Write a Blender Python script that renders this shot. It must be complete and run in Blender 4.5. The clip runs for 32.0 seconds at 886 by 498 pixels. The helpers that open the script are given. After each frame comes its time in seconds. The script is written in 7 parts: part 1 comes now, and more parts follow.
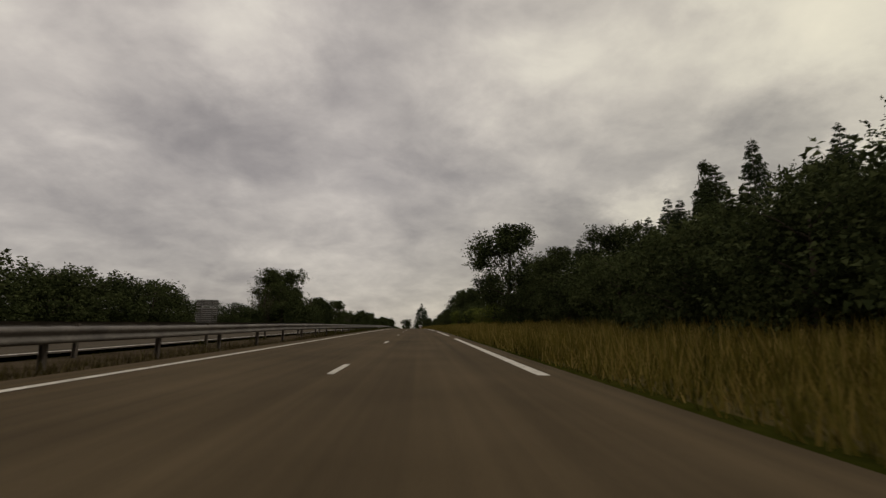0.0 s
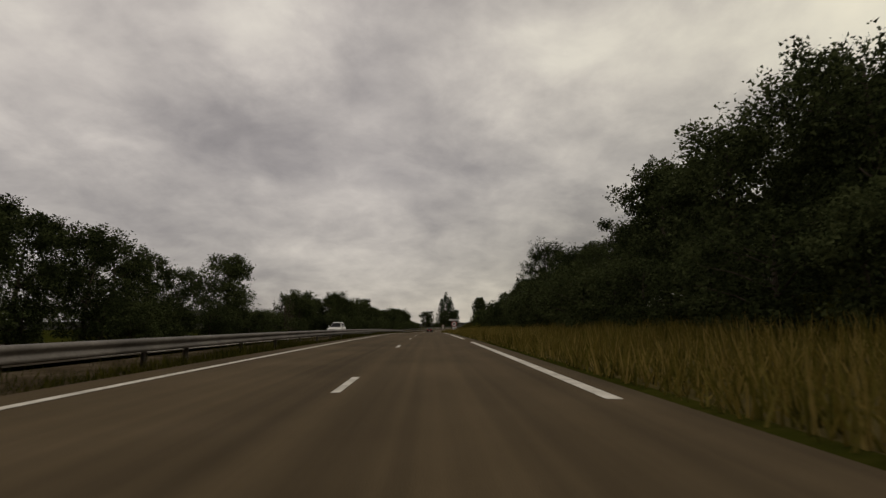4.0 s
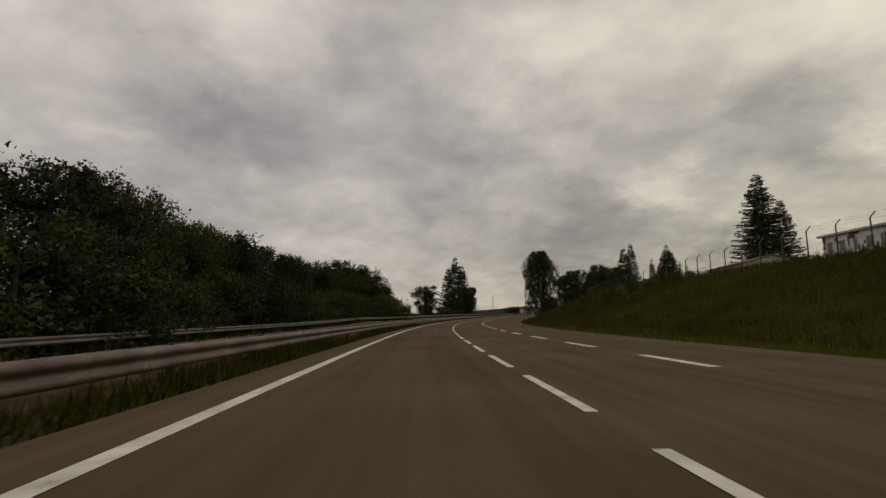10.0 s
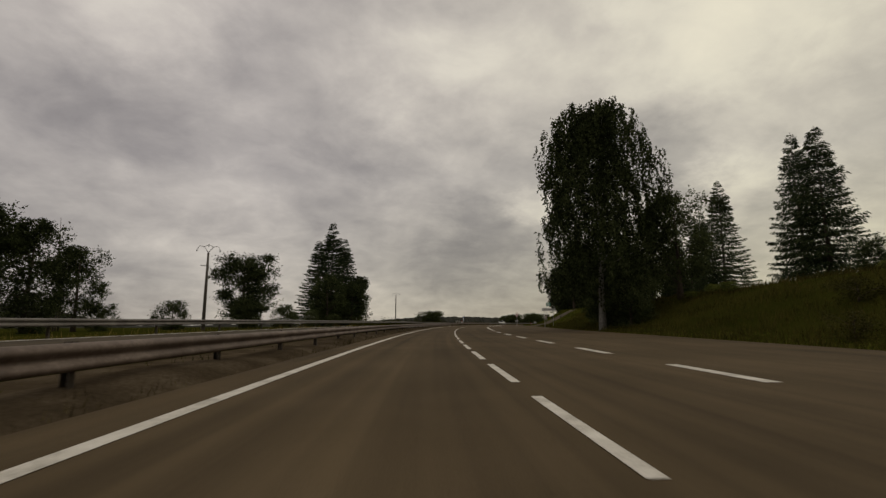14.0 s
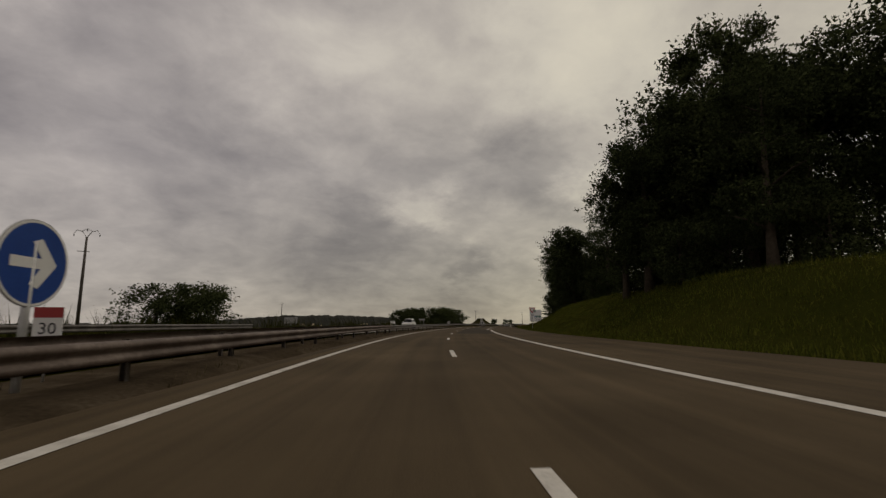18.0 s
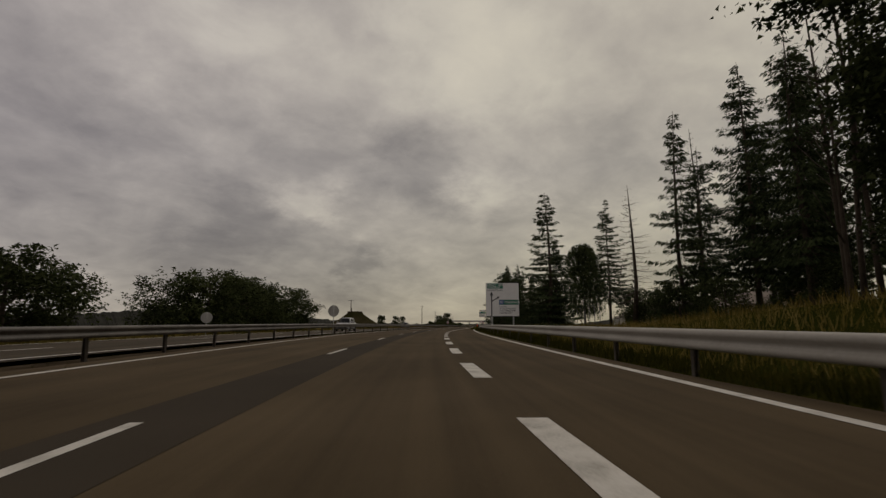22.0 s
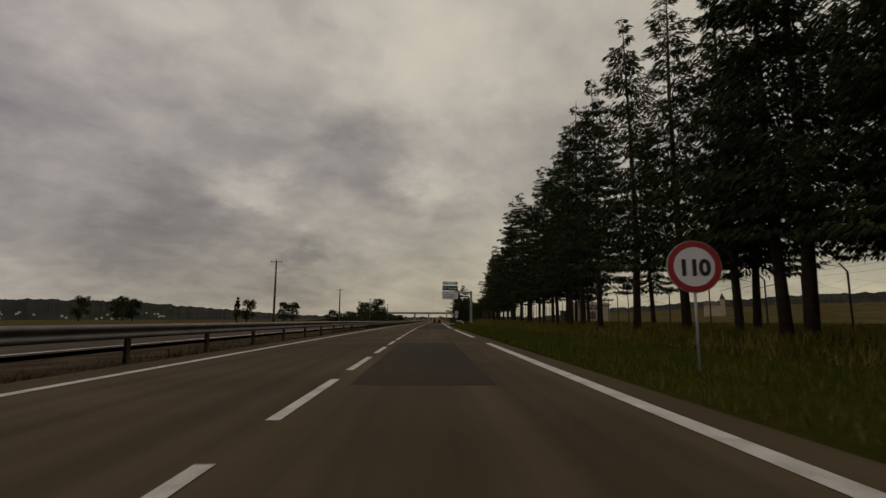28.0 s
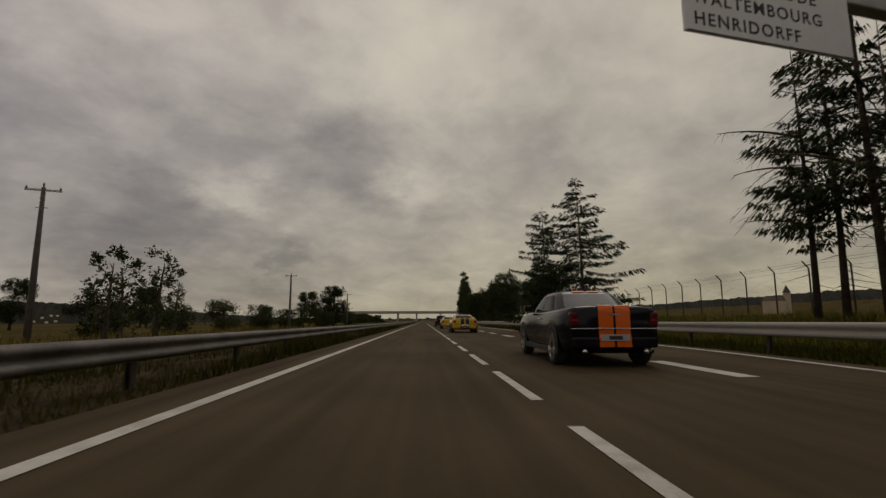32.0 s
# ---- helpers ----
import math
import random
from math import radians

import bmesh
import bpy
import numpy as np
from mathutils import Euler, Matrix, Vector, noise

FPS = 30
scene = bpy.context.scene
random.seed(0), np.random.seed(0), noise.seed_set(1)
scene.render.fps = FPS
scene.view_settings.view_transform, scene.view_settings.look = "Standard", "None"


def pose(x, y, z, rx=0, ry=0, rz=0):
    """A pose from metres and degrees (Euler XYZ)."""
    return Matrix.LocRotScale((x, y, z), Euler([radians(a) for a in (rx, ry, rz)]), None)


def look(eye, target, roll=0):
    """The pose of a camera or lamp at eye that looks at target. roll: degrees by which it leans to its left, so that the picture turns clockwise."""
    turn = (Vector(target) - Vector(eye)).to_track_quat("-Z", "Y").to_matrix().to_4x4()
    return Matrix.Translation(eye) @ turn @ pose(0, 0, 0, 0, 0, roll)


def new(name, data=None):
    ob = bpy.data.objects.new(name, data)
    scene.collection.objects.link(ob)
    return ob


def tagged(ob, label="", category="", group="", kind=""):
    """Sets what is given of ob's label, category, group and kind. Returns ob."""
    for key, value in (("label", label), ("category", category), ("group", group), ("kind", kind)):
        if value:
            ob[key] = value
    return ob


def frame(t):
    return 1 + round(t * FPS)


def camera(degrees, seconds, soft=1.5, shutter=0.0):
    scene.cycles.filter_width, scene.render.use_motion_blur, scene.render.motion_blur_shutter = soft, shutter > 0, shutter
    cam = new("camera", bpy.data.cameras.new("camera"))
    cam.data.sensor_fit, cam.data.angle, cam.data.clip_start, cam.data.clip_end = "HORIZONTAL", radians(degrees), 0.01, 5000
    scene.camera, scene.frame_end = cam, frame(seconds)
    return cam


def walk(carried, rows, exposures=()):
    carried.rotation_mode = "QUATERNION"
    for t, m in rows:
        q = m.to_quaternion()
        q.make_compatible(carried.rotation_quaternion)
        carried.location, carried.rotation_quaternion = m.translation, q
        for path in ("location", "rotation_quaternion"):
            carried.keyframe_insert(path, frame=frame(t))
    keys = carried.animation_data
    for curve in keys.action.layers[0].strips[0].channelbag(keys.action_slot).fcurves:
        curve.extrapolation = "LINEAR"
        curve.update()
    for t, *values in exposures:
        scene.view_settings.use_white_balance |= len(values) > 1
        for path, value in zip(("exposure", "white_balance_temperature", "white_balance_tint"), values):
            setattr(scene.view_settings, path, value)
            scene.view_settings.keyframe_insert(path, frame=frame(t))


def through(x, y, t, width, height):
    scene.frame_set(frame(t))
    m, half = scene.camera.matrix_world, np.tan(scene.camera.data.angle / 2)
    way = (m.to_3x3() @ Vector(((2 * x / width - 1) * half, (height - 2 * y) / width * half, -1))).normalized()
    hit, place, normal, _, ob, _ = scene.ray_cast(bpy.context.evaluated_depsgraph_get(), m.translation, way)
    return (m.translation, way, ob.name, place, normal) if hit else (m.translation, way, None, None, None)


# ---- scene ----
cam = camera(83.58, 32.0, soft=1.4, shutter=0.05)
PATH = [
    (0.0, pose(-0.00, 0.00, 0.880, 99.67, 0, -2.52) @ pose(0, 0, 0, 0, 0, 0.46)),
    (0.5, pose(-0.00, 17.35, 1.265, 99.74, 0, -2.09) @ pose(0, 0, 0, 0, 0, 0.39)),
    (1.0, pose(-0.07, 34.69, 1.604, 99.57, 0, -1.53) @ pose(0, 0, 0, 0, 0, 0.40)),
    (1.5, pose(-0.20, 52.01, 1.898, 99.34, 0, -1.71) @ pose(0, 0, 0, 0, 0, 0.22)),
    (2.0, pose(-0.39, 69.29, 2.182, 99.39, 0, -1.41) @ pose(0, 0, 0, 0, 0, 0.23)),
    (2.5, pose(-0.66, 86.50, 2.453, 99.42, 0, -0.99) @ pose(0, 0, 0, 0, 0, 0.12)),
    (3.0, pose(-1.05, 103.63, 2.688, 98.98, 0, -0.71) @ pose(0, 0, 0, 0, 0, -0.17)),
    (3.5, pose(-1.56, 120.68, 2.899, 99.15, 0, -0.47) @ pose(0, 0, 0, 0, 0, -0.12)),
    (4.0, pose(-2.15, 137.66, 3.057, 98.93, 0, -0.06) @ pose(0, 0, 0, 0, 0, -0.07)),
    (4.5, pose(-2.85, 154.60, 3.156, 98.63, 0, 0.32) @ pose(0, 0, 0, 0, 0, -0.04)),
    (5.0, pose(-3.63, 171.48, 3.194, 98.33, 0, 0.63) @ pose(0, 0, 0, 0, 0, -0.03)),
    (5.5, pose(-4.50, 188.30, 3.174, 98.08, 0, 0.87) @ pose(0, 0, 0, 0, 0, -0.02)),
    (6.0, pose(-5.42, 205.06, 3.106, 98.00, 0, 0.99) @ pose(0, 0, 0, 0, 0, 0.03)),
    (6.5, pose(-6.35, 221.77, 2.994, 97.84, 0, 1.02) @ pose(0, 0, 0, 0, 0, 0.05)),
    (7.0, pose(-7.24, 238.43, 2.839, 97.58, 0, 0.76) @ pose(0, 0, 0, 0, 0, 0.08)),
    (7.5, pose(-8.05, 255.05, 2.647, 97.54, 0, 0.36) @ pose(0, 0, 0, 0, 0, 0.04)),
    (8.0, pose(-8.78, 271.64, 2.425, 97.54, 0, 0.07) @ pose(0, 0, 0, 0, 0, -0.10)),
    (8.5, pose(-9.45, 288.21, 2.233, 97.68, 0, -0.03) @ pose(0, 0, 0, 0, 0, -0.00)),
    (9.0, pose(-10.07, 304.73, 2.068, 97.76, 0, -0.25) @ pose(0, 0, 0, 0, 0, -0.09)),
    (9.5, pose(-10.63, 321.22, 1.921, 97.87, 0, -0.30) @ pose(0, 0, 0, 0, 0, -0.18)),
    (10.0, pose(-11.05, 337.70, 1.809, 97.83, 0, -0.92) @ pose(0, 0, 0, 0, 0, -0.26)),
    (10.5, pose(-11.27, 354.18, 1.727, 97.96, 0, -1.59) @ pose(0, 0, 0, 0, 0, -0.28)),
    (11.0, pose(-11.17, 370.68, 1.675, 98.07, 0, -2.75) @ pose(0, 0, 0, 0, 0, -0.20)),
    (11.5, pose(-10.63, 387.16, 1.644, 98.08, 0, -4.69) @ pose(0, 0, 0, 0, 0, -0.13)),
    (12.0, pose(-9.55, 403.59, 1.643, 98.27, 0, -7.00) @ pose(0, 0, 0, 0, 0, -0.10)),
    (12.5, pose(-7.98, 419.90, 1.676, 98.66, 0, -8.39) @ pose(0, 0, 0, 0, 0, -0.08)),
    (13.0, pose(-5.94, 436.12, 1.743, 98.93, 0, -10.05) @ pose(0, 0, 0, 0, 0, -0.05)),
    (13.5, pose(-3.43, 452.25, 1.833, 98.85, 0, -11.81) @ pose(0, 0, 0, 0, 0, -0.05)),
    (14.0, pose(-0.50, 468.28, 1.977, 99.04, 0, -13.33) @ pose(0, 0, 0, 0, 0, -0.06)),
    (14.5, pose(2.82, 484.21, 2.175, 99.37, 0, -14.68) @ pose(0, 0, 0, 0, 0, -0.06)),
    (15.0, pose(6.56, 500.04, 2.381, 99.28, 0, -16.26) @ pose(0, 0, 0, 0, 0, -0.04)),
    (15.5, pose(10.74, 515.73, 2.586, 99.15, 0, -17.96) @ pose(0, 0, 0, 0, 0, -0.04)),
    (16.0, pose(15.39, 531.27, 2.784, 99.12, 0, -19.76) @ pose(0, 0, 0, 0, 0, -0.06)),
    (16.5, pose(20.50, 546.63, 2.977, 99.13, 0, -21.66) @ pose(0, 0, 0, 0, 0, -0.09)),
    (17.0, pose(26.07, 561.79, 3.162, 99.03, 0, -23.42) @ pose(0, 0, 0, 0, 0, -0.08)),
    (17.5, pose(32.12, 576.74, 3.352, 98.90, 0, -25.28) @ pose(0, 0, 0, 0, 0, -0.08)),
    (18.0, pose(38.69, 591.41, 3.523, 98.94, 0, -27.58) @ pose(0, 0, 0, 0, 0, -0.09)),
    (18.5, pose(45.83, 605.76, 3.683, 98.94, 0, -29.90) @ pose(0, 0, 0, 0, 0, -0.07)),
    (19.0, pose(53.56, 619.78, 3.809, 98.75, 0, -32.14) @ pose(0, 0, 0, 0, 0, -0.11)),
    (19.5, pose(61.86, 633.45, 3.914, 98.62, 0, -34.40) @ pose(0, 0, 0, 0, 0, -0.08)),
    (20.0, pose(70.65, 646.78, 4.016, 98.73, 0, -36.50) @ pose(0, 0, 0, 0, 0, -0.04)),
    (20.5, pose(79.83, 659.83, 4.125, 98.82, 0, -38.20) @ pose(0, 0, 0, 0, 0, 0.11)),
    (21.0, pose(89.29, 672.64, 4.240, 98.89, 0, -39.18) @ pose(0, 0, 0, 0, 0, 0.08)),
    (21.5, pose(98.91, 685.28, 4.354, 98.89, 0, -39.92) @ pose(0, 0, 0, 0, 0, 0.06)),
    (22.0, pose(108.65, 697.78, 4.452, 98.68, 0, -40.43) @ pose(0, 0, 0, 0, 0, -0.02)),
    (22.5, pose(118.51, 710.10, 4.529, 98.60, 0, -41.15) @ pose(0, 0, 0, 0, 0, -0.02)),
    (23.0, pose(128.57, 722.19, 4.577, 98.49, 0, -42.67) @ pose(0, 0, 0, 0, 0, 0.05)),
    (23.5, pose(138.89, 734.01, 4.592, 98.38, 0, -44.13) @ pose(0, 0, 0, 0, 0, 0.06)),
    (24.0, pose(149.46, 745.59, 4.572, 98.15, 0, -45.21) @ pose(0, 0, 0, 0, 0, -0.02)),
    (24.5, pose(160.21, 757.00, 4.530, 98.12, 0, -45.62) @ pose(0, 0, 0, 0, 0, -0.01)),
    (25.0, pose(171.08, 768.24, 4.479, 98.22, 0, -46.44) @ pose(0, 0, 0, 0, 0, 0.02)),
    (25.5, pose(182.05, 779.36, 4.454, 98.38, 0, -47.02) @ pose(0, 0, 0, 0, 0, 0.04)),
    (26.0, pose(193.07, 790.39, 4.451, 98.51, 0, -47.29) @ pose(0, 0, 0, 0, 0, 0.09)),
    (26.5, pose(204.09, 801.37, 4.463, 98.44, 0, -47.34) @ pose(0, 0, 0, 0, 0, 0.16)),
    (27.0, pose(215.09, 812.35, 4.486, 97.83, 0, -47.35) @ pose(0, 0, 0, 0, 0, 0.20)),
    (27.5, pose(226.01, 823.32, 4.465, 97.91, 0, -47.22) @ pose(0, 0, 0, 0, 0, 0.19)),
    (28.0, pose(236.80, 834.29, 4.436, 97.93, 0, -46.72) @ pose(0, 0, 0, 0, 0, 0.23)),
    (28.5, pose(247.41, 845.23, 4.429, 98.15, 0, -46.26) @ pose(0, 0, 0, 0, 0, 0.06)),
    (29.0, pose(257.82, 856.12, 4.381, 98.03, 0, -45.90) @ pose(0, 0, 0, 0, 0, -0.02)),
    (29.5, pose(268.03, 866.88, 4.314, 98.11, 0, -45.66) @ pose(0, 0, 0, 0, 0, -0.04)),
    (30.0, pose(278.09, 877.43, 4.240, 98.23, 0, -45.87) @ pose(0, 0, 0, 0, 0, 0.06)),
    (30.5, pose(288.08, 887.72, 4.165, 97.98, 0, -46.84) @ pose(0, 0, 0, 0, 0, 0.06)),
    (31.0, pose(298.02, 897.73, 4.093, 98.14, 0, -47.48) @ pose(0, 0, 0, 0, 0, 0.09)),
    (31.5, pose(307.97, 907.57, 4.020, 98.23, 0, -47.93) @ pose(0, 0, 0, 0, 0, 0.08)),
    (32.0, pose(317.93, 917.25, 3.948, 98.10, 0, -48.41) @ pose(0, 0, 0, 0, 0, -0.15)),
]
walk(cam, PATH, ((0.0, 0.0, 6500, 8.5), (13.0, 0.0, 6500, 8.5), (17.0, -0.25, 6480, 11), (20.0, -0.47, 6380, 13), (29.0, -0.47, 6380, 13), (32.0, -0.5, 6440, 13)))

# ---- sky and light ----
SUN_ELEVATION, SUN_ROTATION = radians(48), radians(70)
world = bpy.data.worlds.new("overcast_sky")
scene.world = world
world.use_nodes = True


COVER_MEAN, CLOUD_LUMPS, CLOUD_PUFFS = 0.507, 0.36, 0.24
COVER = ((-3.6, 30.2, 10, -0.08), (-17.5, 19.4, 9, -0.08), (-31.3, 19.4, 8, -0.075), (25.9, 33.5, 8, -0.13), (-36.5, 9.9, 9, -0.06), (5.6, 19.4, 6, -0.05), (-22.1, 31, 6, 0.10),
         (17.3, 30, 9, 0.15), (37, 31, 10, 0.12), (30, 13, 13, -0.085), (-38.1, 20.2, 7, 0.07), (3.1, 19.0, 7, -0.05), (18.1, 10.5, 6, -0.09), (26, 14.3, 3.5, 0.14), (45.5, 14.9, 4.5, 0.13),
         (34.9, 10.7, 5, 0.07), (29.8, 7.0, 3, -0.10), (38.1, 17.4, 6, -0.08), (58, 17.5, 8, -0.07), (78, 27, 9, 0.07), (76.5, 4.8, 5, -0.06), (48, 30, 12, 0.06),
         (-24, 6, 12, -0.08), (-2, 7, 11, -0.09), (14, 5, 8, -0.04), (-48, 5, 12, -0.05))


def build_sky():
    nt = world.node_tree
    nt.nodes.clear()
    N, L = nt.nodes.new, nt.links.new
    out, bg = N("ShaderNodeOutputWorld"), N("ShaderNodeBackground")
    sky = N("ShaderNodeTexSky")
    sky.sky_type, sky.sun_disc = "NISHITA", False
    sky.sun_elevation, sky.sun_rotation = SUN_ELEVATION, SUN_ROTATION
    co = N("ShaderNodeTexCoord")

    def calc(op, a, b=None, clamp=False):
        n = N("ShaderNodeMath")
        n.operation, n.use_clamp = op, clamp
        for i, v in enumerate((a, b)):
            if v is None:
                continue
            if isinstance(v, (int, float)):
                n.inputs[i].default_value = v
            else:
                L(v, n.inputs[i])
        return n.outputs[0]

    def vec(op, a, b=None, scale=None):
        n = N("ShaderNodeVectorMath")
        n.operation = op
        for k, v in enumerate((a, b)):
            if v is None:
                continue
            if isinstance(v, tuple):
                n.inputs[k].default_value = v
            else:
                L(v, n.inputs[k])
        if scale is not None:
            n.inputs["Scale"].default_value = scale
        return n

    def cloud(vector, scale, detail, rough, distortion=0.0, color=False):
        n = N("ShaderNodeTexNoise")
        n.inputs["Scale"].default_value, n.inputs["Detail"].default_value = scale, detail
        n.inputs["Roughness"].default_value, n.inputs["Distortion"].default_value = rough, distortion
        L(vector, n.inputs["Vector"])
        return n.outputs["Color" if color else 0]

    # a flat deck of cloud: its lumps crowd together towards the horizon
    way = co.outputs["Generated"]
    sep = N("ShaderNodeSeparateXYZ")
    L(way, sep.inputs[0])
    up = calc("MAXIMUM", sep.outputs[2], 0.0)
    depth = calc("ADD", up, 0.34)
    deck = N("ShaderNodeCombineXYZ")
    L(calc("DIVIDE", sep.outputs[0], depth), deck.inputs[0])
    L(calc("DIVIDE", sep.outputs[1], depth), deck.inputs[1])
    deck.inputs[2].default_value = 3.7
    deck = deck.outputs[0]
    low = calc("MAXIMUM", calc("SUBTRACT", 1.0, calc("MULTIPLY", calc("ABSOLUTE", sep.outputs[2]), 3.4)), 0.0)
    lumps = cloud(deck, 1.55, 9, 0.55, 0.2)
    puffs = cloud(deck, 5.0, 8, 0.58, 0.3)
    mix = calc("ADD", calc("MULTIPLY", calc("SUBTRACT", lumps, 0.5), CLOUD_LUMPS), calc("MULTIPLY", calc("SUBTRACT", puffs, 0.5), CLOUD_PUFFS))
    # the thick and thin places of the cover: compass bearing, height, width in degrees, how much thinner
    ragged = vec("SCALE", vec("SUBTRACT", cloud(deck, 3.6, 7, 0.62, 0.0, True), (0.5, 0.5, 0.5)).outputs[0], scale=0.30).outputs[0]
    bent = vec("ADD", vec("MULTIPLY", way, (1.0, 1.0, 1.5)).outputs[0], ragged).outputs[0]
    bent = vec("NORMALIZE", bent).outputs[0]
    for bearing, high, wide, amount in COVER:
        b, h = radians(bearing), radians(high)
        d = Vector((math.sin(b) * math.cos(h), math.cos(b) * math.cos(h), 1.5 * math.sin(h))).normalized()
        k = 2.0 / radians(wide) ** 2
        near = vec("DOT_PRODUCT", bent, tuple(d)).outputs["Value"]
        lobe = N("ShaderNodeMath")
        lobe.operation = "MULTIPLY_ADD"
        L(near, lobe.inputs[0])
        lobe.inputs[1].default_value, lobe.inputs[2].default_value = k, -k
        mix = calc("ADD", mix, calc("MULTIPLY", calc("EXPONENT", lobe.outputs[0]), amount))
    mix = calc("ADD", mix, COVER_MEAN)
    ramp = N("ShaderNodeValToRGB")
    e = ramp.color_ramp.elements
    e[0].position, e[0].color = 0.28, (0.22, 0.20, 0.192, 1)
    e[1].position, e[1].color = 0.72, (0.89, 0.82, 0.68, 1)
    for p, c in ((0.37, (0.325, 0.296, 0.276, 1)), (0.45, (0.45, 0.411, 0.373, 1)), (0.52, (0.58, 0.53, 0.472, 1)), (0.60, (0.735, 0.68, 0.585, 1))):
        x = e.new(p)
        x.color = c
    L(mix, ramp.inputs[0])
    # a little of the clear sky shows through
    blend = N("ShaderNodeMix")
    blend.data_type, blend.blend_type = "RGBA", "MIX"
    blend.inputs[0].default_value = 0.94
    scaled = N("ShaderNodeVectorMath")
    scaled.operation = "SCALE"
    scaled.inputs["Scale"].default_value = 0.10
    L(sky.outputs[0], scaled.inputs[0])
    L(scaled.outputs[0], blend.inputs[6])
    L(ramp.outputs[0], blend.inputs[7])
    # the cover is warmer towards the sun and cooler away from it
    side = N("ShaderNodeMix")
    side.data_type, side.blend_type = "RGBA", "MIX"
    aim = vec("DOT_PRODUCT", way, (math.sin(radians(92)), math.cos(radians(92)), 0.1)).outputs["Value"]
    L(calc("ADD", calc("MULTIPLY", aim, 1.0), 0.12, True), side.inputs[0])
    side.inputs[6].default_value, side.inputs[7].default_value = (1.0, 0.99, 1.02, 1), (1.0, 0.995, 0.90, 1)
    warm = N("ShaderNodeMix")
    warm.data_type, warm.blend_type = "RGBA", "MULTIPLY"
    warm.inputs[0].default_value = 1.0
    L(blend.outputs[2], warm.inputs[6])
    L(side.outputs[2], warm.inputs[7])
    air = N("ShaderNodeMix")
    air.data_type, air.blend_type = "RGBA", "MULTIPLY"
    L(calc("MULTIPLY", low, calc("ADD", calc("MULTIPLY", aim, 0.5), 0.5, True), True), air.inputs[0])
    L(warm.outputs[2], air.inputs[6])
    air.inputs[7].default_value = (0.90, 0.88, 0.74, 1)
    L(air.outputs[2], bg.inputs[0])
    bg.inputs[1].default_value = 1.0
    L(bg.outputs[0], out.inputs[0])


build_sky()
sun_data = bpy.data.lights.new("sun", "SUN")
sun_data.energy, sun_data.angle, sun_data.color = 0.5, radians(25), (1.0, 0.93, 0.82)
sun = new("sun", sun_data)
sun.matrix_world = look((300, 400, 200), (300 - 100 * math.sin(SUN_ROTATION) * math.cos(SUN_ELEVATION), 400 - 100 * math.cos(SUN_ROTATION) * math.cos(SUN_ELEVATION), 200 - 100 * math.sin(SUN_ELEVATION)))

# ---- the road's line: station s along it, u to its right from the left edge line ----
HEADING = ((-400, 0.6), (-60, 0.6), (0, 0.03), (60, -0.55), (120, -1.7), (180, -1.5), (240, -1.71), (300, -2.24), (350, -1.15), (400, 3.99), (450, 9.65), (500, 13.8),
           (550, 18.92), (600, 24.86), (650, 31.82), (700, 35.77), (750, 39.84), (800, 43.71), (850, 45.45), (900, 44.76), (950, 45.3), (1000, 46.08), (1160, 46.2), (2600, 46.2))
HEIGHT = ((-400, -6), (-60, -0.87), (0, 0.03), (50, 1.01), (100, 1.78), (150, 2.26), (200, 2.25), (250, 1.82), (300, 1.23), (350, 0.87), (400, 0.77), (450, 0.95),
          (500, 1.49), (560, 2.22), (620, 2.85), (680, 3.26), (740, 3.64), (800, 3.68), (860, 3.59), (920, 3.56), (980, 3.34), (1040, 3.08), (1200, 2.6), (2600, 2.6))
STEP = 2.0
S = np.arange(-60, 2600, STEP)
HD = np.interp(S + STEP / 2, *zip(*HEADING))
_k = np.hanning(31)
HD = np.radians(np.convolve(np.pad(HD, 15, mode="edge"), _k / _k.sum(), "valid"))
RX = -5.32 + np.concatenate([[0], np.cumsum(np.sin(HD) * STEP)])[:-1]
RY = -59.02 + np.concatenate([[0], np.cumsum(np.cos(HD) * STEP)])[:-1]
RZ = np.interp(S, *zip(*HEIGHT))
_k = np.hanning(41)
RZ = np.convolve(np.pad(RZ, 20, mode="edge"), _k / _k.sum(), "valid")


def along(s):
    """Place, heading and height of the road's line at station s."""
    back = np.minimum(np.asarray(s, float) - S[0], 0)
    h = np.interp(s, S, HD)
    return np.interp(s, S, RX) + back * np.sin(h), np.interp(s, S, RY) + back * np.cos(h), h, np.interp(s, S, RZ)


def lift(s, u):
    """How much higher the opposite carriageway and the land beyond it lie."""
    k = np.clip((-4.4 - np.asarray(u, float)) / 9.0, 0, 1) * np.clip((70 + np.asarray(u, float)) / 40, 0, 1)
    return k * np.interp(s, (-60, 30, 150, 250, 325, 388, 405, 421, 460, 520, 585, 617, 660, 2600), (0, 0, -0.35, -0.8, -0.8, -0.33, -0.15, 0.2, 0.2, 0.3, 0.25, 0.05, 0, 0))


def at(s, u, z=0.0):
    """The point at station s, u metres to the right, z above the road."""
    x, y, h, zr = along(s)
    return np.stack([x + u * np.cos(h), y - u * np.sin(h), zr + z + lift(s, u)], -1)


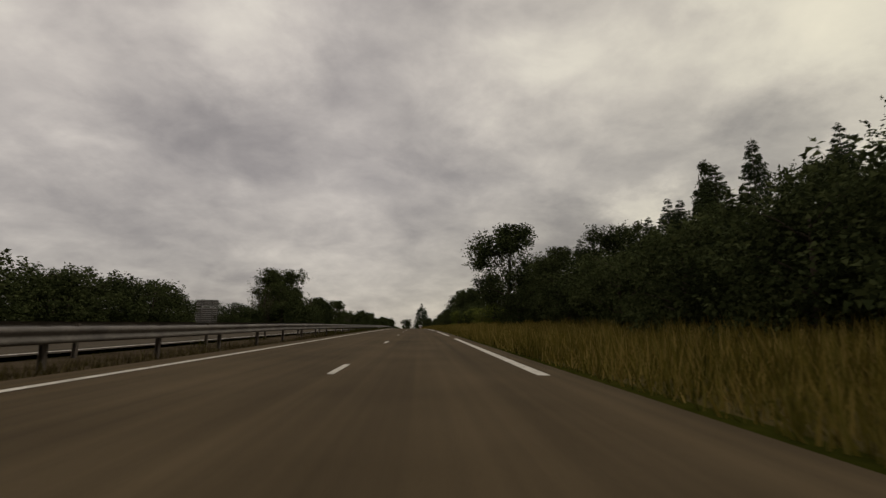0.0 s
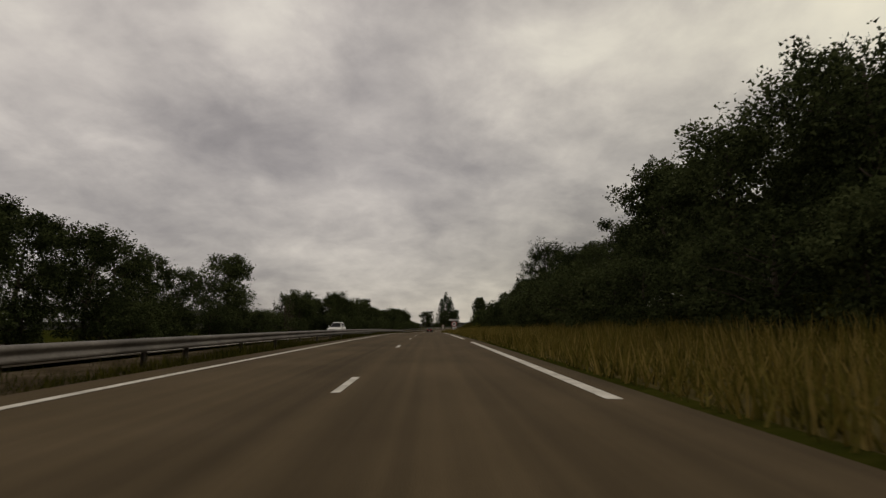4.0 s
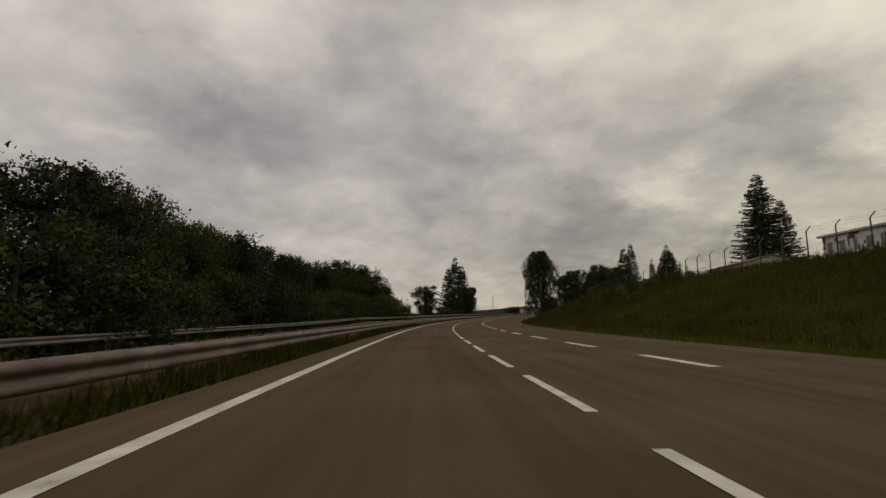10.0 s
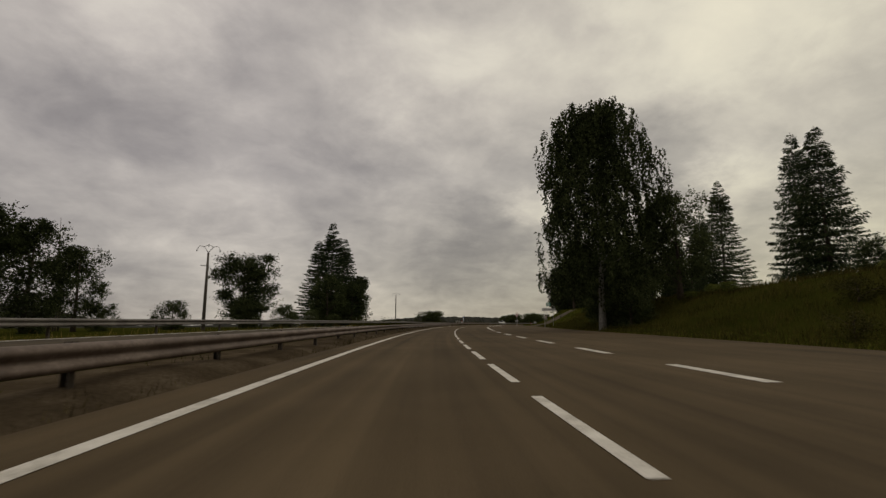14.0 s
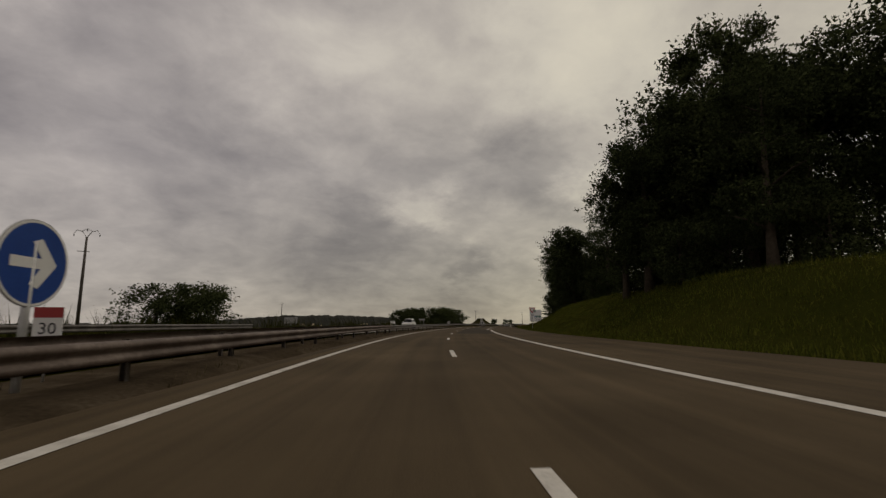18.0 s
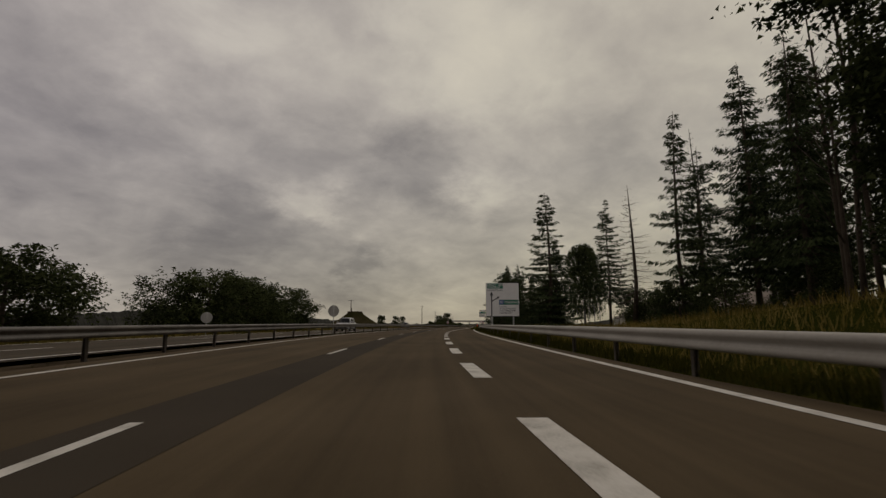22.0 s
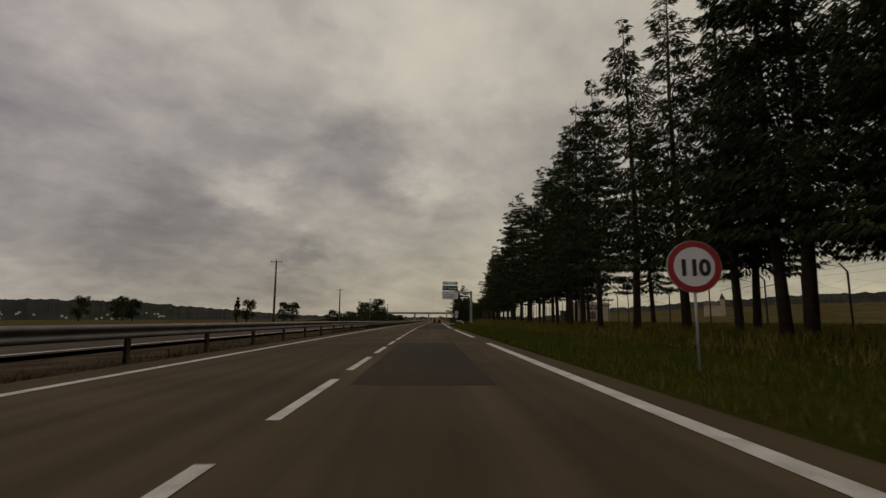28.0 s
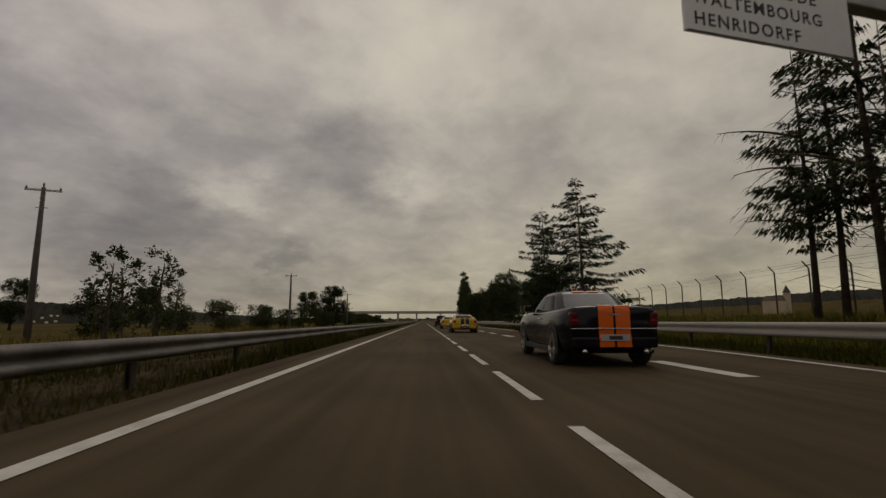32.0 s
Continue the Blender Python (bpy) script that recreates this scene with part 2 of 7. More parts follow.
def bank(s, u):
    """Height of the open ground above the road."""
    s, u = np.asarray(s, float), np.asarray(u, float)
    top = np.interp(s, (-60, 60, 150, 235, 270, 330, 380, 440, 480, 520, 560, 600, 640, 700, 740, 770, 960, 1035, 1200, 2600), (1.6, 2.8, 3.2, 1.8, 3.0, 4.2, 4.9, 4.75, 4.3, 3.6, 3.2, 3.6, 4.4, 4.2, 2.0, 0.4, 0.4, 1.0, 0.9, 0.3))
    plateau = np.interp(s, (-60, 60, 200, 260, 450, 520, 640, 700, 770, 960, 2600), (3.5, 4.5, 4.0, 6.3, 6.2, 4.9, 4.6, 4.2, 0.6, 0.6, 0.4))
    foot = np.interp(s, (-60, 270, 320, 387, 450, 500, 560, 640, 690, 740, 2600), (9.0, 9.0, 11.4, 12.6, 14.8, 16.4, 16.4, 13, 12, 11, 10))
    reach = np.interp(s, (-60, 100, 250, 330, 480, 560, 2600), (22, 20, 20, 16, 13, 10, 11))
    k = np.clip((u - foot) / reach, 0, 1)
    right = -0.1 + (top + 0.1) * k * k * (3 - 2 * k) * (0.5 + 0.5 * k) + (plateau - top) * np.clip((u - foot - reach) / 24, 0, 1)
    left = np.interp(u, (-60, -16, -13.4, -12.8, -4.6, -4.2, -2.6, -1.4, -0.9), (-0.5, -0.5, -0.25, -0.15, -0.15, -0.15, -0.25, -0.12, -0.15))
    rough = 0.06 * np.sin(s * 0.7 + u) * np.sin(u * 0.9 - s * 0.31) * (np.abs(u - 4) > 12)
    return np.where(u < 4, left, np.where(u < foot, np.where(u < 8.2, -0.15, -0.1), right)) + rough


def ground_at(s, u):
    return at(s, u, float(bank(s, u)))


# ---- small tools ----
def mesh(name, verts, faces, material=None, smooth=False):
    me = bpy.data.meshes.new(name)
    me.from_pydata([tuple(map(float, v)) for v in verts], [], [tuple(map(int, f)) for f in faces])
    if material:
        me.materials.append(material)
    if smooth:
        me.polygons.foreach_set("use_smooth", [True] * len(me.polygons))
    me.update()
    return me


def part(name, data, material, parent=None, label=""):
    """Links a bmesh or a mesh as one mesh object, under a thing or a part."""
    if isinstance(data, bmesh.types.BMesh):
        me = bpy.data.meshes.new(name)
        data.to_mesh(me)
        data.free()
        data = me
    if material and not data.materials:
        data.materials.append(material)
    ob = new(name, data)
    if parent:
        ob.parent = parent
    if label:
        ob["label"] = label
    return ob


def box(bm, x0, x1, y0, y1, z0, z1, bevel=0.0):
    made = bmesh.ops.create_cube(bm, size=1)["verts"]
    for v in made:
        v.co = ((x0 + x1) / 2 + v.co.x * (x1 - x0), (y0 + y1) / 2 + v.co.y * (y1 - y0), (z0 + z1) / 2 + v.co.z * (z1 - z0))
    if bevel:
        edges = {e for v in made for e in v.link_edges}
        bmesh.ops.bevel(bm, geom=list(edges), offset=bevel, segments=2, profile=0.6, affect="EDGES")
    return bm


def boxed(*size, bevel=0.0):
    return box(bmesh.new(), *size, bevel=bevel)


def tube_data(points, radii, sides=8):
    """Vertices and faces of a tapered tube through points."""
    verts, faces = [], []
    pts = [Vector(tuple(map(float, p))) for p in points]
    for i, p in enumerate(pts):
        d = (pts[min(i + 1, len(pts) - 1)] - pts[max(i - 1, 0)]).normalized()
        a = d.orthogonal().normalized() if abs(d.z) < 0.95 else Vector((1, 0, 0))
        b = d.cross(a).normalized()
        a = b.cross(d)
        for k in range(sides):
            w = 2 * math.pi * k / sides
            verts.append(p + float(radii[i]) * (math.cos(w) * a + math.sin(w) * b))
    for i in range(len(pts) - 1):
        for k in range(sides):
            q = i * sides
            faces.append((q + k, q + (k + 1) % sides, q + sides + (k + 1) % sides, q + sides + k))
    faces.append(tuple(range(sides))[::-1])
    faces.append(tuple(range(len(verts) - sides, len(verts))))
    return verts, faces


def tube(name, points, radii, material, parent=None, sides=8, label=""):
    if not isinstance(radii, (list, tuple)):
        radii = [radii] * len(points)
    v, f = tube_data(points, radii, sides)
    return part(name, mesh(name, v, f, material, True), material, parent, label)


def join_data(chunks):
    verts, faces, n = [], [], 0
    for v, f in chunks:
        verts += list(v)
        faces += [tuple(i + n for i in g) for g in f]
        n += len(v)
    return verts, faces


def left_shift(s):
    """How far the left edge line swings out where the carriageway widens."""
    return np.interp(s, (690, 735, 768, 785, 799, 815, 835), (0, -1.75, -2.4, -1.9, -0.85, -0.35, 0))


def lane_shift(s):
    """How far the lane line swings out there."""
    return np.interp(s, (710, 738, 768, 783, 802, 815), (0, -1.05, -1.2, -1.1, -0.2, 0))


def ribbon(s0, s1, u0, u1, z0, z1=None, step=4.0, shift=None):
    """Vertices and faces of a strip that follows the road."""
    n = max(2, int(math.ceil((s1 - s0) / step)) + 1)
    s = np.linspace(s0, s1, n)
    if shift:
        u0, u1 = u0 + shift(s), u1 + shift(s)
    a, b = at(s, np.full(n, u0), z0), at(s, np.full(n, u1), z0 if z1 is None else z1)
    verts = np.empty((2 * n, 3))
    verts[0::2], verts[1::2] = a, b
    faces = [(2 * i, 2 * i + 1, 2 * i + 3, 2 * i + 2) for i in range(n - 1)]
    return verts, faces


def here(s, u, turn=0.0, z=None, scale=1.0):
    """A pose on the ground at (s, u), whose y axis runs along the road."""
    p = ground_at(s, u) if z is None else at(s, u, z)
    h = float(along(s)[2])
    return Matrix.Translation(p) @ pose(0, 0, 0, 0, 0, turn - math.degrees(h)) @ Matrix.Scale(scale, 4)


# ---- materials ----
def material(name, colors, rough=0.8, metal=0.0, scale=4.0, fine=60.0, bump=0.15, spec=0.5, island=0.0, per_object=0.0, coat=0.0):
    """A surface that varies at two scales between the given colours."""
    m = bpy.data.materials.new(name)
    m.use_nodes = True
    nt = m.node_tree
    N, L = nt.nodes.new, nt.links.new
    b = nt.nodes["Principled BSDF"]
    co = N("ShaderNodeTexCoord")
    n1, n2 = N("ShaderNodeTexNoise"), N("ShaderNodeTexNoise")
    n1.inputs["Scale"].default_value, n1.inputs["Detail"].default_value = scale, 5
    n2.inputs["Scale"].default_value, n2.inputs["Detail"].default_value = fine, 3
    for n in (n1, n2):
        L(co.outputs["Object"], n.inputs["Vector"])
    add = N("ShaderNodeMath")
    add.operation = "MULTIPLY_ADD"
    add.inputs[1].default_value, add.inputs[2].default_value = 0.35, 0.0
    L(n2.outputs[0], add.inputs[0])
    tot = N("ShaderNodeMath")
    tot.operation = "MULTIPLY_ADD"
    tot.inputs[1].default_value = 0.65
    L(n1.outputs[0], tot.inputs[0])
    L(add.outputs[0], tot.inputs[2])
    value = tot.outputs[0]
    for amount, node, socket in ((island, "ShaderNodeNewGeometry", "Random Per Island"), (per_object, "ShaderNodeObjectInfo", "Random")):
        if amount:
            src, ma = N(node), N("ShaderNodeMath")
            ma.operation = "MULTIPLY_ADD"
            ma.inputs[1].default_value = amount
            L(src.outputs[socket], ma.inputs[0])
            off = N("ShaderNodeMath")
            off.operation = "SUBTRACT"
            off.inputs[1].default_value = amount / 2
            L(value, ma.inputs[2])
            L(ma.outputs[0], off.inputs[0])
            value = off.outputs[0]
    ramp = N("ShaderNodeValToRGB")
    e = ramp.color_ramp.elements
    e[0].position, e[1].position = 0.3, 0.7
    e[0].color, e[1].color = (*colors[0], 1), (*colors[-1], 1)
    for i, c in enumerate(colors[1:-1]):
        x = e.new(0.3 + 0.4 * (i + 1) / (len(colors) - 1))
        x.color = (*c, 1)
    L(value, ramp.inputs[0])
    L(ramp.outputs[0], b.inputs["Base Color"])
    b.inputs["Roughness"].default_value, b.inputs["Metallic"].default_value = rough, metal
    b.inputs["Specular IOR Level"].default_value = spec
    b.inputs["Coat Weight"].default_value = coat
    if bump:
        bp = N("ShaderNodeBump")
        bp.inputs["Strength"].default_value, bp.inputs["Distance"].default_value = bump, 0.02
        L(n2.outputs[0], bp.inputs["Height"])
        L(bp.outputs[0], b.inputs["Normal"])
    return m


def leafy(name, colors, through=0.25):
    m = material(name, colors, rough=0.8, scale=0.5, fine=3.0, bump=0.0, spec=0.01, island=0.5, per_object=0.25)
    nt = m.node_tree
    b, out = nt.nodes["Principled BSDF"], nt.nodes["Material Output"]
    tr, mx = nt.nodes.new("ShaderNodeBsdfTranslucent"), nt.nodes.new("ShaderNodeMixShader")
    ramp = [n for n in nt.nodes if n.type == "VALTORGB"][0]
    nt.links.new(ramp.outputs[0], tr.inputs[0])
    mx.inputs[0].default_value = through
    nt.links.new(b.outputs[0], mx.inputs[1])
    nt.links.new(tr.outputs[0], mx.inputs[2])
    nt.links.new(mx.outputs[0], out.inputs[0])
    return m


def asphalt(name, colors, tracks=0.5):
    """Worn asphalt: long streaks and wheel tracks follow the lane, stains and cracks lie across it."""
    m = material(name, colors, rough=0.9, scale=0.35, fine=70, bump=0.3, spec=0.06)
    nt = m.node_tree
    N, L = nt.nodes.new, nt.links.new
    b = nt.nodes["Principled BSDF"]
    ramp = [n for n in nt.nodes if n.type == "VALTORGB"][0]
    uv = N("ShaderNodeUVMap")
    uv.uv_map = "lane"

    def stretched(sx, sy, detail, kind="ShaderNodeTexNoise"):
        mp, no = N("ShaderNodeMapping"), N(kind)
        mp.inputs["Scale"].default_value = (sx, sy, 1)
        L(uv.outputs[0], mp.inputs[0])
        L(mp.outputs[0], no.inputs["Vector"])
        no.inputs["Scale"].default_value = 1.0
        if kind == "ShaderNodeTexNoise":
            no.inputs["Detail"].default_value = detail
        return no

    def calc(op, a, b_, c=None):
        n = N("ShaderNodeMath")
        n.operation = op
        for i, v in enumerate((a, b_, c)):
            if v is None:
                continue
            if isinstance(v, (int, float)):
                n.inputs[i].default_value = v
            else:
                L(v, n.inputs[i])
        return n.outputs[0]

    sep = N("ShaderNodeSeparateXYZ")
    L(uv.outputs[0], sep.inputs[0])
    # two wheel tracks in each 3.5 m lane
    wave = calc("COSINE", calc("MULTIPLY", calc("SUBTRACT", sep.outputs[0], 0.9), 3.5904), 0.0)
    streak = stretched(3.2, 0.03, 5).outputs[0]
    stain = stretched(0.5, 0.11, 6).outputs[0]
    value = calc("MULTIPLY_ADD", wave, -0.05 * tracks * 2, calc("ADD", calc("MULTIPLY", streak, 0.9), calc("MULTIPLY", stain, 0.8)))
    value = calc("ADD", value, 0.15)
    mx = N("ShaderNodeMix")
    mx.data_type, mx.blend_type = "RGBA", "MULTIPLY"
    mx.inputs[0].default_value = 1.0
    L(ramp.outputs[0], mx.inputs[6])
    L(value, mx.inputs[7])
    L(mx.outputs[2], b.inputs["Base Color"])
    return m


ASPHALT = asphalt("worn_asphalt", ((0.059, 0.043, 0.0235), (0.074, 0.054, 0.030), (0.094, 0.069, 0.040)))
ASPHALT_DARK = material("patched_asphalt", ((0.036, 0.029, 0.020), (0.054, 0.043, 0.030)), rough=0.9, scale=0.4, fine=90, bump=0.25, spec=0.05)
ASPHALT_FAR = asphalt("opposite_asphalt", ((0.053, 0.042, 0.029), (0.082, 0.067, 0.047)))
DIRT = material("gravelly_soil", ((0.028, 0.021, 0.013), (0.055, 0.042, 0.027), (0.10, 0.08, 0.055)), rough=0.95, scale=0.9, fine=14, bump=0.5, spec=0.0)
PAINT = material("road_paint", ((0.26, 0.24, 0.20), (0.50, 0.47, 0.41), (0.62, 0.59, 0.53)), rough=0.7, scale=3, fine=40, bump=0.2)
FIELD = material("dry_meadow", ((0.040, 0.034, 0.012), (0.075, 0.060, 0.024), (0.115, 0.092, 0.042)), rough=0.95, scale=0.05, fine=3, bump=0.4, spec=0.0)
SOIL = material("grassy_ground", ((0.0150, 0.0180, 0.0030), (0.0270, 0.0290, 0.0050), (0.0450, 0.0410, 0.0090)), rough=0.95, scale=0.12, fine=4, bump=0.4, spec=0.0)
BARK = material("bark", ((0.035, 0.028, 0.02), (0.09, 0.07, 0.05)), rough=0.95, scale=3, fine=25, bump=0.6, spec=0.1)
BIRCH_BARK = material("birch_bark", ((0.08, 0.07, 0.06), (0.35, 0.33, 0.30)), rough=0.9, scale=4, fine=20, bump=0.4, spec=0.1)
LEAF = leafy("dark_leaves", ((0.0205, 0.0262, 0.0110), (0.0430, 0.0545, 0.0205), (0.0770, 0.0890, 0.0345)))
LEAF_LIGHT = leafy("fresh_leaves", ((0.050, 0.062, 0.0130), (0.100, 0.118, 0.0240), (0.160, 0.172, 0.040)))
NEEDLE = leafy("needles", ((0.0162, 0.0241, 0.0122), (0.0355, 0.0484, 0.0214), (0.0614, 0.0758, 0.0306)), through=0.1)
STEEL = material("galvanised_steel", ((0.25, 0.23, 0.195), (0.37, 0.345, 0.30)), rough=0.62, metal=0.12, scale=0.7, fine=18, bump=0.05, spec=0.3)
RAIL = material("dirty_rail", ((0.042, 0.035, 0.030), (0.095, 0.082, 0.070), (0.17, 0.15, 0.13)), rough=0.6, metal=0.15, scale=1.2, fine=18, bump=0.08)
RAIL_POST = material("stained_post", ((0.045, 0.034, 0.025), (0.11, 0.09, 0.07)), rough=0.8, metal=0.2, scale=3, fine=25, bump=0.15)
RUSTY = material("weathered_rail", ((0.050, 0.032, 0.022), (0.105, 0.075, 0.056), (0.20, 0.155, 0.125)), rough=0.65, metal=0.3, scale=1.5, fine=20, bump=0.1)


def lane_uv(me, step=None):
    """Lays station and distance across the road onto a mesh as its lane map."""
    uv = me.uv_layers.new(name="lane")
    n = len(me.vertices)
    co = np.empty(3 * n)
    me.vertices.foreach_get("co", co)
    co = co.reshape(-1, 3)
    near = np.argmin((RX[None, ::2] - co[:, :1]) ** 2 + (RY[None, ::2] - co[:, 1:2]) ** 2, axis=1) * 2
    dx, dy, h = co[:, 0] - RX[near], co[:, 1] - RY[near], HD[near]
    across, ahead = dx * np.cos(h) - dy * np.sin(h), S[near] + dx * np.sin(h) + dy * np.cos(h)
    loops = np.empty(len(me.loops), np.int32)
    me.loops.foreach_get("vertex_index", loops)
    uv.data.foreach_set("uv", np.stack([across[loops], ahead[loops]], 1).astype(np.float32).ravel())
    return me

# ---- ground and road ----
def build_ground():
    s = np.concatenate([np.arange(-60, 1240, 6.0), np.arange(1240, 2500, 40.0)])
    u = np.array([-320, -220, -150, -100, -70, -50, -38, -30, -24, -20, -17, -15, -13.4, -12.6, -10, -7, -4.4, -3.6, -2.6, -1.8, -1.2, -0.6, 2, 5, 7.6, 8.4, 9.2, 10, 11, 12, 13, 14, 15, 16.5, 18, 20, 22, 25, 28, 32, 38, 48, 62, 80, 110, 150, 210, 280])
    SS, UU = np.meshgrid(s, u, indexing="ij")
    b = bank(SS, UU) + lift(SS, UU)
    x, y, h, z = along(SS)
    fade = np.clip((np.abs(UU) - 60) / 180, 0, 1)
    zz = (z + b) * (1 - fade) + fade * (1.0 + 1.5 * np.sin(SS * 0.006) * np.sin(UU * 0.011))
    v = np.stack([x + UU * np.cos(h), y - UU * np.sin(h), zz], -1).reshape(-1, 3)
    nu = len(u)
    f = [(i * nu + j, i * nu + j + 1, (i + 1) * nu + j + 1, (i + 1) * nu + j) for i in range(len(s) - 1) for j in range(nu - 1)]
    n = len(v)
    far = [(-4500, -4500, -3.5), (4800, -4500, -3.5), (4800, 4800, -3.5), (-4500, 4800, -3.5)]
    me = mesh("ground", list(v) + far, f + [(n, n + 1, n + 2, n + 3)], SOIL, True)
    me.materials.append(FIELD)
    k = 0
    for i in range(len(s) - 1):
        for j in range(nu - 1):
            if (s[i] > 690 and u[j] < -14) or (s[i] < 296 and 8.4 <= u[j] < 15) or (s[i] > 1090 and u[j] > 10):
                me.polygons[k].material_index = 1
            k += 1
    ob = part("ground", me, None)
    tagged(ob, "rolling grassy ground along the road with raised banks", "ground", kind="structure")


build_ground()


def right_edge(s):
    """Outer edge of the asphalt on the right."""
    return np.interp(s, (-60, 268, 320, 387, 450, 500, 556, 600, 640, 700, 735, 800, 830, 1004, 1045, 1200, 2600), (7.7, 7.7, 10.8, 12.0, 14.3, 16.0, 16.0, 12.8, 11.6, 11.4, 9.7, 9.2, 7.7, 7.7, 10.9, 10.9, 7.7))


def build_road():
    s = np.arange(-60, 1900, 5.0)
    cols = 6
    edge, left = right_edge(s), -0.85 + left_shift(s)
    verts = []
    for i, t in enumerate(s):
        for k in range(cols):
            w = left[i] + (edge[i] - left[i]) * k / (cols - 1)
            verts.append(at(t, w, 0.0))
    for i, t in enumerate(s):
        verts.append(at(t, left[i] - 0.1, -0.2))
        verts.append(at(t, edge[i] + 0.1, -0.2))
    n = len(s)
    faces = [(i * cols + k, i * cols + k + 1, (i + 1) * cols + k + 1, (i + 1) * cols + k) for i in range(n - 1) for k in range(cols - 1)]
    b = n * cols
    for i in range(n - 1):
        faces.append((b + 2 * i, i * cols, (i + 1) * cols, b + 2 * i + 2))
        faces.append((i * cols + cols - 1, b + 2 * i + 1, b + 2 * i + 3, (i + 1) * cols + cols - 1))
    road = part("road", lane_uv(mesh("road", verts, faces, ASPHALT)), ASPHALT)
    tagged(road, "worn brownish grey asphalt dual carriageway, dry", "road", kind="structure")
    v, f = ribbon(-60, 1900, -12.4, -4.8, -0.02, step=5)
    far = part("opposite_road", lane_uv(mesh("opposite_road", v, f, ASPHALT_FAR)), ASPHALT_FAR)
    tagged(far, "opposite carriageway of worn grey asphalt beyond the median", "road", kind="structure")


build_road()


v, f = ribbon(-60, 1600, -4.5, -0.9, -0.11, step=3)
tagged(part("median", mesh("median", v, f, DIRT), DIRT), "bare brown gravelly soil of the median", "ground", kind="structure")


def build_ridge():
    """Earth heaped up under the rail, with an uneven crest."""
    s = np.arange(392, 664, 2.0)
    crest = 0.16 + 0.05 * np.sin(s * 0.9) + 0.04 * np.sin(s * 0.37 + 1)
    crest *= np.clip((s - 392) / 20, 0, 1) * np.clip((662 - s) / 20, 0, 1)
    verts = []
    for t, c in zip(s, crest):
        for u, z in ((-3.1, -0.13), (-2.4, -0.05 + 0.6 * c), (-1.9, -0.06 + c), (-1.4, -0.08 + 0.7 * c), (-0.93, -0.13)):
            verts.append(at(t, u, z))
    faces = [(i * 5 + k, i * 5 + k + 1, i * 5 + k + 6, i * 5 + k + 5) for i in range(len(s) - 1) for k in range(4)]
    tagged(part("earth_ridge", mesh("earth_ridge", verts, faces, DIRT, True), DIRT), "low ridge of brown earth under the guard rail", "ground", kind="structure")


build_ridge()


def mark(name, s0, s1, u, width=0.2, label="white painted road line", shift=None):
    a = ribbon(s0, s1, u - width / 2, u + width / 2, 0.006, step=2.0, shift=shift)
    ob = part(name, mesh(name, *a, PAINT), PAINT)
    tagged(ob, label, "road marking", kind="structure")
    return ob


mark("left_edge_line", -60, 1600, 0.0, 0.18, "solid white edge line beside the median", left_shift)

# ---- vegetation: a few trees of each kind are grown, then set out ----
rng = np.random.default_rng(7)


def cards(points, normals, long, wide, droop=0.0):
    """Small crossed leaf shapes, one at each point."""
    n = len(points)
    d = normals / (np.linalg.norm(normals, axis=1, keepdims=True) + 1e-9)
    d[:, 2] -= droop
    d /= np.linalg.norm(d, axis=1, keepdims=True) + 1e-9
    r = rng.normal(size=(n, 3))
    side = np.cross(d, r)
    side /= np.linalg.norm(side, axis=1, keepdims=True) + 1e-9
    L, W = np.asarray(long).reshape(-1, 1), np.asarray(wide).reshape(-1, 1)
    v = np.empty((n, 3, 3))
    v[:, 0] = points - side * W * 0.55
    v[:, 1] = points + side * W * 0.55
    v[:, 2] = points + d * L
    return v.reshape(-1, 3)


def leaf_mesh(name, verts, material):
    """One three-cornered leaf for each three points."""
    n = len(verts) // 3
    me = bpy.data.meshes.new(name)
    me.vertices.add(3 * n)
    me.vertices.foreach_set("co", np.ascontiguousarray(verts, np.float32).ravel())
    me.loops.add(3 * n)
    me.loops.foreach_set("vertex_index", np.arange(3 * n, dtype=np.int32))
    me.polygons.add(n)
    me.polygons.foreach_set("loop_start", np.arange(0, 3 * n, 3, dtype=np.int32))
    me.materials.append(material)
    me.update(calc_edges=True)
    return me


def unit(n):
    v = rng.normal(size=(n, 3))
    return v / np.linalg.norm(v, axis=1, keepdims=True)


def limbs_data(height, base, spread, count, thick):
    chunks = []
    bend = rng.normal(size=2) * 0.03 * height
    trunk = [(bend[0] * t * t, bend[1] * t * t, height * 0.88 * t - 0.25) for t in np.linspace(0, 1, 7)]
    chunks.append(tube_data(trunk, [thick * (1 - 0.85 * t) * (1.25 if i == 0 else 1) for i, t in enumerate(np.linspace(0, 1, 7))], 8))
    tips = []
    for k in range(count):
        t = base + (0.9 - base) * (k + rng.random()) / count
        a = rng.random() * 6.283
        ln = spread * (0.55 + 0.5 * rng.random()) * (1 - 0.5 * max(0, t - 0.5))
        p0 = Vector((bend[0] * t * t, bend[1] * t * t, height * 0.88 * t))
        p1 = p0 + Vector((math.cos(a) * ln * 0.5, math.sin(a) * ln * 0.5, ln * 0.35))
        p2 = p0 + Vector((math.cos(a) * ln, math.sin(a) * ln, ln * 0.55))
        r = thick * 0.38 * (1 - 0.6 * t)
        chunks.append(tube_data([p0, p1, p2], [r, r * 0.6, r * 0.15], 5))
        tips.append(p2)
    return chunks, tips


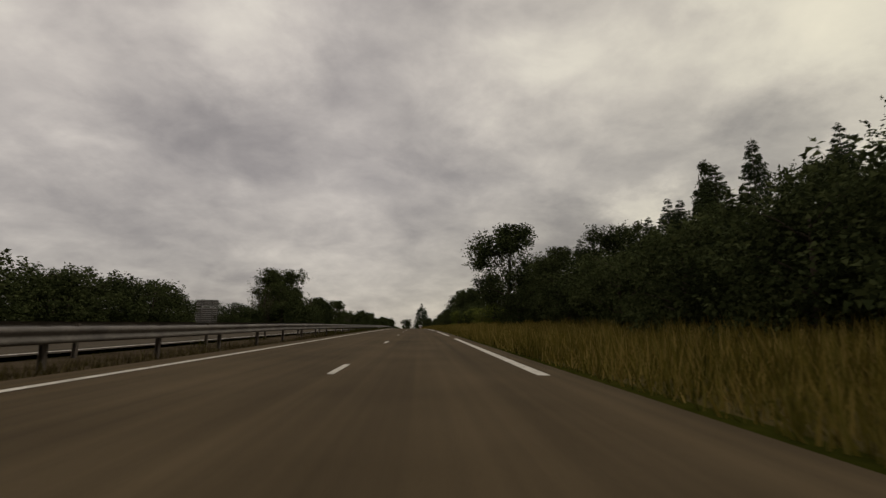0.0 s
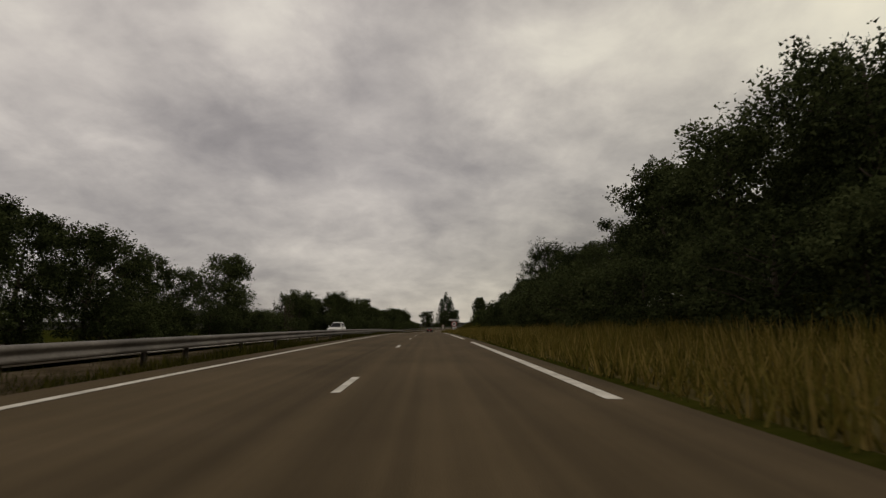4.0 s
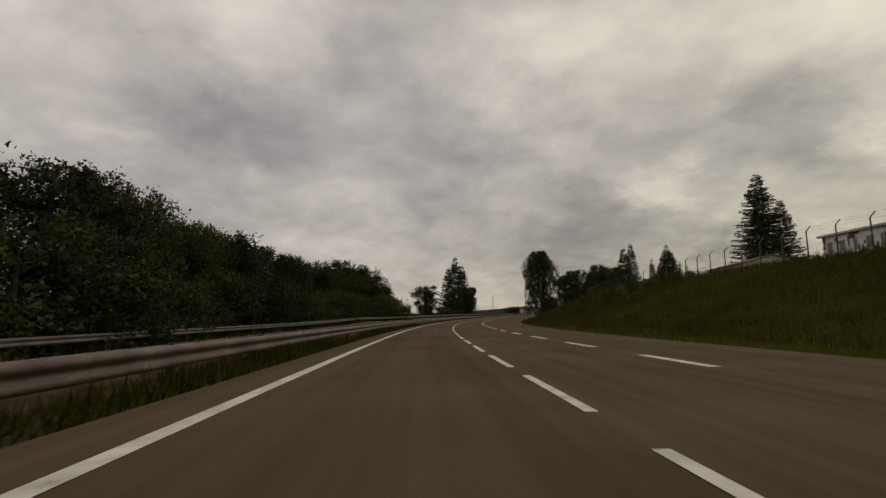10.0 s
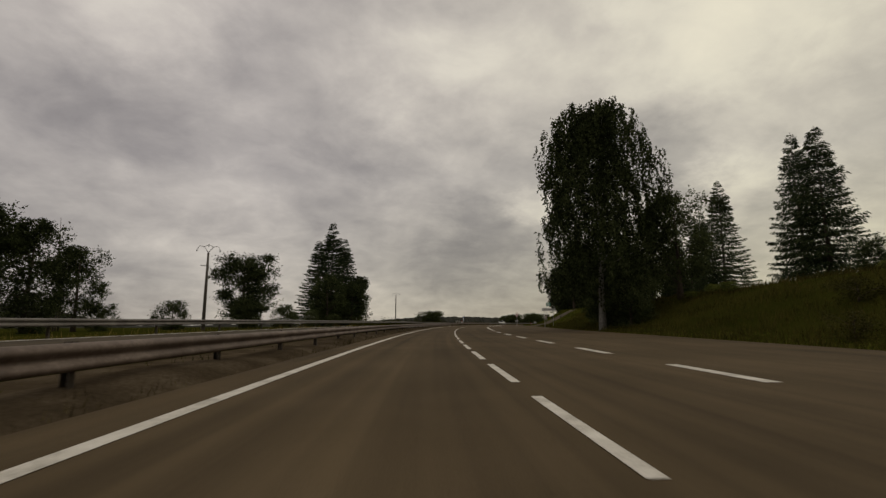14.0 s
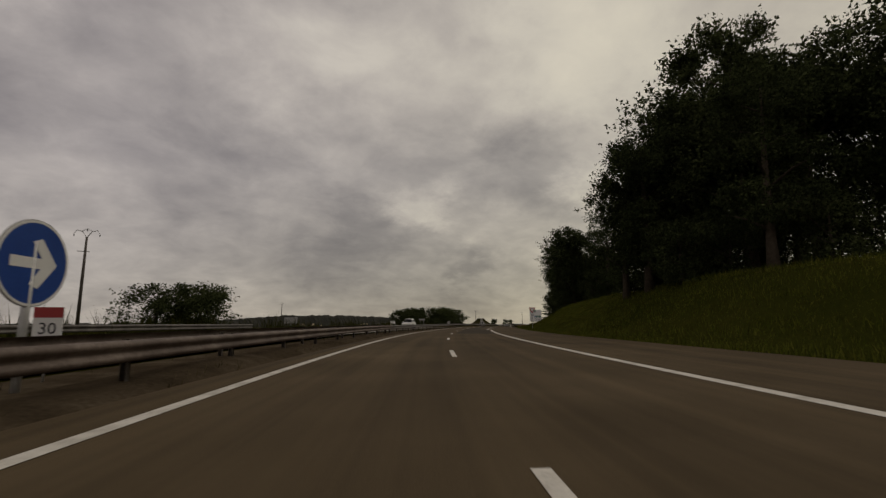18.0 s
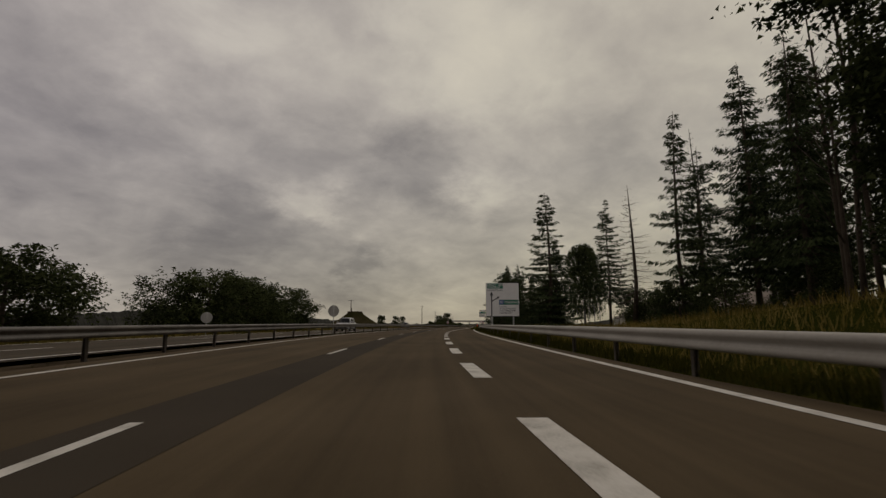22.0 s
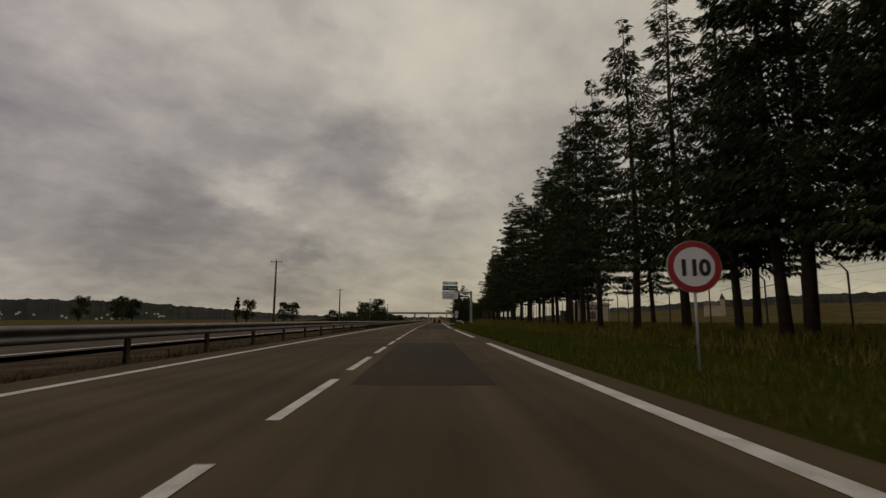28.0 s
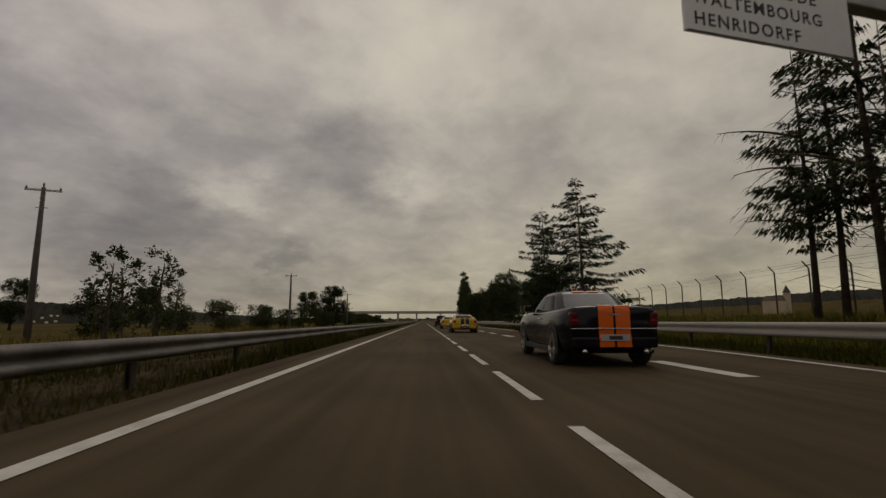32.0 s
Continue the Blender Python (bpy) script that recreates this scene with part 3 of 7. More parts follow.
def grow_broadleaf(height, spread, base, leaves, leaf=0.34, material=None, seed=0, gaps=0.0, trunk_material=None, droop=0.25):
    """A tapered trunk with limbs under an uneven crown of many small leaves."""
    global rng
    rng = np.random.default_rng(seed)
    chunks, tips = limbs_data(height, max(base, 0.12), spread * 0.9, 11, height * 0.022 + 0.06)
    lobes = 24
    zc = base * height + (height - base * height) * rng.random(lobes) ** (0.9 if base else 1.5)
    w = np.sqrt(np.clip(1 - ((zc / height - (base + 1) / 2) / ((1 - base) / 2 + 0.08)) ** 2, 0.05, 1))
    ang = rng.random(lobes) * 6.283
    rad = spread * w * (0.25 + 0.65 * rng.random(lobes))
    centre = np.stack([np.cos(ang) * rad, np.sin(ang) * rad, zc], 1)
    centre = np.concatenate([centre, np.array([tuple(t) for t in tips])])
    size = spread * (0.17 + 0.25 * rng.random(len(centre)))
    centre[:, 2] = np.clip(centre[:, 2], base * height + 0.2, height - size * 0.8)
    # leaves hang together in sprays, the sprays make up the lobes of the crown
    sprays = leaves // 11
    pick = rng.integers(0, len(centre), sprays)
    dirs = unit(sprays)
    r = size[pick] * rng.random(sprays) ** 0.33 * (1 + 0.22 * rng.normal(size=sprays))
    heart = centre[pick] + dirs * r[:, None] * np.array([1, 1, 0.85])
    long = dirs + 0.7 * unit(sprays) + np.array([0, 0, 0.15])
    own = np.repeat(np.arange(sprays), 11)
    reach = leaf * 1.5 + 0.045 * spread
    pts = heart[own] + long[own] * (reach * rng.uniform(-0.5, 1.0, len(own)))[:, None] + rng.normal(size=(len(own), 3)) * reach * 0.30
    pts = pts[(pts[:, 2] > base * height * 0.7) & (pts[:, 2] < height * 1.03)]
    if gaps:
        keep = np.sin(pts[:, 0] * 2.1 + 1) * np.sin(pts[:, 1] * 2.3) * np.sin(pts[:, 2] * 1.9 + 2) > -0.5 + gaps * 0.5
        pts = pts[keep]
    n = len(pts)
    size = leaf * (0.6 + 0.8 * rng.random(n))
    nrm = unit(n) + 0.6 * (pts - np.array([0, 0, height * 0.55])) / spread
    return chunks, cards(pts, nrm, size * 1.12, size * 0.80, droop)


def grow_spruce(height, spread, base, seed=0, ragged=0.25, branches=7, step=0.55, dead=False):
    """A straight stem with tiers of drooping branches that carry needles."""
    global rng
    rng = np.random.default_rng(seed)
    thick = height * 0.0082 + 0.03
    lean = rng.normal(size=2) * 0.12
    chunks = [tube_data([(0, 0, -0.3), (lean[0], lean[1], height * 0.3), (lean[1], lean[0], height * 0.65), (0, 0, height)], [thick * 1.2, thick * 0.85, thick * 0.5, 0.015], 8)]
    pts, nrm, sz = [], [], []
    z = base * height
    if base > 0.15 and not dead:
        # dry stubs on the bare lower stem
        for q in range(9):
            a, zz, ln = rng.random() * 6.283, height * (0.08 + (base - 0.04) * rng.random()), 0.5 + 1.2 * rng.random()
            chunks.append(tube_data([(0, 0, zz), (math.cos(a) * ln, math.sin(a) * ln, zz - 0.25 * ln)], [0.025, 0.006], 3))
    while z < height - 0.2:
        t = (z / height - base) / (1 - base)
        env = spread * ((1 - t) ** 0.85 * 0.97 + 0.03) * (0.7 + 0.3 * min(1, t * 5 + 0.3))
        off = rng.random() * 6.283
        for k in range(branches if t < 0.85 else 5):
            if rng.random() < ragged * (0.42 + 0.45 * t):
                continue
            a = off + 6.283 * (k + 0.5 * rng.random()) / branches
            ln = env * (1 - ragged + ragged * 1.6 * rng.random())
            rise = 0.55 * (t - 0.42)
            root = np.array([0, 0, z + rng.normal() * 0.08])
            tip = np.array([math.cos(a) * ln, math.sin(a) * ln, root[2] + ln * rise])
            sag = -0.14 * ln * (1 - t)
            mid = (root + tip) / 2 + np.array([0, 0, sag])
            if ln > 0.6 and (dead or k % 2 == 0):
                chunks.append(tube_data([root, mid, tip], [0.035 * ln / spread + 0.014, 0.018, 0.006], 4))
            if dead:
                for q in range(3):
                    m = root + (tip - root) * (0.35 + 0.2 * q)
                    chunks.append(tube_data([m, m + rng.normal(size=3) * ln * 0.16 + np.array([0, 0, -0.12])], [0.013, 0.004], 3))
                continue
            n = max(12, int(ln * (52 - 16 * ragged)))
            f = 0.10 + 0.90 * rng.random(n) ** 0.8
            p = root + (tip - root) * f[:, None]
            p[:, 2] += sag * 2 * np.sin(f * 3.14) * 0.5
            side = np.array([-math.sin(a), math.cos(a), 0])
            reach = (0.20 + 0.22 * ln) * np.sin(np.clip(f * 1.15, 0, 1) * 2.6) * rng.uniform(-1, 1, n)
            p = p + side * reach[:, None] + rng.normal(size=(n, 3)) * np.array([0.04, 0.04, 0.05])
            d = (tip - root) / ln * 0.7 + side * np.sign(reach)[:, None] * (0.3 + 0.5 * rng.random(n))[:, None] + np.array([0, 0, -0.5])
            pts.append(p), nrm.append(d), sz.append(0.15 + 0.20 * rng.random(n))
        z += step * (0.8 + 0.4 * rng.random()) * (1.0 if t < 0.7 else 0.72)
    if dead:
        return chunks, None
    p, d, w = np.concatenate(pts), np.concatenate(nrm), np.concatenate(sz)
    return chunks, cards(p, d, w * 1.12, w * 0.33, 0.25)


def grow_worn_spruce(height, spread, base, seed):
    """A bare trunk, a thin uneven crown and dead limbs that hang out below it."""
    chunks, leaves = grow_spruce(height, spread, base, seed, 0.8, 5, 0.46)
    for k in range(16):
        z, a = height * rng.uniform(base - 0.02, base + 0.34), rng.random() * 6.283
        ln = spread * rng.uniform(0.7, 1.35)
        out = np.array([math.cos(a), math.sin(a), 0.0])
        limb = [np.array([0, 0, z]) + out * ln * f + np.array([0, 0, ln * (0.42 * f - 0.75 * f * f) + (0.5 * ln * f * f if k % 4 == 0 else 0)]) for f in np.linspace(0, 1, 6)]
        thick = 0.085 if k % 4 == 0 else 0.035
        chunks.append(tube_data(limb, [thick * (1 - 0.85 * f) + 0.004 for f in np.linspace(0, 1, 6)], 4))
        for q in range(9):
            i = int(rng.integers(1, 5))
            m = limb[i] + (limb[i + 1] - limb[i]) * rng.random()
            b = rng.random() * 6.283
            e = m + np.array([math.cos(b) * 0.3, math.sin(b) * 0.3, -0.25]) * rng.uniform(0.5, 1.6) + out * 0.3
            chunks.append(tube_data([m, (m + e) / 2 + np.array([0, 0, 0.05]), e], [0.014, 0.009, 0.003], 3))
    return chunks, leaves


def grow_birch(height, spread, base, seed):
    """A tall stem whose outer twigs hang down in long leafy strands."""
    global rng
    rng = np.random.default_rng(seed)
    chunks, tips = limbs_data(height, 0.25, spread * 0.85, 14, height * 0.012 + 0.05)
    strands = 1900
    t = rng.random(strands) ** 0.8
    zc = height * (base + (1 - base) * t)
    w = np.sqrt(np.clip(1 - ((t - 0.42) / 0.62) ** 2, 0.02, 1))
    a = rng.random(strands) * 6.283
    lump = 1 + 0.22 * np.sin(3 * a + 5 * t) + 0.14 * np.sin(7 * a - 9 * t)
    rad = spread * w * lump * rng.random(strands) ** 0.45
    top = np.stack([np.cos(a) * rad, np.sin(a) * rad, zc], 1)
    long = rng.uniform(0.8, 2.9, strands)
    per = 30
    f = np.tile(np.linspace(0, 1, per), strands)
    pts = np.repeat(top, per, 0)
    pts[:, 2] -= f * np.repeat(long, per)
    pts += rng.normal(size=pts.shape) * np.array([0.10, 0.10, 0.06])
    pts = pts[pts[:, 2] > height * base * 0.35]
    n = len(pts)
    size = 0.18 + 0.16 * rng.random(n)
    return chunks, cards(pts, unit(n), size, size * 0.62, 1.0)


def make_tree(name, grown, bark, leaf, label, category="tree", group=""):
    chunks, leaves = grown
    v, f = join_data(chunks)
    root = new(name)
    root.empty_display_size = 0.3
    part("trunk", mesh("trunk", v, f, bark, True), bark, root)
    if leaves is not None:
        part("crown", leaf_mesh("crown", leaves, leaf), leaf, root)
    tagged(root, label, category, group)
    return root


KINDS = {}


def kind(key, height, tree):
    KINDS.setdefault(key, []).append([height, tree, False])


for i in range(5):
    kind("broad", 12.0, make_tree("broadleaf_tree", grow_broadleaf(12.0, 4.3, 0.12, 21000, 0.195, seed=11 + i, gaps=0.25), BARK, LEAF, "dark green broadleaf tree with an uneven crown", group="roadside trees"))
for i in range(3):
    kind("tall", 15.0, make_tree("broadleaf_tree", grow_broadleaf(15.0, 3.7, 0.16, 24000, 0.16, seed=31 + i, gaps=0.6), BARK, LEAF, "tall dark green broadleaf tree with gaps in its crown", group="roadside trees"))
for i in range(4):
    kind("bush", 5.0, make_tree("bush", grow_broadleaf(5.0, 3.0, 0.0, 9500, 0.145, seed=51 + i), BARK, LEAF, "dense dark green bush at the roadside", "bush", "roadside bushes"))
for i in range(2):
    kind("fresh", 5.0, make_tree("bush", grow_broadleaf(5.0, 2.7, 0.0, 8000, 0.14, seed=61 + i, gaps=0.2), BARK, LEAF_LIGHT, "fresh green leafy bush on the bank", "bush", "roadside bushes"))
for i in range(4):
    kind("spruce", 20.0, make_tree("spruce_tree", grow_spruce(20.0, 4.4, 0.04, 71 + i, 0.22, 8, 0.5), BARK, NEEDLE, "tall dark green spruce with drooping branches", group="spruces"))
for i in range(4):
    kind("bare_stem_spruce", 20.0, make_tree("spruce_tree", grow_spruce(20.0, 3.7, 0.22, 81 + i, 0.60, 9, 0.56), BARK, NEEDLE, "tall ragged spruce with a bare lower stem", group="spruces"))
for i in range(2):
    kind("thin_spruce", 18.0, make_tree("spruce_tree", grow_spruce(18.0, 3.0, 0.07, 91 + i, 0.42, 8, 0.72), BARK, NEEDLE, "thin spruce with sparse uneven branches", group="spruces"))
for i in range(2):
    kind("dead_spruce", 16.0, make_tree("dead_spruce", grow_spruce(16.0, 2.6, 0.2, 101 + i, 0.5, 6, 0.6, dead=True), BARK, None, "dead spruce with bare grey branches"))
for i in range(2):
    kind("old_spruce", 12.0, make_tree("spruce_tree", grow_spruce(12.0, 4.6, 0.10, 161 + i, 0.6, 7, 0.44), BARK, NEEDLE, "wide ragged spruce with uneven upturned branches", group="spruces"))
for i in range(3):
    kind("worn_spruce", 14.0, make_tree("spruce_tree", grow_worn_spruce(14.0, 3.0, 0.32, 171 + i), BARK, NEEDLE, "worn spruce with a long bare trunk and dead lower limbs", group="spruces"))
kind("birch", 22.0, make_tree("birch_tree", grow_birch(22.0, 5.4, 0.16, 111), BIRCH_BARK, LEAF, "big weeping birch with pale trunk and hanging twigs"))
kind("round", 16.0, make_tree("broadleaf_tree", grow_broadleaf(16.0, 6.0, 0.18, 24000, 0.26, seed=121), BARK, LEAF, "round dark green broadleaf tree in the field"))
for i in range(2):
    kind("dense", 16.0, make_tree("broadleaf_tree", grow_broadleaf(16.0, 4.9, 0.10, 34000, 0.20, seed=125 + i), BARK, LEAF, "big dense dark broadleaf tree on the bank"))
for i in range(2):
    kind("sapling", 6.0, make_tree("young_tree", grow_broadleaf(6.0, 1.15, 0.12, 1300, 0.15, seed=151 + i, gaps=0.3), BARK, LEAF, "thin young tree with few leaves beyond the road", group="roadside trees"))
BRAMBLE = leafy("bramble_leaves", ((0.030, 0.030, 0.009), (0.060, 0.056, 0.016), (0.100, 0.086, 0.028)))
for i in range(3):
    kind("bramble", 2.0, make_tree("bramble_bush", grow_broadleaf(2.0, 2.1, 0.0, 3600, 0.10, seed=181 + i, gaps=0.2), BARK, BRAMBLE, "low olive green bramble bush on the bank", "bush", "bank brambles"))
kind("poplar", 20.0, make_tree("poplar_tree", grow_broadleaf(20.0, 2.0, 0.08, 13000, 0.22, seed=131), BARK, LEAF, "slender upright dark green poplar"))


def dead_tree(height, seed):
    """A clump of thin bare stems with fine upright twigs."""
    global rng
    rng = np.random.default_rng(seed)
    chunks = []
    for k in range(4):
        a, foot = rng.random() * 6.283, rng.normal(size=2) * 0.25
        high, lean = height * (1.0 if k == 0 else rng.uniform(0.6, 0.95)), height * rng.uniform(0.02, 0.12)
        stem = [np.array([foot[0] + math.cos(a) * lean * t ** 1.4, foot[1] + math.sin(a) * lean * t ** 1.4, high * t - 0.3]) for t in np.linspace(0, 1, 6)]
        chunks.append(tube_data(stem, [0.007 * height * (1 - 0.85 * t) + 0.006 for t in np.linspace(0, 1, 6)], 5))
        for q in range(13):
            t = rng.uniform(0.3, 0.98)
            i, f = int(t * 5), t * 5 - int(t * 5)
            p = stem[i] + (stem[i + 1] - stem[i]) * f
            b, ln = rng.random() * 6.283, height * rng.uniform(0.07, 0.17) * (1.2 - 0.6 * t)
            e = p + ln * np.array([math.cos(b) * 0.6, math.sin(b) * 0.6, 0.8])
            chunks.append(tube_data([p, (p + e) / 2 + rng.normal(size=3) * ln * 0.06, e], [0.022, 0.014, 0.005], 3))
            for w in range(3):
                m = p + (e - p) * rng.uniform(0.3, 0.95)
                chunks.append(tube_data([m, m + ln * 0.4 * (unit(1)[0] * 0.6 + np.array([0, 0, 0.6]))], [0.011, 0.004], 3))
    return chunks, None


for i in range(2):
    kind("dead", 8.0, make_tree("bare_tree", dead_tree(8.0, 141 + i), BARK, None, "bare dead tree with thin upright branches"))

place_rng = random.Random(5)


def plant(key, s, u, top, which=None, wide=1.0):
    """Sets out a tree of a kind, whose top reaches that height above the road."""
    g = float(bank(s, u))
    pick = KINDS[key][place_rng.randrange(len(KINDS[key])) if which is None else which % len(KINDS[key])]
    scale = max(0.4, top - g - float(lift(s, u))) / pick[0]
    p = at(s, u, g)
    m = Matrix.Translation(p) @ pose(0, 0, 0, 0, 0, place_rng.random() * 360) @ Matrix.Diagonal((scale * wide, scale * wide, scale, 1))
    if not pick[2]:
        pick[2] = True
        pick[1].matrix_basis = m
        return pick[1]
    made = pick[1].copy()
    scene.collection.objects.link(made)
    made.matrix_basis = m
    for c in pick[1].children:
        k = c.copy()
        scene.collection.objects.link(k)
        k.parent = made
    return made


def row(key, s0, s1, gap, u0, u1, z0, z1, wide=1.0):
    s = s0
    while s < s1:
        plant(key, s, place_rng.uniform(u0, u1), place_rng.uniform(z0, z1), wide=wide * place_rng.uniform(0.9, 1.15))
        s += gap * place_rng.uniform(0.75, 1.3)


# right of the road, first stretch
for s, u, z in ((54, 45, 23.6), (42, 45, 20.4), (30, 47, 20), (64, 47, 17), (48, 49, 18), (36, 44, 17), (22, 46, 19)):
    plant("spruce", s, u, z)
row("bush", -4, 46, 4.0, 16.5, 19, 4.6, 6.0, 1.2)
row("bush", -4, 50, 5.0, 20, 24, 6.0, 7.5, 1.1)
row("broad", 6, 52, 9, 22, 28, 8, 10)
for s, u, z in ((47, 18.5, 8.2), (40, 21, 9), (56, 20.5, 8.5), (69, 20, 8.0)):
    plant("broad", s, u, z)
plant("broad", 66, 17.3, 14.0, which=1, wide=1.15)
row("bush", 48, 66, 3.4, 17.5, 22, 4.8, 6.4, 1.1)
row("bush", 62, 74, 4.5, 18, 21, 4.8, 5.6, 1.1)
row("fresh", 83, 94, 3.4, 21, 23, 3.2, 4.2, 1.2)
row("fresh", 94, 101, 2.6, 20.5, 23, 3.9, 4.8, 1.15)
row("fresh", 98, 150, 4.0, 17.5, 21, 3.8, 5.2, 1.2)
row("bush", 100, 119, 3.6, 20, 23, 4.2, 5.4, 1.2)
row("bush", 108, 122, 5, 24, 28, 5.4, 6.6, 1.1)
row("bush", 119, 131, 3.6, 18.5, 21, 4.0, 4.7, 1.1)
row("bush", 131, 152, 4.0, 18, 21, 5.2, 6.3, 1.1)
row("bush", 126, 152, 6, 23, 27, 5.0, 6.4, 1.1)
row("broad", 138, 151, 6, 22, 26, 7.0, 8.2)
row("broad", 155, 176, 5, 21, 25, 11.8, 13.6)
for s, u, z in ((174.8, 36.6, 14.5), (166, 34, 12.5), (186, 34, 14)):
    plant("broad", s, u, z)
for s, u, z in ((198, 58.7, 29), (203, 61, 27), (194, 61, 27.5), (190, 57, 26), (208, 60, 27.5), (213, 62, 26.5), (184, 69.6, 35.4)):
    plant("spruce", s, u, z, wide=1.35)
plant("round", 202, 38, 23.0, wide=0.7)
plant("poplar", 98, 66.6, 38.0, wide=0.75)
for s, u, z in ((112, 66, 32), (105, 65, 30), (92, 63, 31), (86, 61, 32), (118, 64, 29)):
    plant("spruce", s, u, z, wide=1.2)
row("bush", 150, 240, 4.5, 16.5, 19, 4.0, 6.0, 1.1)
row("tall", 176, 222, 5.0, 20.5, 24, 8.5, 11.5)
row("broad", 180, 227, 6.0, 23, 30, 9, 12.5)
row("broad", 231, 241, 4.0, 20.5, 24, 7.2, 8.4)
row("broad", 242, 253, 4.0, 20.5, 24, 5.4, 6.8)
for k, s, u, z in (("tall", 218, 24.2, 15.8), ("tall", 225, 22, 11.0), ("spruce", 234.7, 22.5, 10.8), ("spruce", 263.4, 42.3, 19.5), ("spruce", 333, 76, 24), ("spruce", 338, 79, 26), ("tall", 229, 22.5, 9.4)):
    plant(k, s, u, z)
row("bush", 238, 300, 5, 24, 34, 4.6, 6.0)
for s, u, z in ((310, 23.4, 7.6), (306, 26, 7.2), (324, 26, 8.2), (317, 24.5, 7.4)):
    plant("fresh", s, u, z)
row("fresh", 304, 326, 4.5, 22, 27, 5.6, 6.8, 1.2)
for s, u, z in ((442.5, 61.5, 29.5), (446, 63, 24), (438.5, 63.5, 23), (520, 60, 24), (524, 62, 22)):
    plant("spruce", s, u, z, wide=1.4)
row("bush", 500, 516, 6, 42, 52, 7.0, 8.5)
plant("spruce", 530, 35.5, 18, wide=1.2)
for k, s, u, z in (("broad", 516, 58, 15), ("broad", 445.6, 26.5, 10.5), ("bush", 478, 26, 7), ("bush", 449, 25.5, 6.2), ("dead", 509, 43, 15), ("bush", 512, 40, 8), ("birch", 518.5, 17.9, 23.5), ("spruce", 539.4, 50.2, 27.4),
                   ("broad", 521, 26.6, 14), ("broad", 530, 27, 12), ("spruce", 560, 45, 20), ("broad", 540, 28, 11), ("broad", 547, 30, 11), ("bush", 527, 21, 7), ("bush", 520, 19.8, 6), ("bush", 516.5, 20, 5), ("bush", 534, 22, 7)):
    plant(k, s, u, z)
plant("spruce", 529, 47.0, 24.5, wide=1.25)
plant("broad", 474.5, 27.1, 12.4, wide=0.8)
for k in range(34):
    s, u = place_rng.uniform(382, 520), place_rng.uniform(0, 1)
    u = float(np.interp(s, (382, 450, 520), (21, 24, 25))) + 7 * u
    plant("fresh", s, u, float(bank(s, u)) + place_rng.uniform(0.4, 0.95), wide=1.7)
for k in range(80):
    s = place_rng.uniform(386, 500)
    crest = float(np.interp(s, (386, 450, 500), (27.0, 27.5, 28.5)))
    u = crest + place_rng.uniform(-1.5, 1.5) if k % 2 else crest - place_rng.uniform(2, 10)
    plant("bramble", s, u, float(bank(s, u)) + place_rng.uniform(0.55, 1.15), wide=place_rng.uniform(0.8, 1.3))
# the wood behind the junction
for k, s, u, z in (("dense", 646, 21.5, 19.7), ("dense", 640, 33, 24), ("dense", 644, 34, 27.5), ("dense", 639, 44, 23.5), ("dense", 634, 39, 26), ("tall", 646, 47, 20), ("tall", 631, 46, 19), ("dense", 650, 27, 22.5), ("bush", 640, 22, 9), ("bush", 644, 24.5, 10), ("bush", 648, 22.8, 9.5), ("bush", 652.5, 25, 9.5), ("bush", 657, 28, 9.5), ("bush", 661, 31.5, 9), ("bush", 650, 36, 9), ("bush", 656, 38, 9), ("tall", 642.5, 29, 27.5), ("tall", 635, 26.5, 20.5), ("bush", 645, 32, 8), ("bush", 634, 30, 10), ("bush", 640, 26, 9), ("dense", 651, 25, 20), ("tall", 650, 20.5, 16.5), ("dense", 653, 28, 21), ("tall", 659, 29.5, 20), ("dense", 649, 30, 28.5), ("tall", 664, 33, 22), ("bush", 652, 22, 9)):
    plant(k, s, u, z)
for s, u, z in ((642.5, 63.8, 33.6), (658.5, 60.4, 31.6), (648, 60, 27), (653, 64, 29), (636, 61, 25), (664, 62, 30), (645, 57, 30), (651, 67, 31), (656, 56, 28), (661, 66, 30), (639, 57, 27), (668, 58, 28)):
    plant("thin_spruce", s, u, z)
for k, s, u, z in (("tall", 696.4, 28.6, 20.6), ("dense", 703, 31, 17), ("bush", 699, 26, 9), ("bush", 694, 30, 10), ("round", 703.6, 23, 19.7), ("broad", 735, 24, 14), ("bush", 738, 21.5, 8), ("dense", 712, 22, 18), ("tall", 720, 27, 14.5), ("dense", 728, 25, 16.8), ("dense", 736, 26, 20.5), ("dense", 743, 24.5, 20.5), ("dense", 738, 23.5, 16), ("dense", 706, 22.5, 17.5), ("dense", 711, 24.5, 18.5), ("bush", 708, 20.5, 7.5), ("bush", 712, 19.8, 7), ("bush", 703, 21, 7.5), ("tall", 739, 25, 16)):
    plant(k, s, u, z)
row("broad", 704, 716, 6, 26, 31, 13, 15.5)
row("broad", 724, 742, 8, 27, 32, 12, 14.5)
row("bush", 722, 744, 5, 21, 25, 5, 7)
row("bush", 745, 792, 6, 27, 33, 3.5, 5.5)
for s, u, z in ((729.8, 59.6, 34.4), (738, 58, 31), (722, 60, 30), (746, 60, 29), (735, 63, 33)):
    plant("thin_spruce", s, u, z)
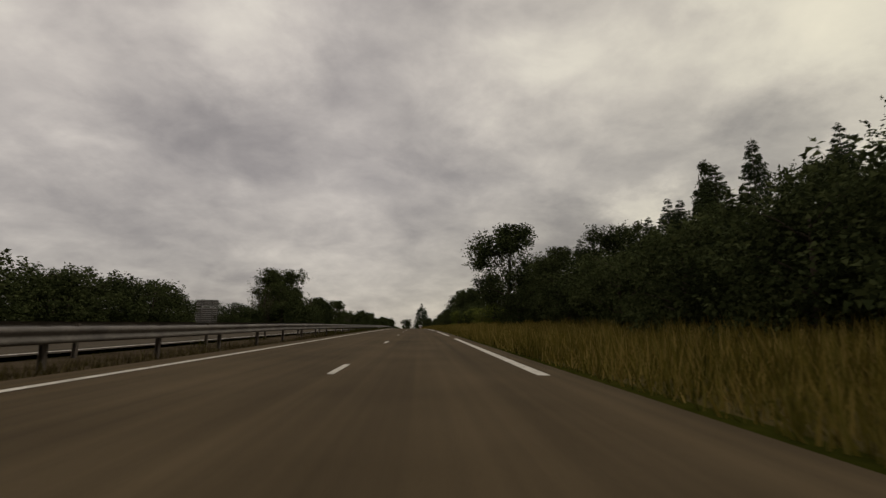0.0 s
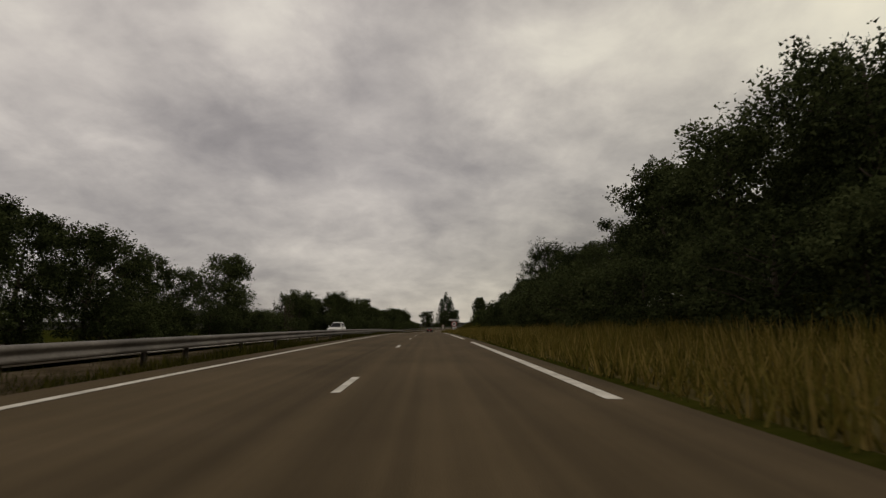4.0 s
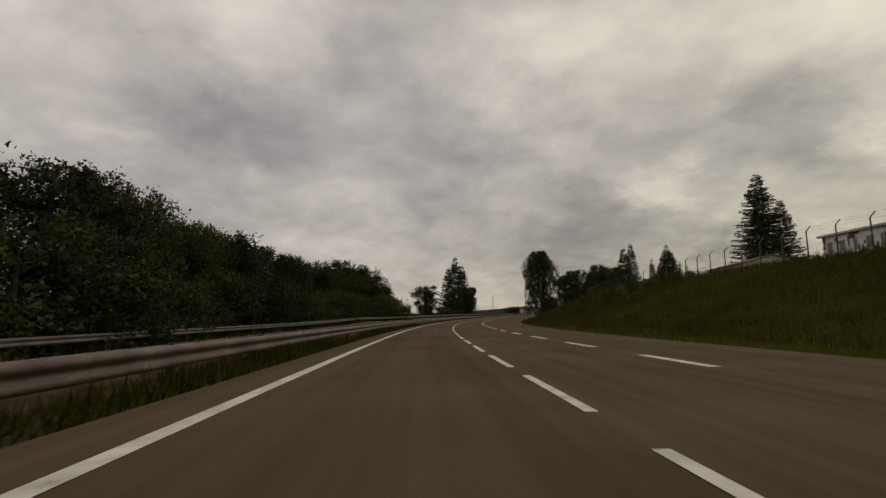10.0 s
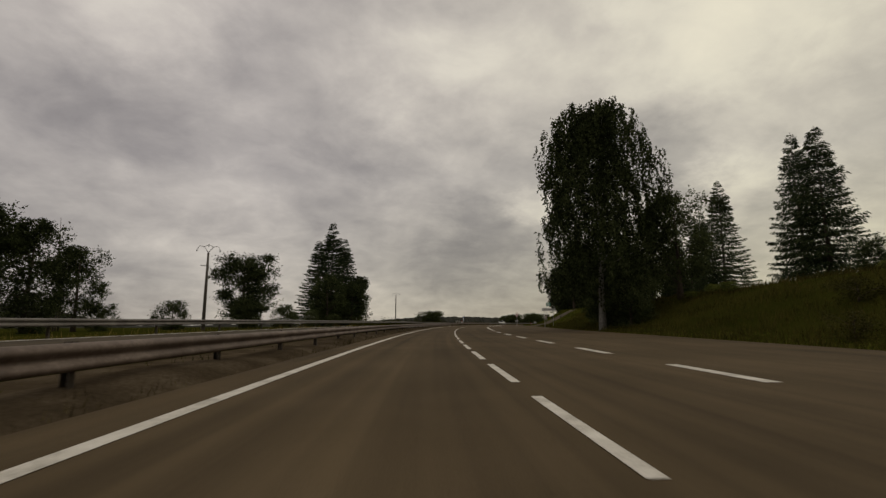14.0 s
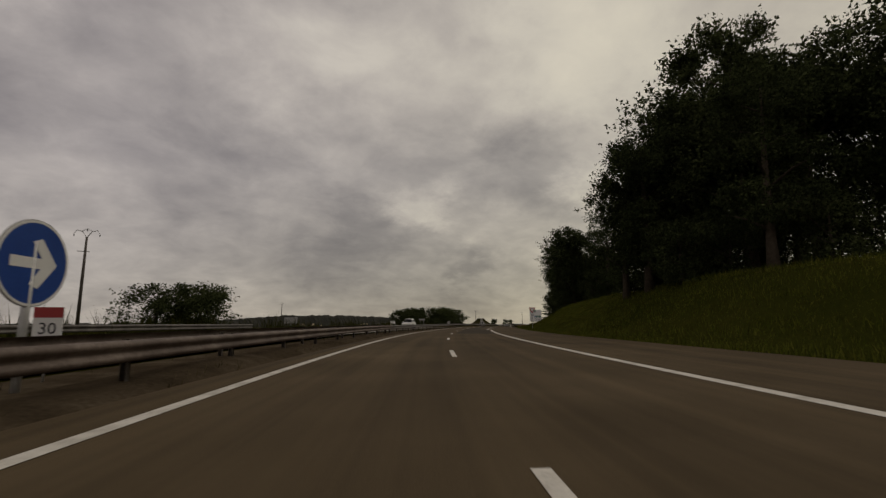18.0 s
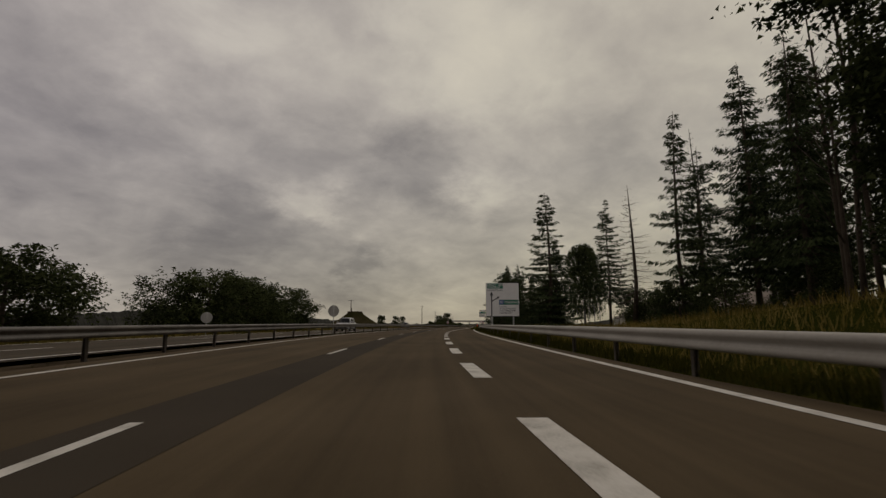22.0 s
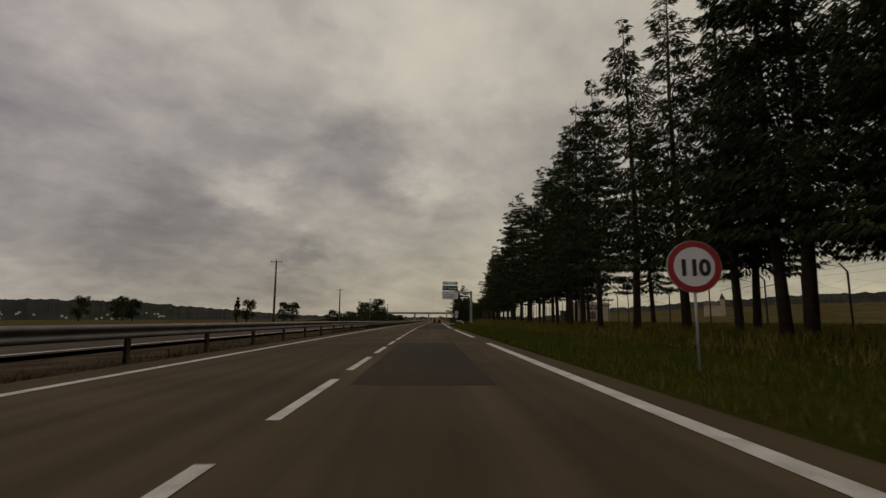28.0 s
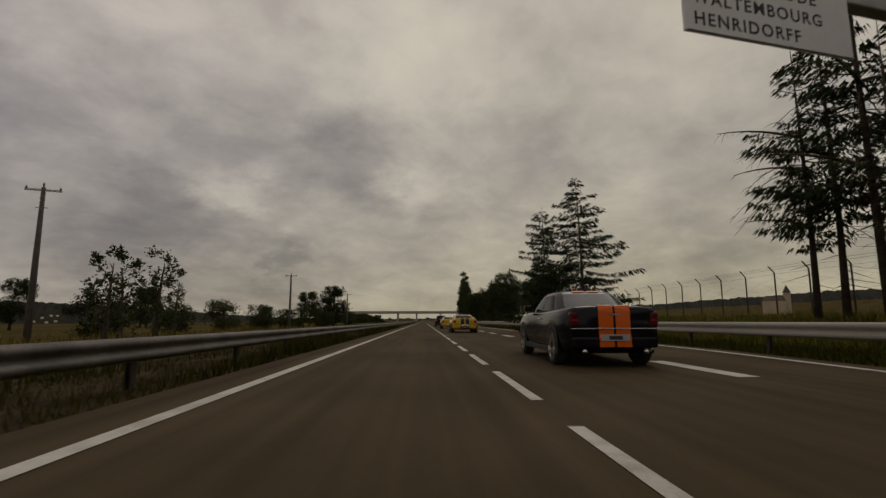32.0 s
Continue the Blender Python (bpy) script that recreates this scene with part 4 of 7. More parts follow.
for k, s, u, z in (("thin_spruce", 776, 29, 22.3), ("bare_stem_spruce", 788.5, 25.3, 16.2), ("dead_spruce", 788, 36, 25), ("spruce", 797, 20.5, 12.5), ("bare_stem_spruce", 771, 33, 25), ("bare_stem_spruce", 768, 36.5, 24.5), ("thin_spruce", 764, 33, 22), ("bare_stem_spruce", 760, 30, 22), ("bare_stem_spruce", 775.5, 37, 23), ("bare_stem_spruce", 756, 36, 24), ("bare_stem_spruce", 781, 39, 22), ("bare_stem_spruce", 764, 39, 24), ("dead", 751, 26, 22), ("spruce", 772, 40, 17), ("tall", 758, 40, 20),
                   ("bare_stem_spruce", 780, 33, 20)):
    plant(k, s, u, z)
for k, s, u, z in (("spruce", 841, 27, 8.8), ("spruce", 837.5, 27.5, 8.0), ("spruce", 845, 28, 8.6), ("spruce", 834.5, 26.8, 7.2), ("spruce", 849, 26, 8.8), ("birch", 833, 31.8, 17.6), ("spruce", 852, 25, 10.5), ("spruce", 847, 27, 10), ("broad", 856, 28, 12.5)):
    plant(k, s, u, z)
for s, u, z in ((862, 15.6, 15.2), (859, 24.7, 10.8), (866, 18.6, 11.4)):
    plant("old_spruce", s, u, z, wide=0.95)
plant("thin_spruce", 795, 18.9, 18.9, wide=1.55)
plant("dead_spruce", 785, 27, 17.0, wide=1.5)
row("bush", 880, 934, 4, 23.5, 29, 4.5, 6.5)
# the long row of spruces
plant("bare_stem_spruce", 934, 19.6, 21.6, wide=1.15)
plant("bare_stem_spruce", 931, 21.5, 20.5, wide=1.1)
row("bare_stem_spruce", 887, 938, 5.6, 18.2, 20.2, 18.6, 21.4)
row("bare_stem_spruce", 874, 884, 5.0, 19, 20.5, 12.5, 15)
row("bare_stem_spruce", 939, 961, 5.4, 18.0, 20.0, 20.4, 22.4)
for s, u, z in ((964.2, 18.8, 20.4), (967.0, 19.2, 21.0), (969.8, 18.9, 20.2), (973.0, 19.1, 19.6), (977.4, 19.0, 20.9), (981.2, 19.3, 18.6), (985.0, 18.9, 17.6), (988.6, 19.2, 18.4), (993.6, 19.0, 21.6), (1000.6, 19.0, 22.2), (1006.5, 19.4, 18.8)):
    plant("bare_stem_spruce", s, u, z, wide=0.88 if s < 983 else 1.15)
row("bare_stem_spruce", 893, 935, 6.5, 22, 24.5, 18.5, 21.5)
row("bare_stem_spruce", 941, 990, 12, 22, 24, 15, 17.5)
row("bare_stem_spruce", 905, 930, 8, 27, 30, 18, 21)
row("bare_stem_spruce", 1011, 1019, 4.2, 18.4, 20.2, 15.4, 16.8)
for s, u, z in ((1023.8, 19.4, 13.0), (1025.5, 19.6, 14.8), (1027.6, 19.4, 17.6), (1029.6, 19.7, 16.6), (1032.4, 19.9, 15.9), (1034.4, 19.4, 15.2), (1039.0, 19.6, 15.0)):
    plant("bare_stem_spruce", s, u, z, wide=1.1)
row("bare_stem_spruce", 1030, 1042, 6, 22, 23.5, 13, 14.5)
for s, u, z in ((1042.6, 20.1, 18.8), (1047, 20.5, 18)):
    plant("bare_stem_spruce", s, u, z)
plant("dead_spruce", 1047, 18.5, 11.5)
for k, s, u, z in ((0, 1052.9, 20.0, 13.9), (1, 1051.6, 20.2, 14.6), (2, 1049.4, 20.0, 17.5)):
    plant("worn_spruce", s, u, z, k)
plant("old_spruce", 1067, 13.7, 11.4, 0, wide=1.1)
plant("old_spruce", 1069, 11.6, 9.7, 1, wide=0.95)
row("broad", 1128, 1240, 7, 17, 24, 8.5, 10.5)
row("round", 1140, 1260, 16, 26, 36, 10, 13)
for s, u, z in ((1219, 17.5, 20.3), (1223, 19, 19), (1233, 18, 17)):
    plant("poplar", s, u, z)

# left of the road
row("bush", 12, 44, 4.5, -30, -24, 4.2, 5.4, 1.2)
row("bush", 44, 61, 3.4, -29, -24, 5.0, 5.9, 1.25)
plant("bush", 65, -27, 4.2)
row("bush", 67, 78, 5.0, -29, -22, 1.9, 2.5, 1.3)
row("bush", 82, 112, 6.5, -32, -26, 3.2, 4.4, 1.2)
plant("round", 121, -27, 13.6, wide=1.15)
for k, s, u, z in (("broad", 114, -26, 10.0), ("round", 129, -29.5, 13.2), ("broad", 136, -29, 10.4), ("bush", 141, -28, 7.0), ("dead", 110, -28.5, 9.8), ("dead", 112, -31, 9.4), ("dead", 108, -26.5, 8.6)):
    plant(k, s, u, z)
row("bush", 111, 140, 3.0, -28, -23, 4.4, 6.0, 1.15)
row("bush", 143, 152, 3.5, -30, -25, 3.2, 4.1, 1.15)
row("bush", 152, 162, 3.2, -30, -26, 4.8, 5.7, 1.1)
row("bush", 164, 226, 5.0, -30, -25, 2.8, 4.0, 1.1)
for k, s, u, z in (("dead", 164, -28, 9.8), ("dead", 167, -28.5, 10.4), ("dead", 162, -27.5, 8.8), ("broad", 172, -28, 10.2), ("broad", 178, -29, 10.0), ("broad", 185, -28, 10.4), ("broad", 191, -29, 10.0), ("broad", 198, -29, 9.4), ("broad", 203, -28.5, 8.4), ("round", 217, -27.5, 12.0),
                   ("dead", 238.5, -24.3, 7.6), ("dead", 241, -26, 7.4), ("dead", 235, -25, 7), ("dead", 244, -27, 7.8), ("dead", 237, -23.5, 8.0), ("dead", 246, -25, 7.6), ("sapling", 239.5, -25.2, 7.9), ("sapling", 242, -25.4, 7.4), ("broad", 265, -28, 10.6), ("broad", 261, -27.5, 9.0), ("broad", 275, -27, 9.0)):
    plant(k, s, u, z)
row("bush", 228, 242, 3.4, -30, -25, 3.4, 4.6, 1.2)
row("bush", 243, 256, 4.5, -29, -24, 2.4, 3.4, 1.2)
for s, u, z in ((274, -22.5, 9.2), (277, -21.8, 10.4), (280.5, -22.4, 11.4), (284, -21.6, 11.8), (287.5, -22.6, 11.8), (291, -22, 12.4), (294, -22.4, 11.6)):
    plant("tall", s, u, z, wide=1.1)
row("broad", 276, 296, 6.0, -33, -29, 8.0, 10.0)
row("bush", 268, 290, 3.6, -22, -19, 3.4, 5.0, 1.15)
for s, u, z in ((308.0, -22.6, 9.6), (311.0, -22.2, 10.6), (314, -22.6, 10.4)):
    plant("tall", s, u, z)
row("tall", 316, 326, 3.4, -27, -22, 9.4, 10.6, 1.25)
row("bush", 311, 330, 3.5, -24, -20, 5, 6.5, 1.1)
row("tall", 327, 343, 3.6, -25, -20.5, 12.0, 13.4)
row("broad", 346, 452, 6.5, -25, -20, 9.2, 11.0)
row("broad", 346, 452, 8.0, -34, -27, 10.6, 12.4)
row("tall", 434, 452, 4.4, -26, -21, 12.0, 13.4)
row("bush", 312, 470, 5.5, -19.5, -17, 3.8, 6.0, 1.2)
row("bush", 250, 295, 7, -34, -26, 3.0, 4.5, 1.2)
for k, s, u, z in (("tall", 453, -29.5, 15), ("tall", 468, -25, 14), ("tall", 462, -28, 14), ("broad", 497, -43, 14.6), ("broad", 504, -42.6, 14.6), ("broad", 512, -41, 12), ("broad", 517.4, -40, 11), ("broad", 489, -40, 12), ("dead", 536, -54, 16.5),
                   ("broad", 528, -44, 10), ("dense", 561.3, -40.7, 15), ("bush", 556, -36, 5), ("bush", 568, -36, 4.5), ("spruce", 628, -54.8, 36), ("spruce", 623, -57, 29), ("spruce", 633, -53, 31), ("broad", 618, -50, 16), ("broad", 636, -50, 17), ("broad", 630, -48, 14), ("round", 641, -53, 14)):
    plant(k, s, u, z, wide=1.35 if (s, k) in ((628, "spruce"), (623, "spruce"), (633, "spruce"), (561.3, "dense")) else 1.0)
row("bush", 470, 610, 11, -46, -34, 3.0, 4.6)
for s, u, z in ((653, -27, 5.2), (658, -29, 5.0), (649, -28, 4.8), (747, -25, 5.0), (751.7, -24, 5.5), (756, -26, 5.2), (762, -25, 6.0), (766.5, -26.5, 5.6), (786, -27, 6.2), (787.4, -23.3, 7.4), (793, -24, 7.0), (800, -25, 7.2), (808, -25.5, 7.2), (818.5, -26.2, 7.3), (825, -27, 5.6), (812, -29, 7)):
    plant("bush", s, u, z, wide=1.25)
for s, u, z in ((1069.5, -17.7, 6.3), (1058.4, -14.5, 4.8), (1064, -17, 5.2), (1075, -19, 5.2)):
    plant("sapling", s, u, z)
for k, s, u, z in (("round", 1199, -27.5, 12.2), ("round", 1192, -34, 10), ("broad", 1150, -62, 8.5), ("broad", 1162, -70, 9), ("broad", 1128, -75, 9), ("poplar", 1105, -70, 9.5), ("poplar", 1115, -74, 10), ("broad", 1268, -215, 16), ("broad", 1278, -225, 15), ("broad", 1190, -190, 13), ("broad", 1205, -170, 12)):
    plant(k, s, u, z)
row("bush", 1080, 1370, 13, -34, -22, 3.0, 5.0)


# kinds that found no place are taken away
for grown in KINDS.values():
    for height, tree, used in grown:
        if not used:
            for c in list(tree.children):
                bpy.data.objects.remove(c)
            bpy.data.objects.remove(tree)

# ---- paint on the road ----
def dashes(name, s0, s1, length, gap, u, width, parent_label, shift=None):
    k = s0
    root = new(name)
    tagged(root, parent_label, "road marking", kind="structure")
    while k < s1:
        v, f = ribbon(k, min(k + length, s1), u - width / 2, u + width / 2, 0.006, step=3.0, shift=shift)
        part("dash", mesh("dash", v, f, PAINT), PAINT, root)
        k += length + gap


dashes("lane_line", -60.4, 236, 2.0, 11.6, 3.5, 0.13, "white lane line of short dashes with long gaps")
dashes("lane_line", 237.5, 566, 3.0, 1.33, 3.5, 0.13, "white lane line of close dashes through the bend")
dashes("lane_line", 572.9, 870, 3.0, 10.0, 3.4, 0.13, "white lane line of short dashes with long gaps", lane_shift)
dashes("lane_line", 872, 1240, 3.0, 1.33, 3.5, 0.13, "white lane line of close dashes")
dashes("right_edge_line", -46.6, 268, 20.9, 6.17, 7.1, 0.22, "long white dashes of the edge line beside the verge")
dashes("exit_lane_line", 300, 520, 3.0, 3.5, 7.05, 0.26, "broad white dashes beside the exit lane")
mark("exit_edge_line", 523, 548, 7.3, 0.26, "solid white line before the junction")
mark("exit_edge_line", 566, 662, 7.15, 0.24, "solid white line along the junction")
dashes("merge_lane_line", 664, 830, 3.0, 3.5, 6.65, 0.3, "broad white dashes beside the merging lane", lambda s: 0.55 * lane_shift(s))
mark("merge_edge_line", 726, 812, 9.1, 0.2, "solid white edge line of the merging lane")
dashes("right_edge_line", 836, 1004, 20.0, 6.0, 7.1, 0.22, "long white dashes of the edge line beside the verge")
dashes("exit_lane_line", 1006, 1150, 3.0, 3.5, 7.1, 0.35, "broad white dashes beside the exit lane")
mark("exit_edge_line", 1004, 1160, 10.3, 0.2, "solid white edge line of the exit lane", lambda s: np.interp(s, (1004, 1015, 1045), (-3.1, -2.7, 0)))
dashes("opposite_lane_line", -50, 1300, 3.0, 10.0, -8.6, 0.15, "white lane line on the opposite carriageway")
mark("opposite_edge_line", -60, 1500, -5.1, 0.2, "solid white edge line on the opposite carriageway")
mark("opposite_outer_line", -60, 1500, -12.1, 0.2, "solid white outer line on the opposite carriageway")


def patch(s0, s1, u0, u1, label, z=0.003):
    v, f = ribbon(s0, s1, u0, u1, z, step=3.0)
    tagged(part("asphalt_patch", mesh("asphalt_patch", v, f, ASPHALT_DARK), ASPHALT_DARK), label, "road patch", kind="structure")


patch(640, 668, 3.7, 6.9, "dark resurfaced asphalt in the outer lane")
patch(668, 722, 3.2, 5.4, "dark resurfaced asphalt strip", 0.0035)
patch(722, 812, 2.2, 3.35, "dark resurfaced asphalt strip beside the lane line", 0.003)
patch(812, 838, 3.6, 6.9, "dark resurfaced asphalt in the outer lane")
patch(868, 905, 3.55, 4.9, "dark resurfaced asphalt strip beside the lane line")
patch(922, 934, 3.8, 5.8, "dark square asphalt patch", 0.0035)
patch(962, 1003, 3.4, 6.9, "dark resurfaced asphalt in the outer lane", 0.0035)
patch(1003.1, 1004.0, 1.8, 3.3, "dark strip of tar across the inner lane")


def build_junction():
    """The side road that leaves to the right, with its kerbed island."""
    n = 18
    verts, faces = [], []
    for i in range(n):
        t = i / (n - 1)
        s, u = 560 + 40 * math.sin(t * 1.5), 11.0 + 60 * t ** 1.4
        d = Vector((1.0, 0.35 + 1.6 * t)).normalized()
        for side in (-3.4, 3.4):
            p = at(s + side * d.y, u - side * d.x * 0.4, 0.012)
            g = float(bank(s, u))
            verts.append((p[0], p[1], p[2] + max(0, g) + 0.06 * min(1, t * 4)))
    for i in range(n - 1):
        faces.append((2 * i, 2 * i + 1, 2 * i + 3, 2 * i + 2))
    tagged(part("side_road", lane_uv(mesh("side_road", verts, faces, ASPHALT_FAR)), ASPHALT_FAR), "side road of grey asphalt leaving uphill", "road", kind="structure")
    # hatched paint between the side road and the main road
    root = tagged(new("hatched_marking"), "worn white hatching in the mouth of the junction", "road marking", kind="structure")
    for k in range(36):
        s = 552 + 1.25 * k
        wide = 0.3 + 2.4 * (1 - k / 36)
        a, b = at(s, 7.6, 0.016), at(s + 1.1, 7.6 + wide, 0.016)
        c, d = at(s + 1.28, 7.6 + wide, 0.016), at(s + 0.18, 7.6, 0.016)
        part("stripe", mesh("stripe", [a, b, c, d], [(0, 1, 2, 3)], PAINT), PAINT, root)


build_junction()

# ---- guard rails ----
def beam_profile(height):
    """The bulging section of a two-wave rail."""
    return [(0.015, 0.0), (0.065, 0.018), (0.085, 0.06), (0.075, 0.105), (0.03, 0.145), (0.02, 0.175), (0.03, 0.205), (0.075, 0.245), (0.085, 0.29), (0.060, 0.335), (0.02, 0.362), (-0.02, 0.365)]


def rail_top(s):
    """Height of the median rail's upper edge, which sinks and rises with the soil."""
    return float(np.interp(s, (-60, 12, 24, 78, 160, 245, 305, 330, 375, 440, 575, 670, 720, 768, 800, 860, 953, 1010, 1180), (0.74, 0.74, 0.78, 0.62, 0.62, 0.57, 0.47, 0.48, 0.55, 0.60, 0.61, 0.70, 0.78, 0.87, 0.87, 0.80, 0.73, 0.62, 0.62)))


def beam_mesh(s0, s1, u, face, z, z_end=None):
    prof = beam_profile(0.36)
    follow = z is None
    if follow:
        prof = [(d, h * 0.85) for d, h in prof]
    n = max(2, int((s1 - s0) / 2) + 1)
    verts, faces = [], []
    for i, s in enumerate(np.linspace(s0, s1, n)):
        zz = rail_top(s) - 0.31 if follow else z if z_end is None else z + (z_end - z) * i / (n - 1)
        out = u + (float(left_shift(s)) if follow else 0.0)
        for off in (0.0, -0.012):
            for d, h in prof:
                verts.append(at(s, out + face * (d + off), zz + h))
    m = len(prof)
    for i in range(n - 1):
        a, b = i * 2 * m, (i + 1) * 2 * m
        for k in range(m - 1):
            faces.append((a + k, a + k + 1, b + k + 1, b + k))
            faces.append((a + m + k + 1, a + m + k, b + m + k, b + m + k + 1))
        faces.append((a, b, b + m, a + m))
        faces.append((a + m - 1, a + 2 * m - 1, b + 2 * m - 1, b + m - 1))
    return mesh("beam", verts, faces, None, True)


POST = bpy.data.meshes.new("post")
_bm = bmesh.new()
for sx in (-0.05, 0.042):
    box(_bm, sx, sx + 0.008, -0.05, 0.05, -0.55, 0.64)
box(_bm, -0.05, 0.05, 0.042, 0.05, -0.55, 0.64)
_bm.to_mesh(POST)
_bm.free()
POST.materials.append(RAIL_POST)
SPACER = bpy.data.meshes.new("spacer")
_bm = boxed(-0.07, 0.07, -0.09, 0.09, 0.0, 0.2, bevel=0.012)
_bm.to_mesh(SPACER)
_bm.free()
SPACER.materials.append(RAIL_POST)


def guard_rail(s0, s1, u, face, z, label, post_gap=4.0, span=8.0, mat=STEEL, ends=()):
    root = new("guard_rail")
    tagged(root, label, "guard rail", "guard rails")
    k = s0
    while k < s1 - 0.5:
        e = min(k + span, s1)
        me = beam_mesh(k, e + 0.02, u, face, z)
        part("beam", me, mat, root)
        k = e
    k = s0 + 0.5
    first = u
    while k < s1:
        u = first + (float(left_shift(k)) if z is None else 0.0)
        p = part("post", POST, None, root)
        p.matrix_basis = Matrix.Translation(at(k, u - face * 0.2, (rail_top(k) - 0.31 if z is None else z) - 0.32)) @ pose(0, 0, 0, 0, 0, -math.degrees(float(along(k)[2])))
        q = part("spacer", SPACER, None, root)
        q.matrix_basis = Matrix.Translation(at(k, u - face * 0.075, (rail_top(k) - 0.31 if z is None else z) + 0.05)) @ pose(0, 0, 0, 0, 0, -math.degrees(float(along(k)[2])))
        k += post_gap
    for a, b, za, zb in ends:
        part("sloped_end", beam_mesh(a, b, first, face, za, zb), mat, root)
    return root


for a, b, m, lab in ((-60, 150, RAIL, "weathered galvanised steel guard rail along the median"), (150, 292, RAIL, "dull galvanised steel guard rail along the median"),
                     (292, 430, RUSTY, "brown stained steel guard rail along the median"), (430, 640, RUSTY, "stained steel guard rail along the median"),
                     (640, 870, RAIL, "dirty galvanised steel guard rail along the median"), (870, 1180, RAIL, "galvanised steel guard rail with dark dirt along the median")):
    guard_rail(a, b, -1.62, 1, None, lab, mat=m)
guard_rail(-60, 48, -4.1, -1, 0.46, "dull steel guard rail of the opposite carriageway", post_gap=8.0, span=16.0, mat=RAIL)
guard_rail(556, 650, -3.1, -1, 0.33, "stained steel guard rail of the opposite carriageway", post_gap=8.0, span=16.0, mat=RUSTY)
guard_rail(226, 642, -14.2, 1, 0.40, "thin weathered guard rail beyond the opposite carriageway", post_gap=8.0, span=16.0, mat=RAIL)
guard_rail(716, 806, 10.0, -1, 0.42, "bright galvanised guard rail beside the merging lane", ends=((706, 716.02, -0.12, 0.42), (806, 815, 0.42, -0.12)))
guard_rail(1032, 1150, 11.5, -1, 0.42, "bright galvanised guard rail beside the exit lane", ends=((1021.5, 1032.02, -0.12, 0.42),))

# ---- traffic signs ----
RED = material("sign_red", ((0.28, 0.018, 0.018), (0.36, 0.026, 0.024)), rough=0.4, scale=3, fine=30, bump=0.0)
BLACK = material("sign_black", ((0.012, 0.012, 0.012), (0.02, 0.02, 0.02)), rough=0.5, scale=3, fine=30, bump=0.0)
SIGN_WHITE = material("sign_white", ((0.70, 0.69, 0.66), (0.80, 0.79, 0.76)), rough=0.4, scale=2, fine=20, bump=0.0)
SIGN_GREEN = material("sign_green", ((0.010, 0.13, 0.075), (0.014, 0.17, 0.10)), rough=0.4, scale=2, fine=20, bump=0.0)
SIGN_BLUE = material("sign_blue", ((0.012, 0.05, 0.24), (0.018, 0.07, 0.30)), rough=0.4, scale=2, fine=20, bump=0.0)
SIGN_YELLOW = material("sign_yellow", ((0.55, 0.36, 0.06), (0.65, 0.44, 0.08)), rough=0.5, scale=2, fine=20, bump=0.0)
SIGN_BACK = material("sign_back", ((0.34, 0.33, 0.31), (0.46, 0.45, 0.43)), rough=0.55, metal=0.5, scale=2, fine=20, bump=0.02)
GREY_POST = material("sign_post_grey", ((0.33, 0.33, 0.31), (0.45, 0.44, 0.42)), rough=0.5, metal=0.4, scale=3, fine=30, bump=0.03)


def prism(points, y0, y1):
    """A flat shape in x and z, thick from y0 to y1."""
    bm = bmesh.new()
    a = [bm.verts.new((x, y0, z)) for x, z in points]
    b = [bm.verts.new((x, y1, z)) for x, z in points]
    bm.faces.new(a)
    bm.faces.new(b[::-1])
    n = len(points)
    for i in range(n):
        bm.faces.new((a[(i + 1) % n], a[i], b[i], b[(i + 1) % n]))
    bmesh.ops.recalc_face_normals(bm, faces=bm.faces)
    return bm


def circle(r, n=40, cz=0.0):
    return [(r * math.cos(6.28318 * k / n), cz + r * math.sin(6.28318 * k / n)) for k in range(n)]


def ring(r0, r1, y0, y1, cz=0.0, n=40):
    bm = bmesh.new()
    for y in (y0, y1):
        pass
    rows = [[bm.verts.new((r * math.cos(6.28318 * k / n), y, cz + r * math.sin(6.28318 * k / n))) for k in range(n)] for r, y in ((r0, y0), (r1, y0), (r1, y1), (r0, y1))]
    for i in range(4):
        p, q = rows[i], rows[(i + 1) % 4]
        for k in range(n):
            bm.faces.new((p[k], p[(k + 1) % n], q[(k + 1) % n], q[k]))
    bmesh.ops.recalc_face_normals(bm, faces=bm.faces)
    return bm


def words(text, size, x, z, y, mat, parent, align="LEFT", name="lettering", spacing=1.0, bold=0.0):
    """Raised lettering on a plate that faces the traffic."""
    cu = bpy.data.curves.new("lettering", "FONT")
    cu.body, cu.size, cu.align_x, cu.extrude, cu.space_character = text, size, align, 0.003, spacing
    cu.offset = bold
    cu.resolution_u = 3
    ob = bpy.data.objects.new("lettering", cu)
    scene.collection.objects.link(ob)
    dg = bpy.context.evaluated_depsgraph_get()
    dg.update()
    me = bpy.data.meshes.new_from_object(ob.evaluated_get(dg))
    bpy.data.objects.remove(ob)
    bpy.data.curves.remove(cu)
    me.transform(Matrix.Translation((x, y, z)) @ pose(0, 0, 0, 90, 0, 0))
    me.materials.clear()
    return part(name, me, mat, parent)


def bar(x0, x1, z0, z1, y, mat, parent, name="bar"):
    return part(name, boxed(x0, x1, y - 0.004, y, z0, z1), mat, parent)


def arrow_points(x0, z0, x1, z1, w, head):
    d = Vector((x1 - x0, z1 - z0)).normalized()
    n = Vector((-d.y, d.x))
    a, b = Vector((x0, z0)), Vector((x1, z1))
    c = b - d * head
    return [tuple(p) for p in (a - n * w / 2, c - n * w / 2, c - n * head * 0.62, b, c + n * head * 0.62, c + n * w / 2, a + n * w / 2)]


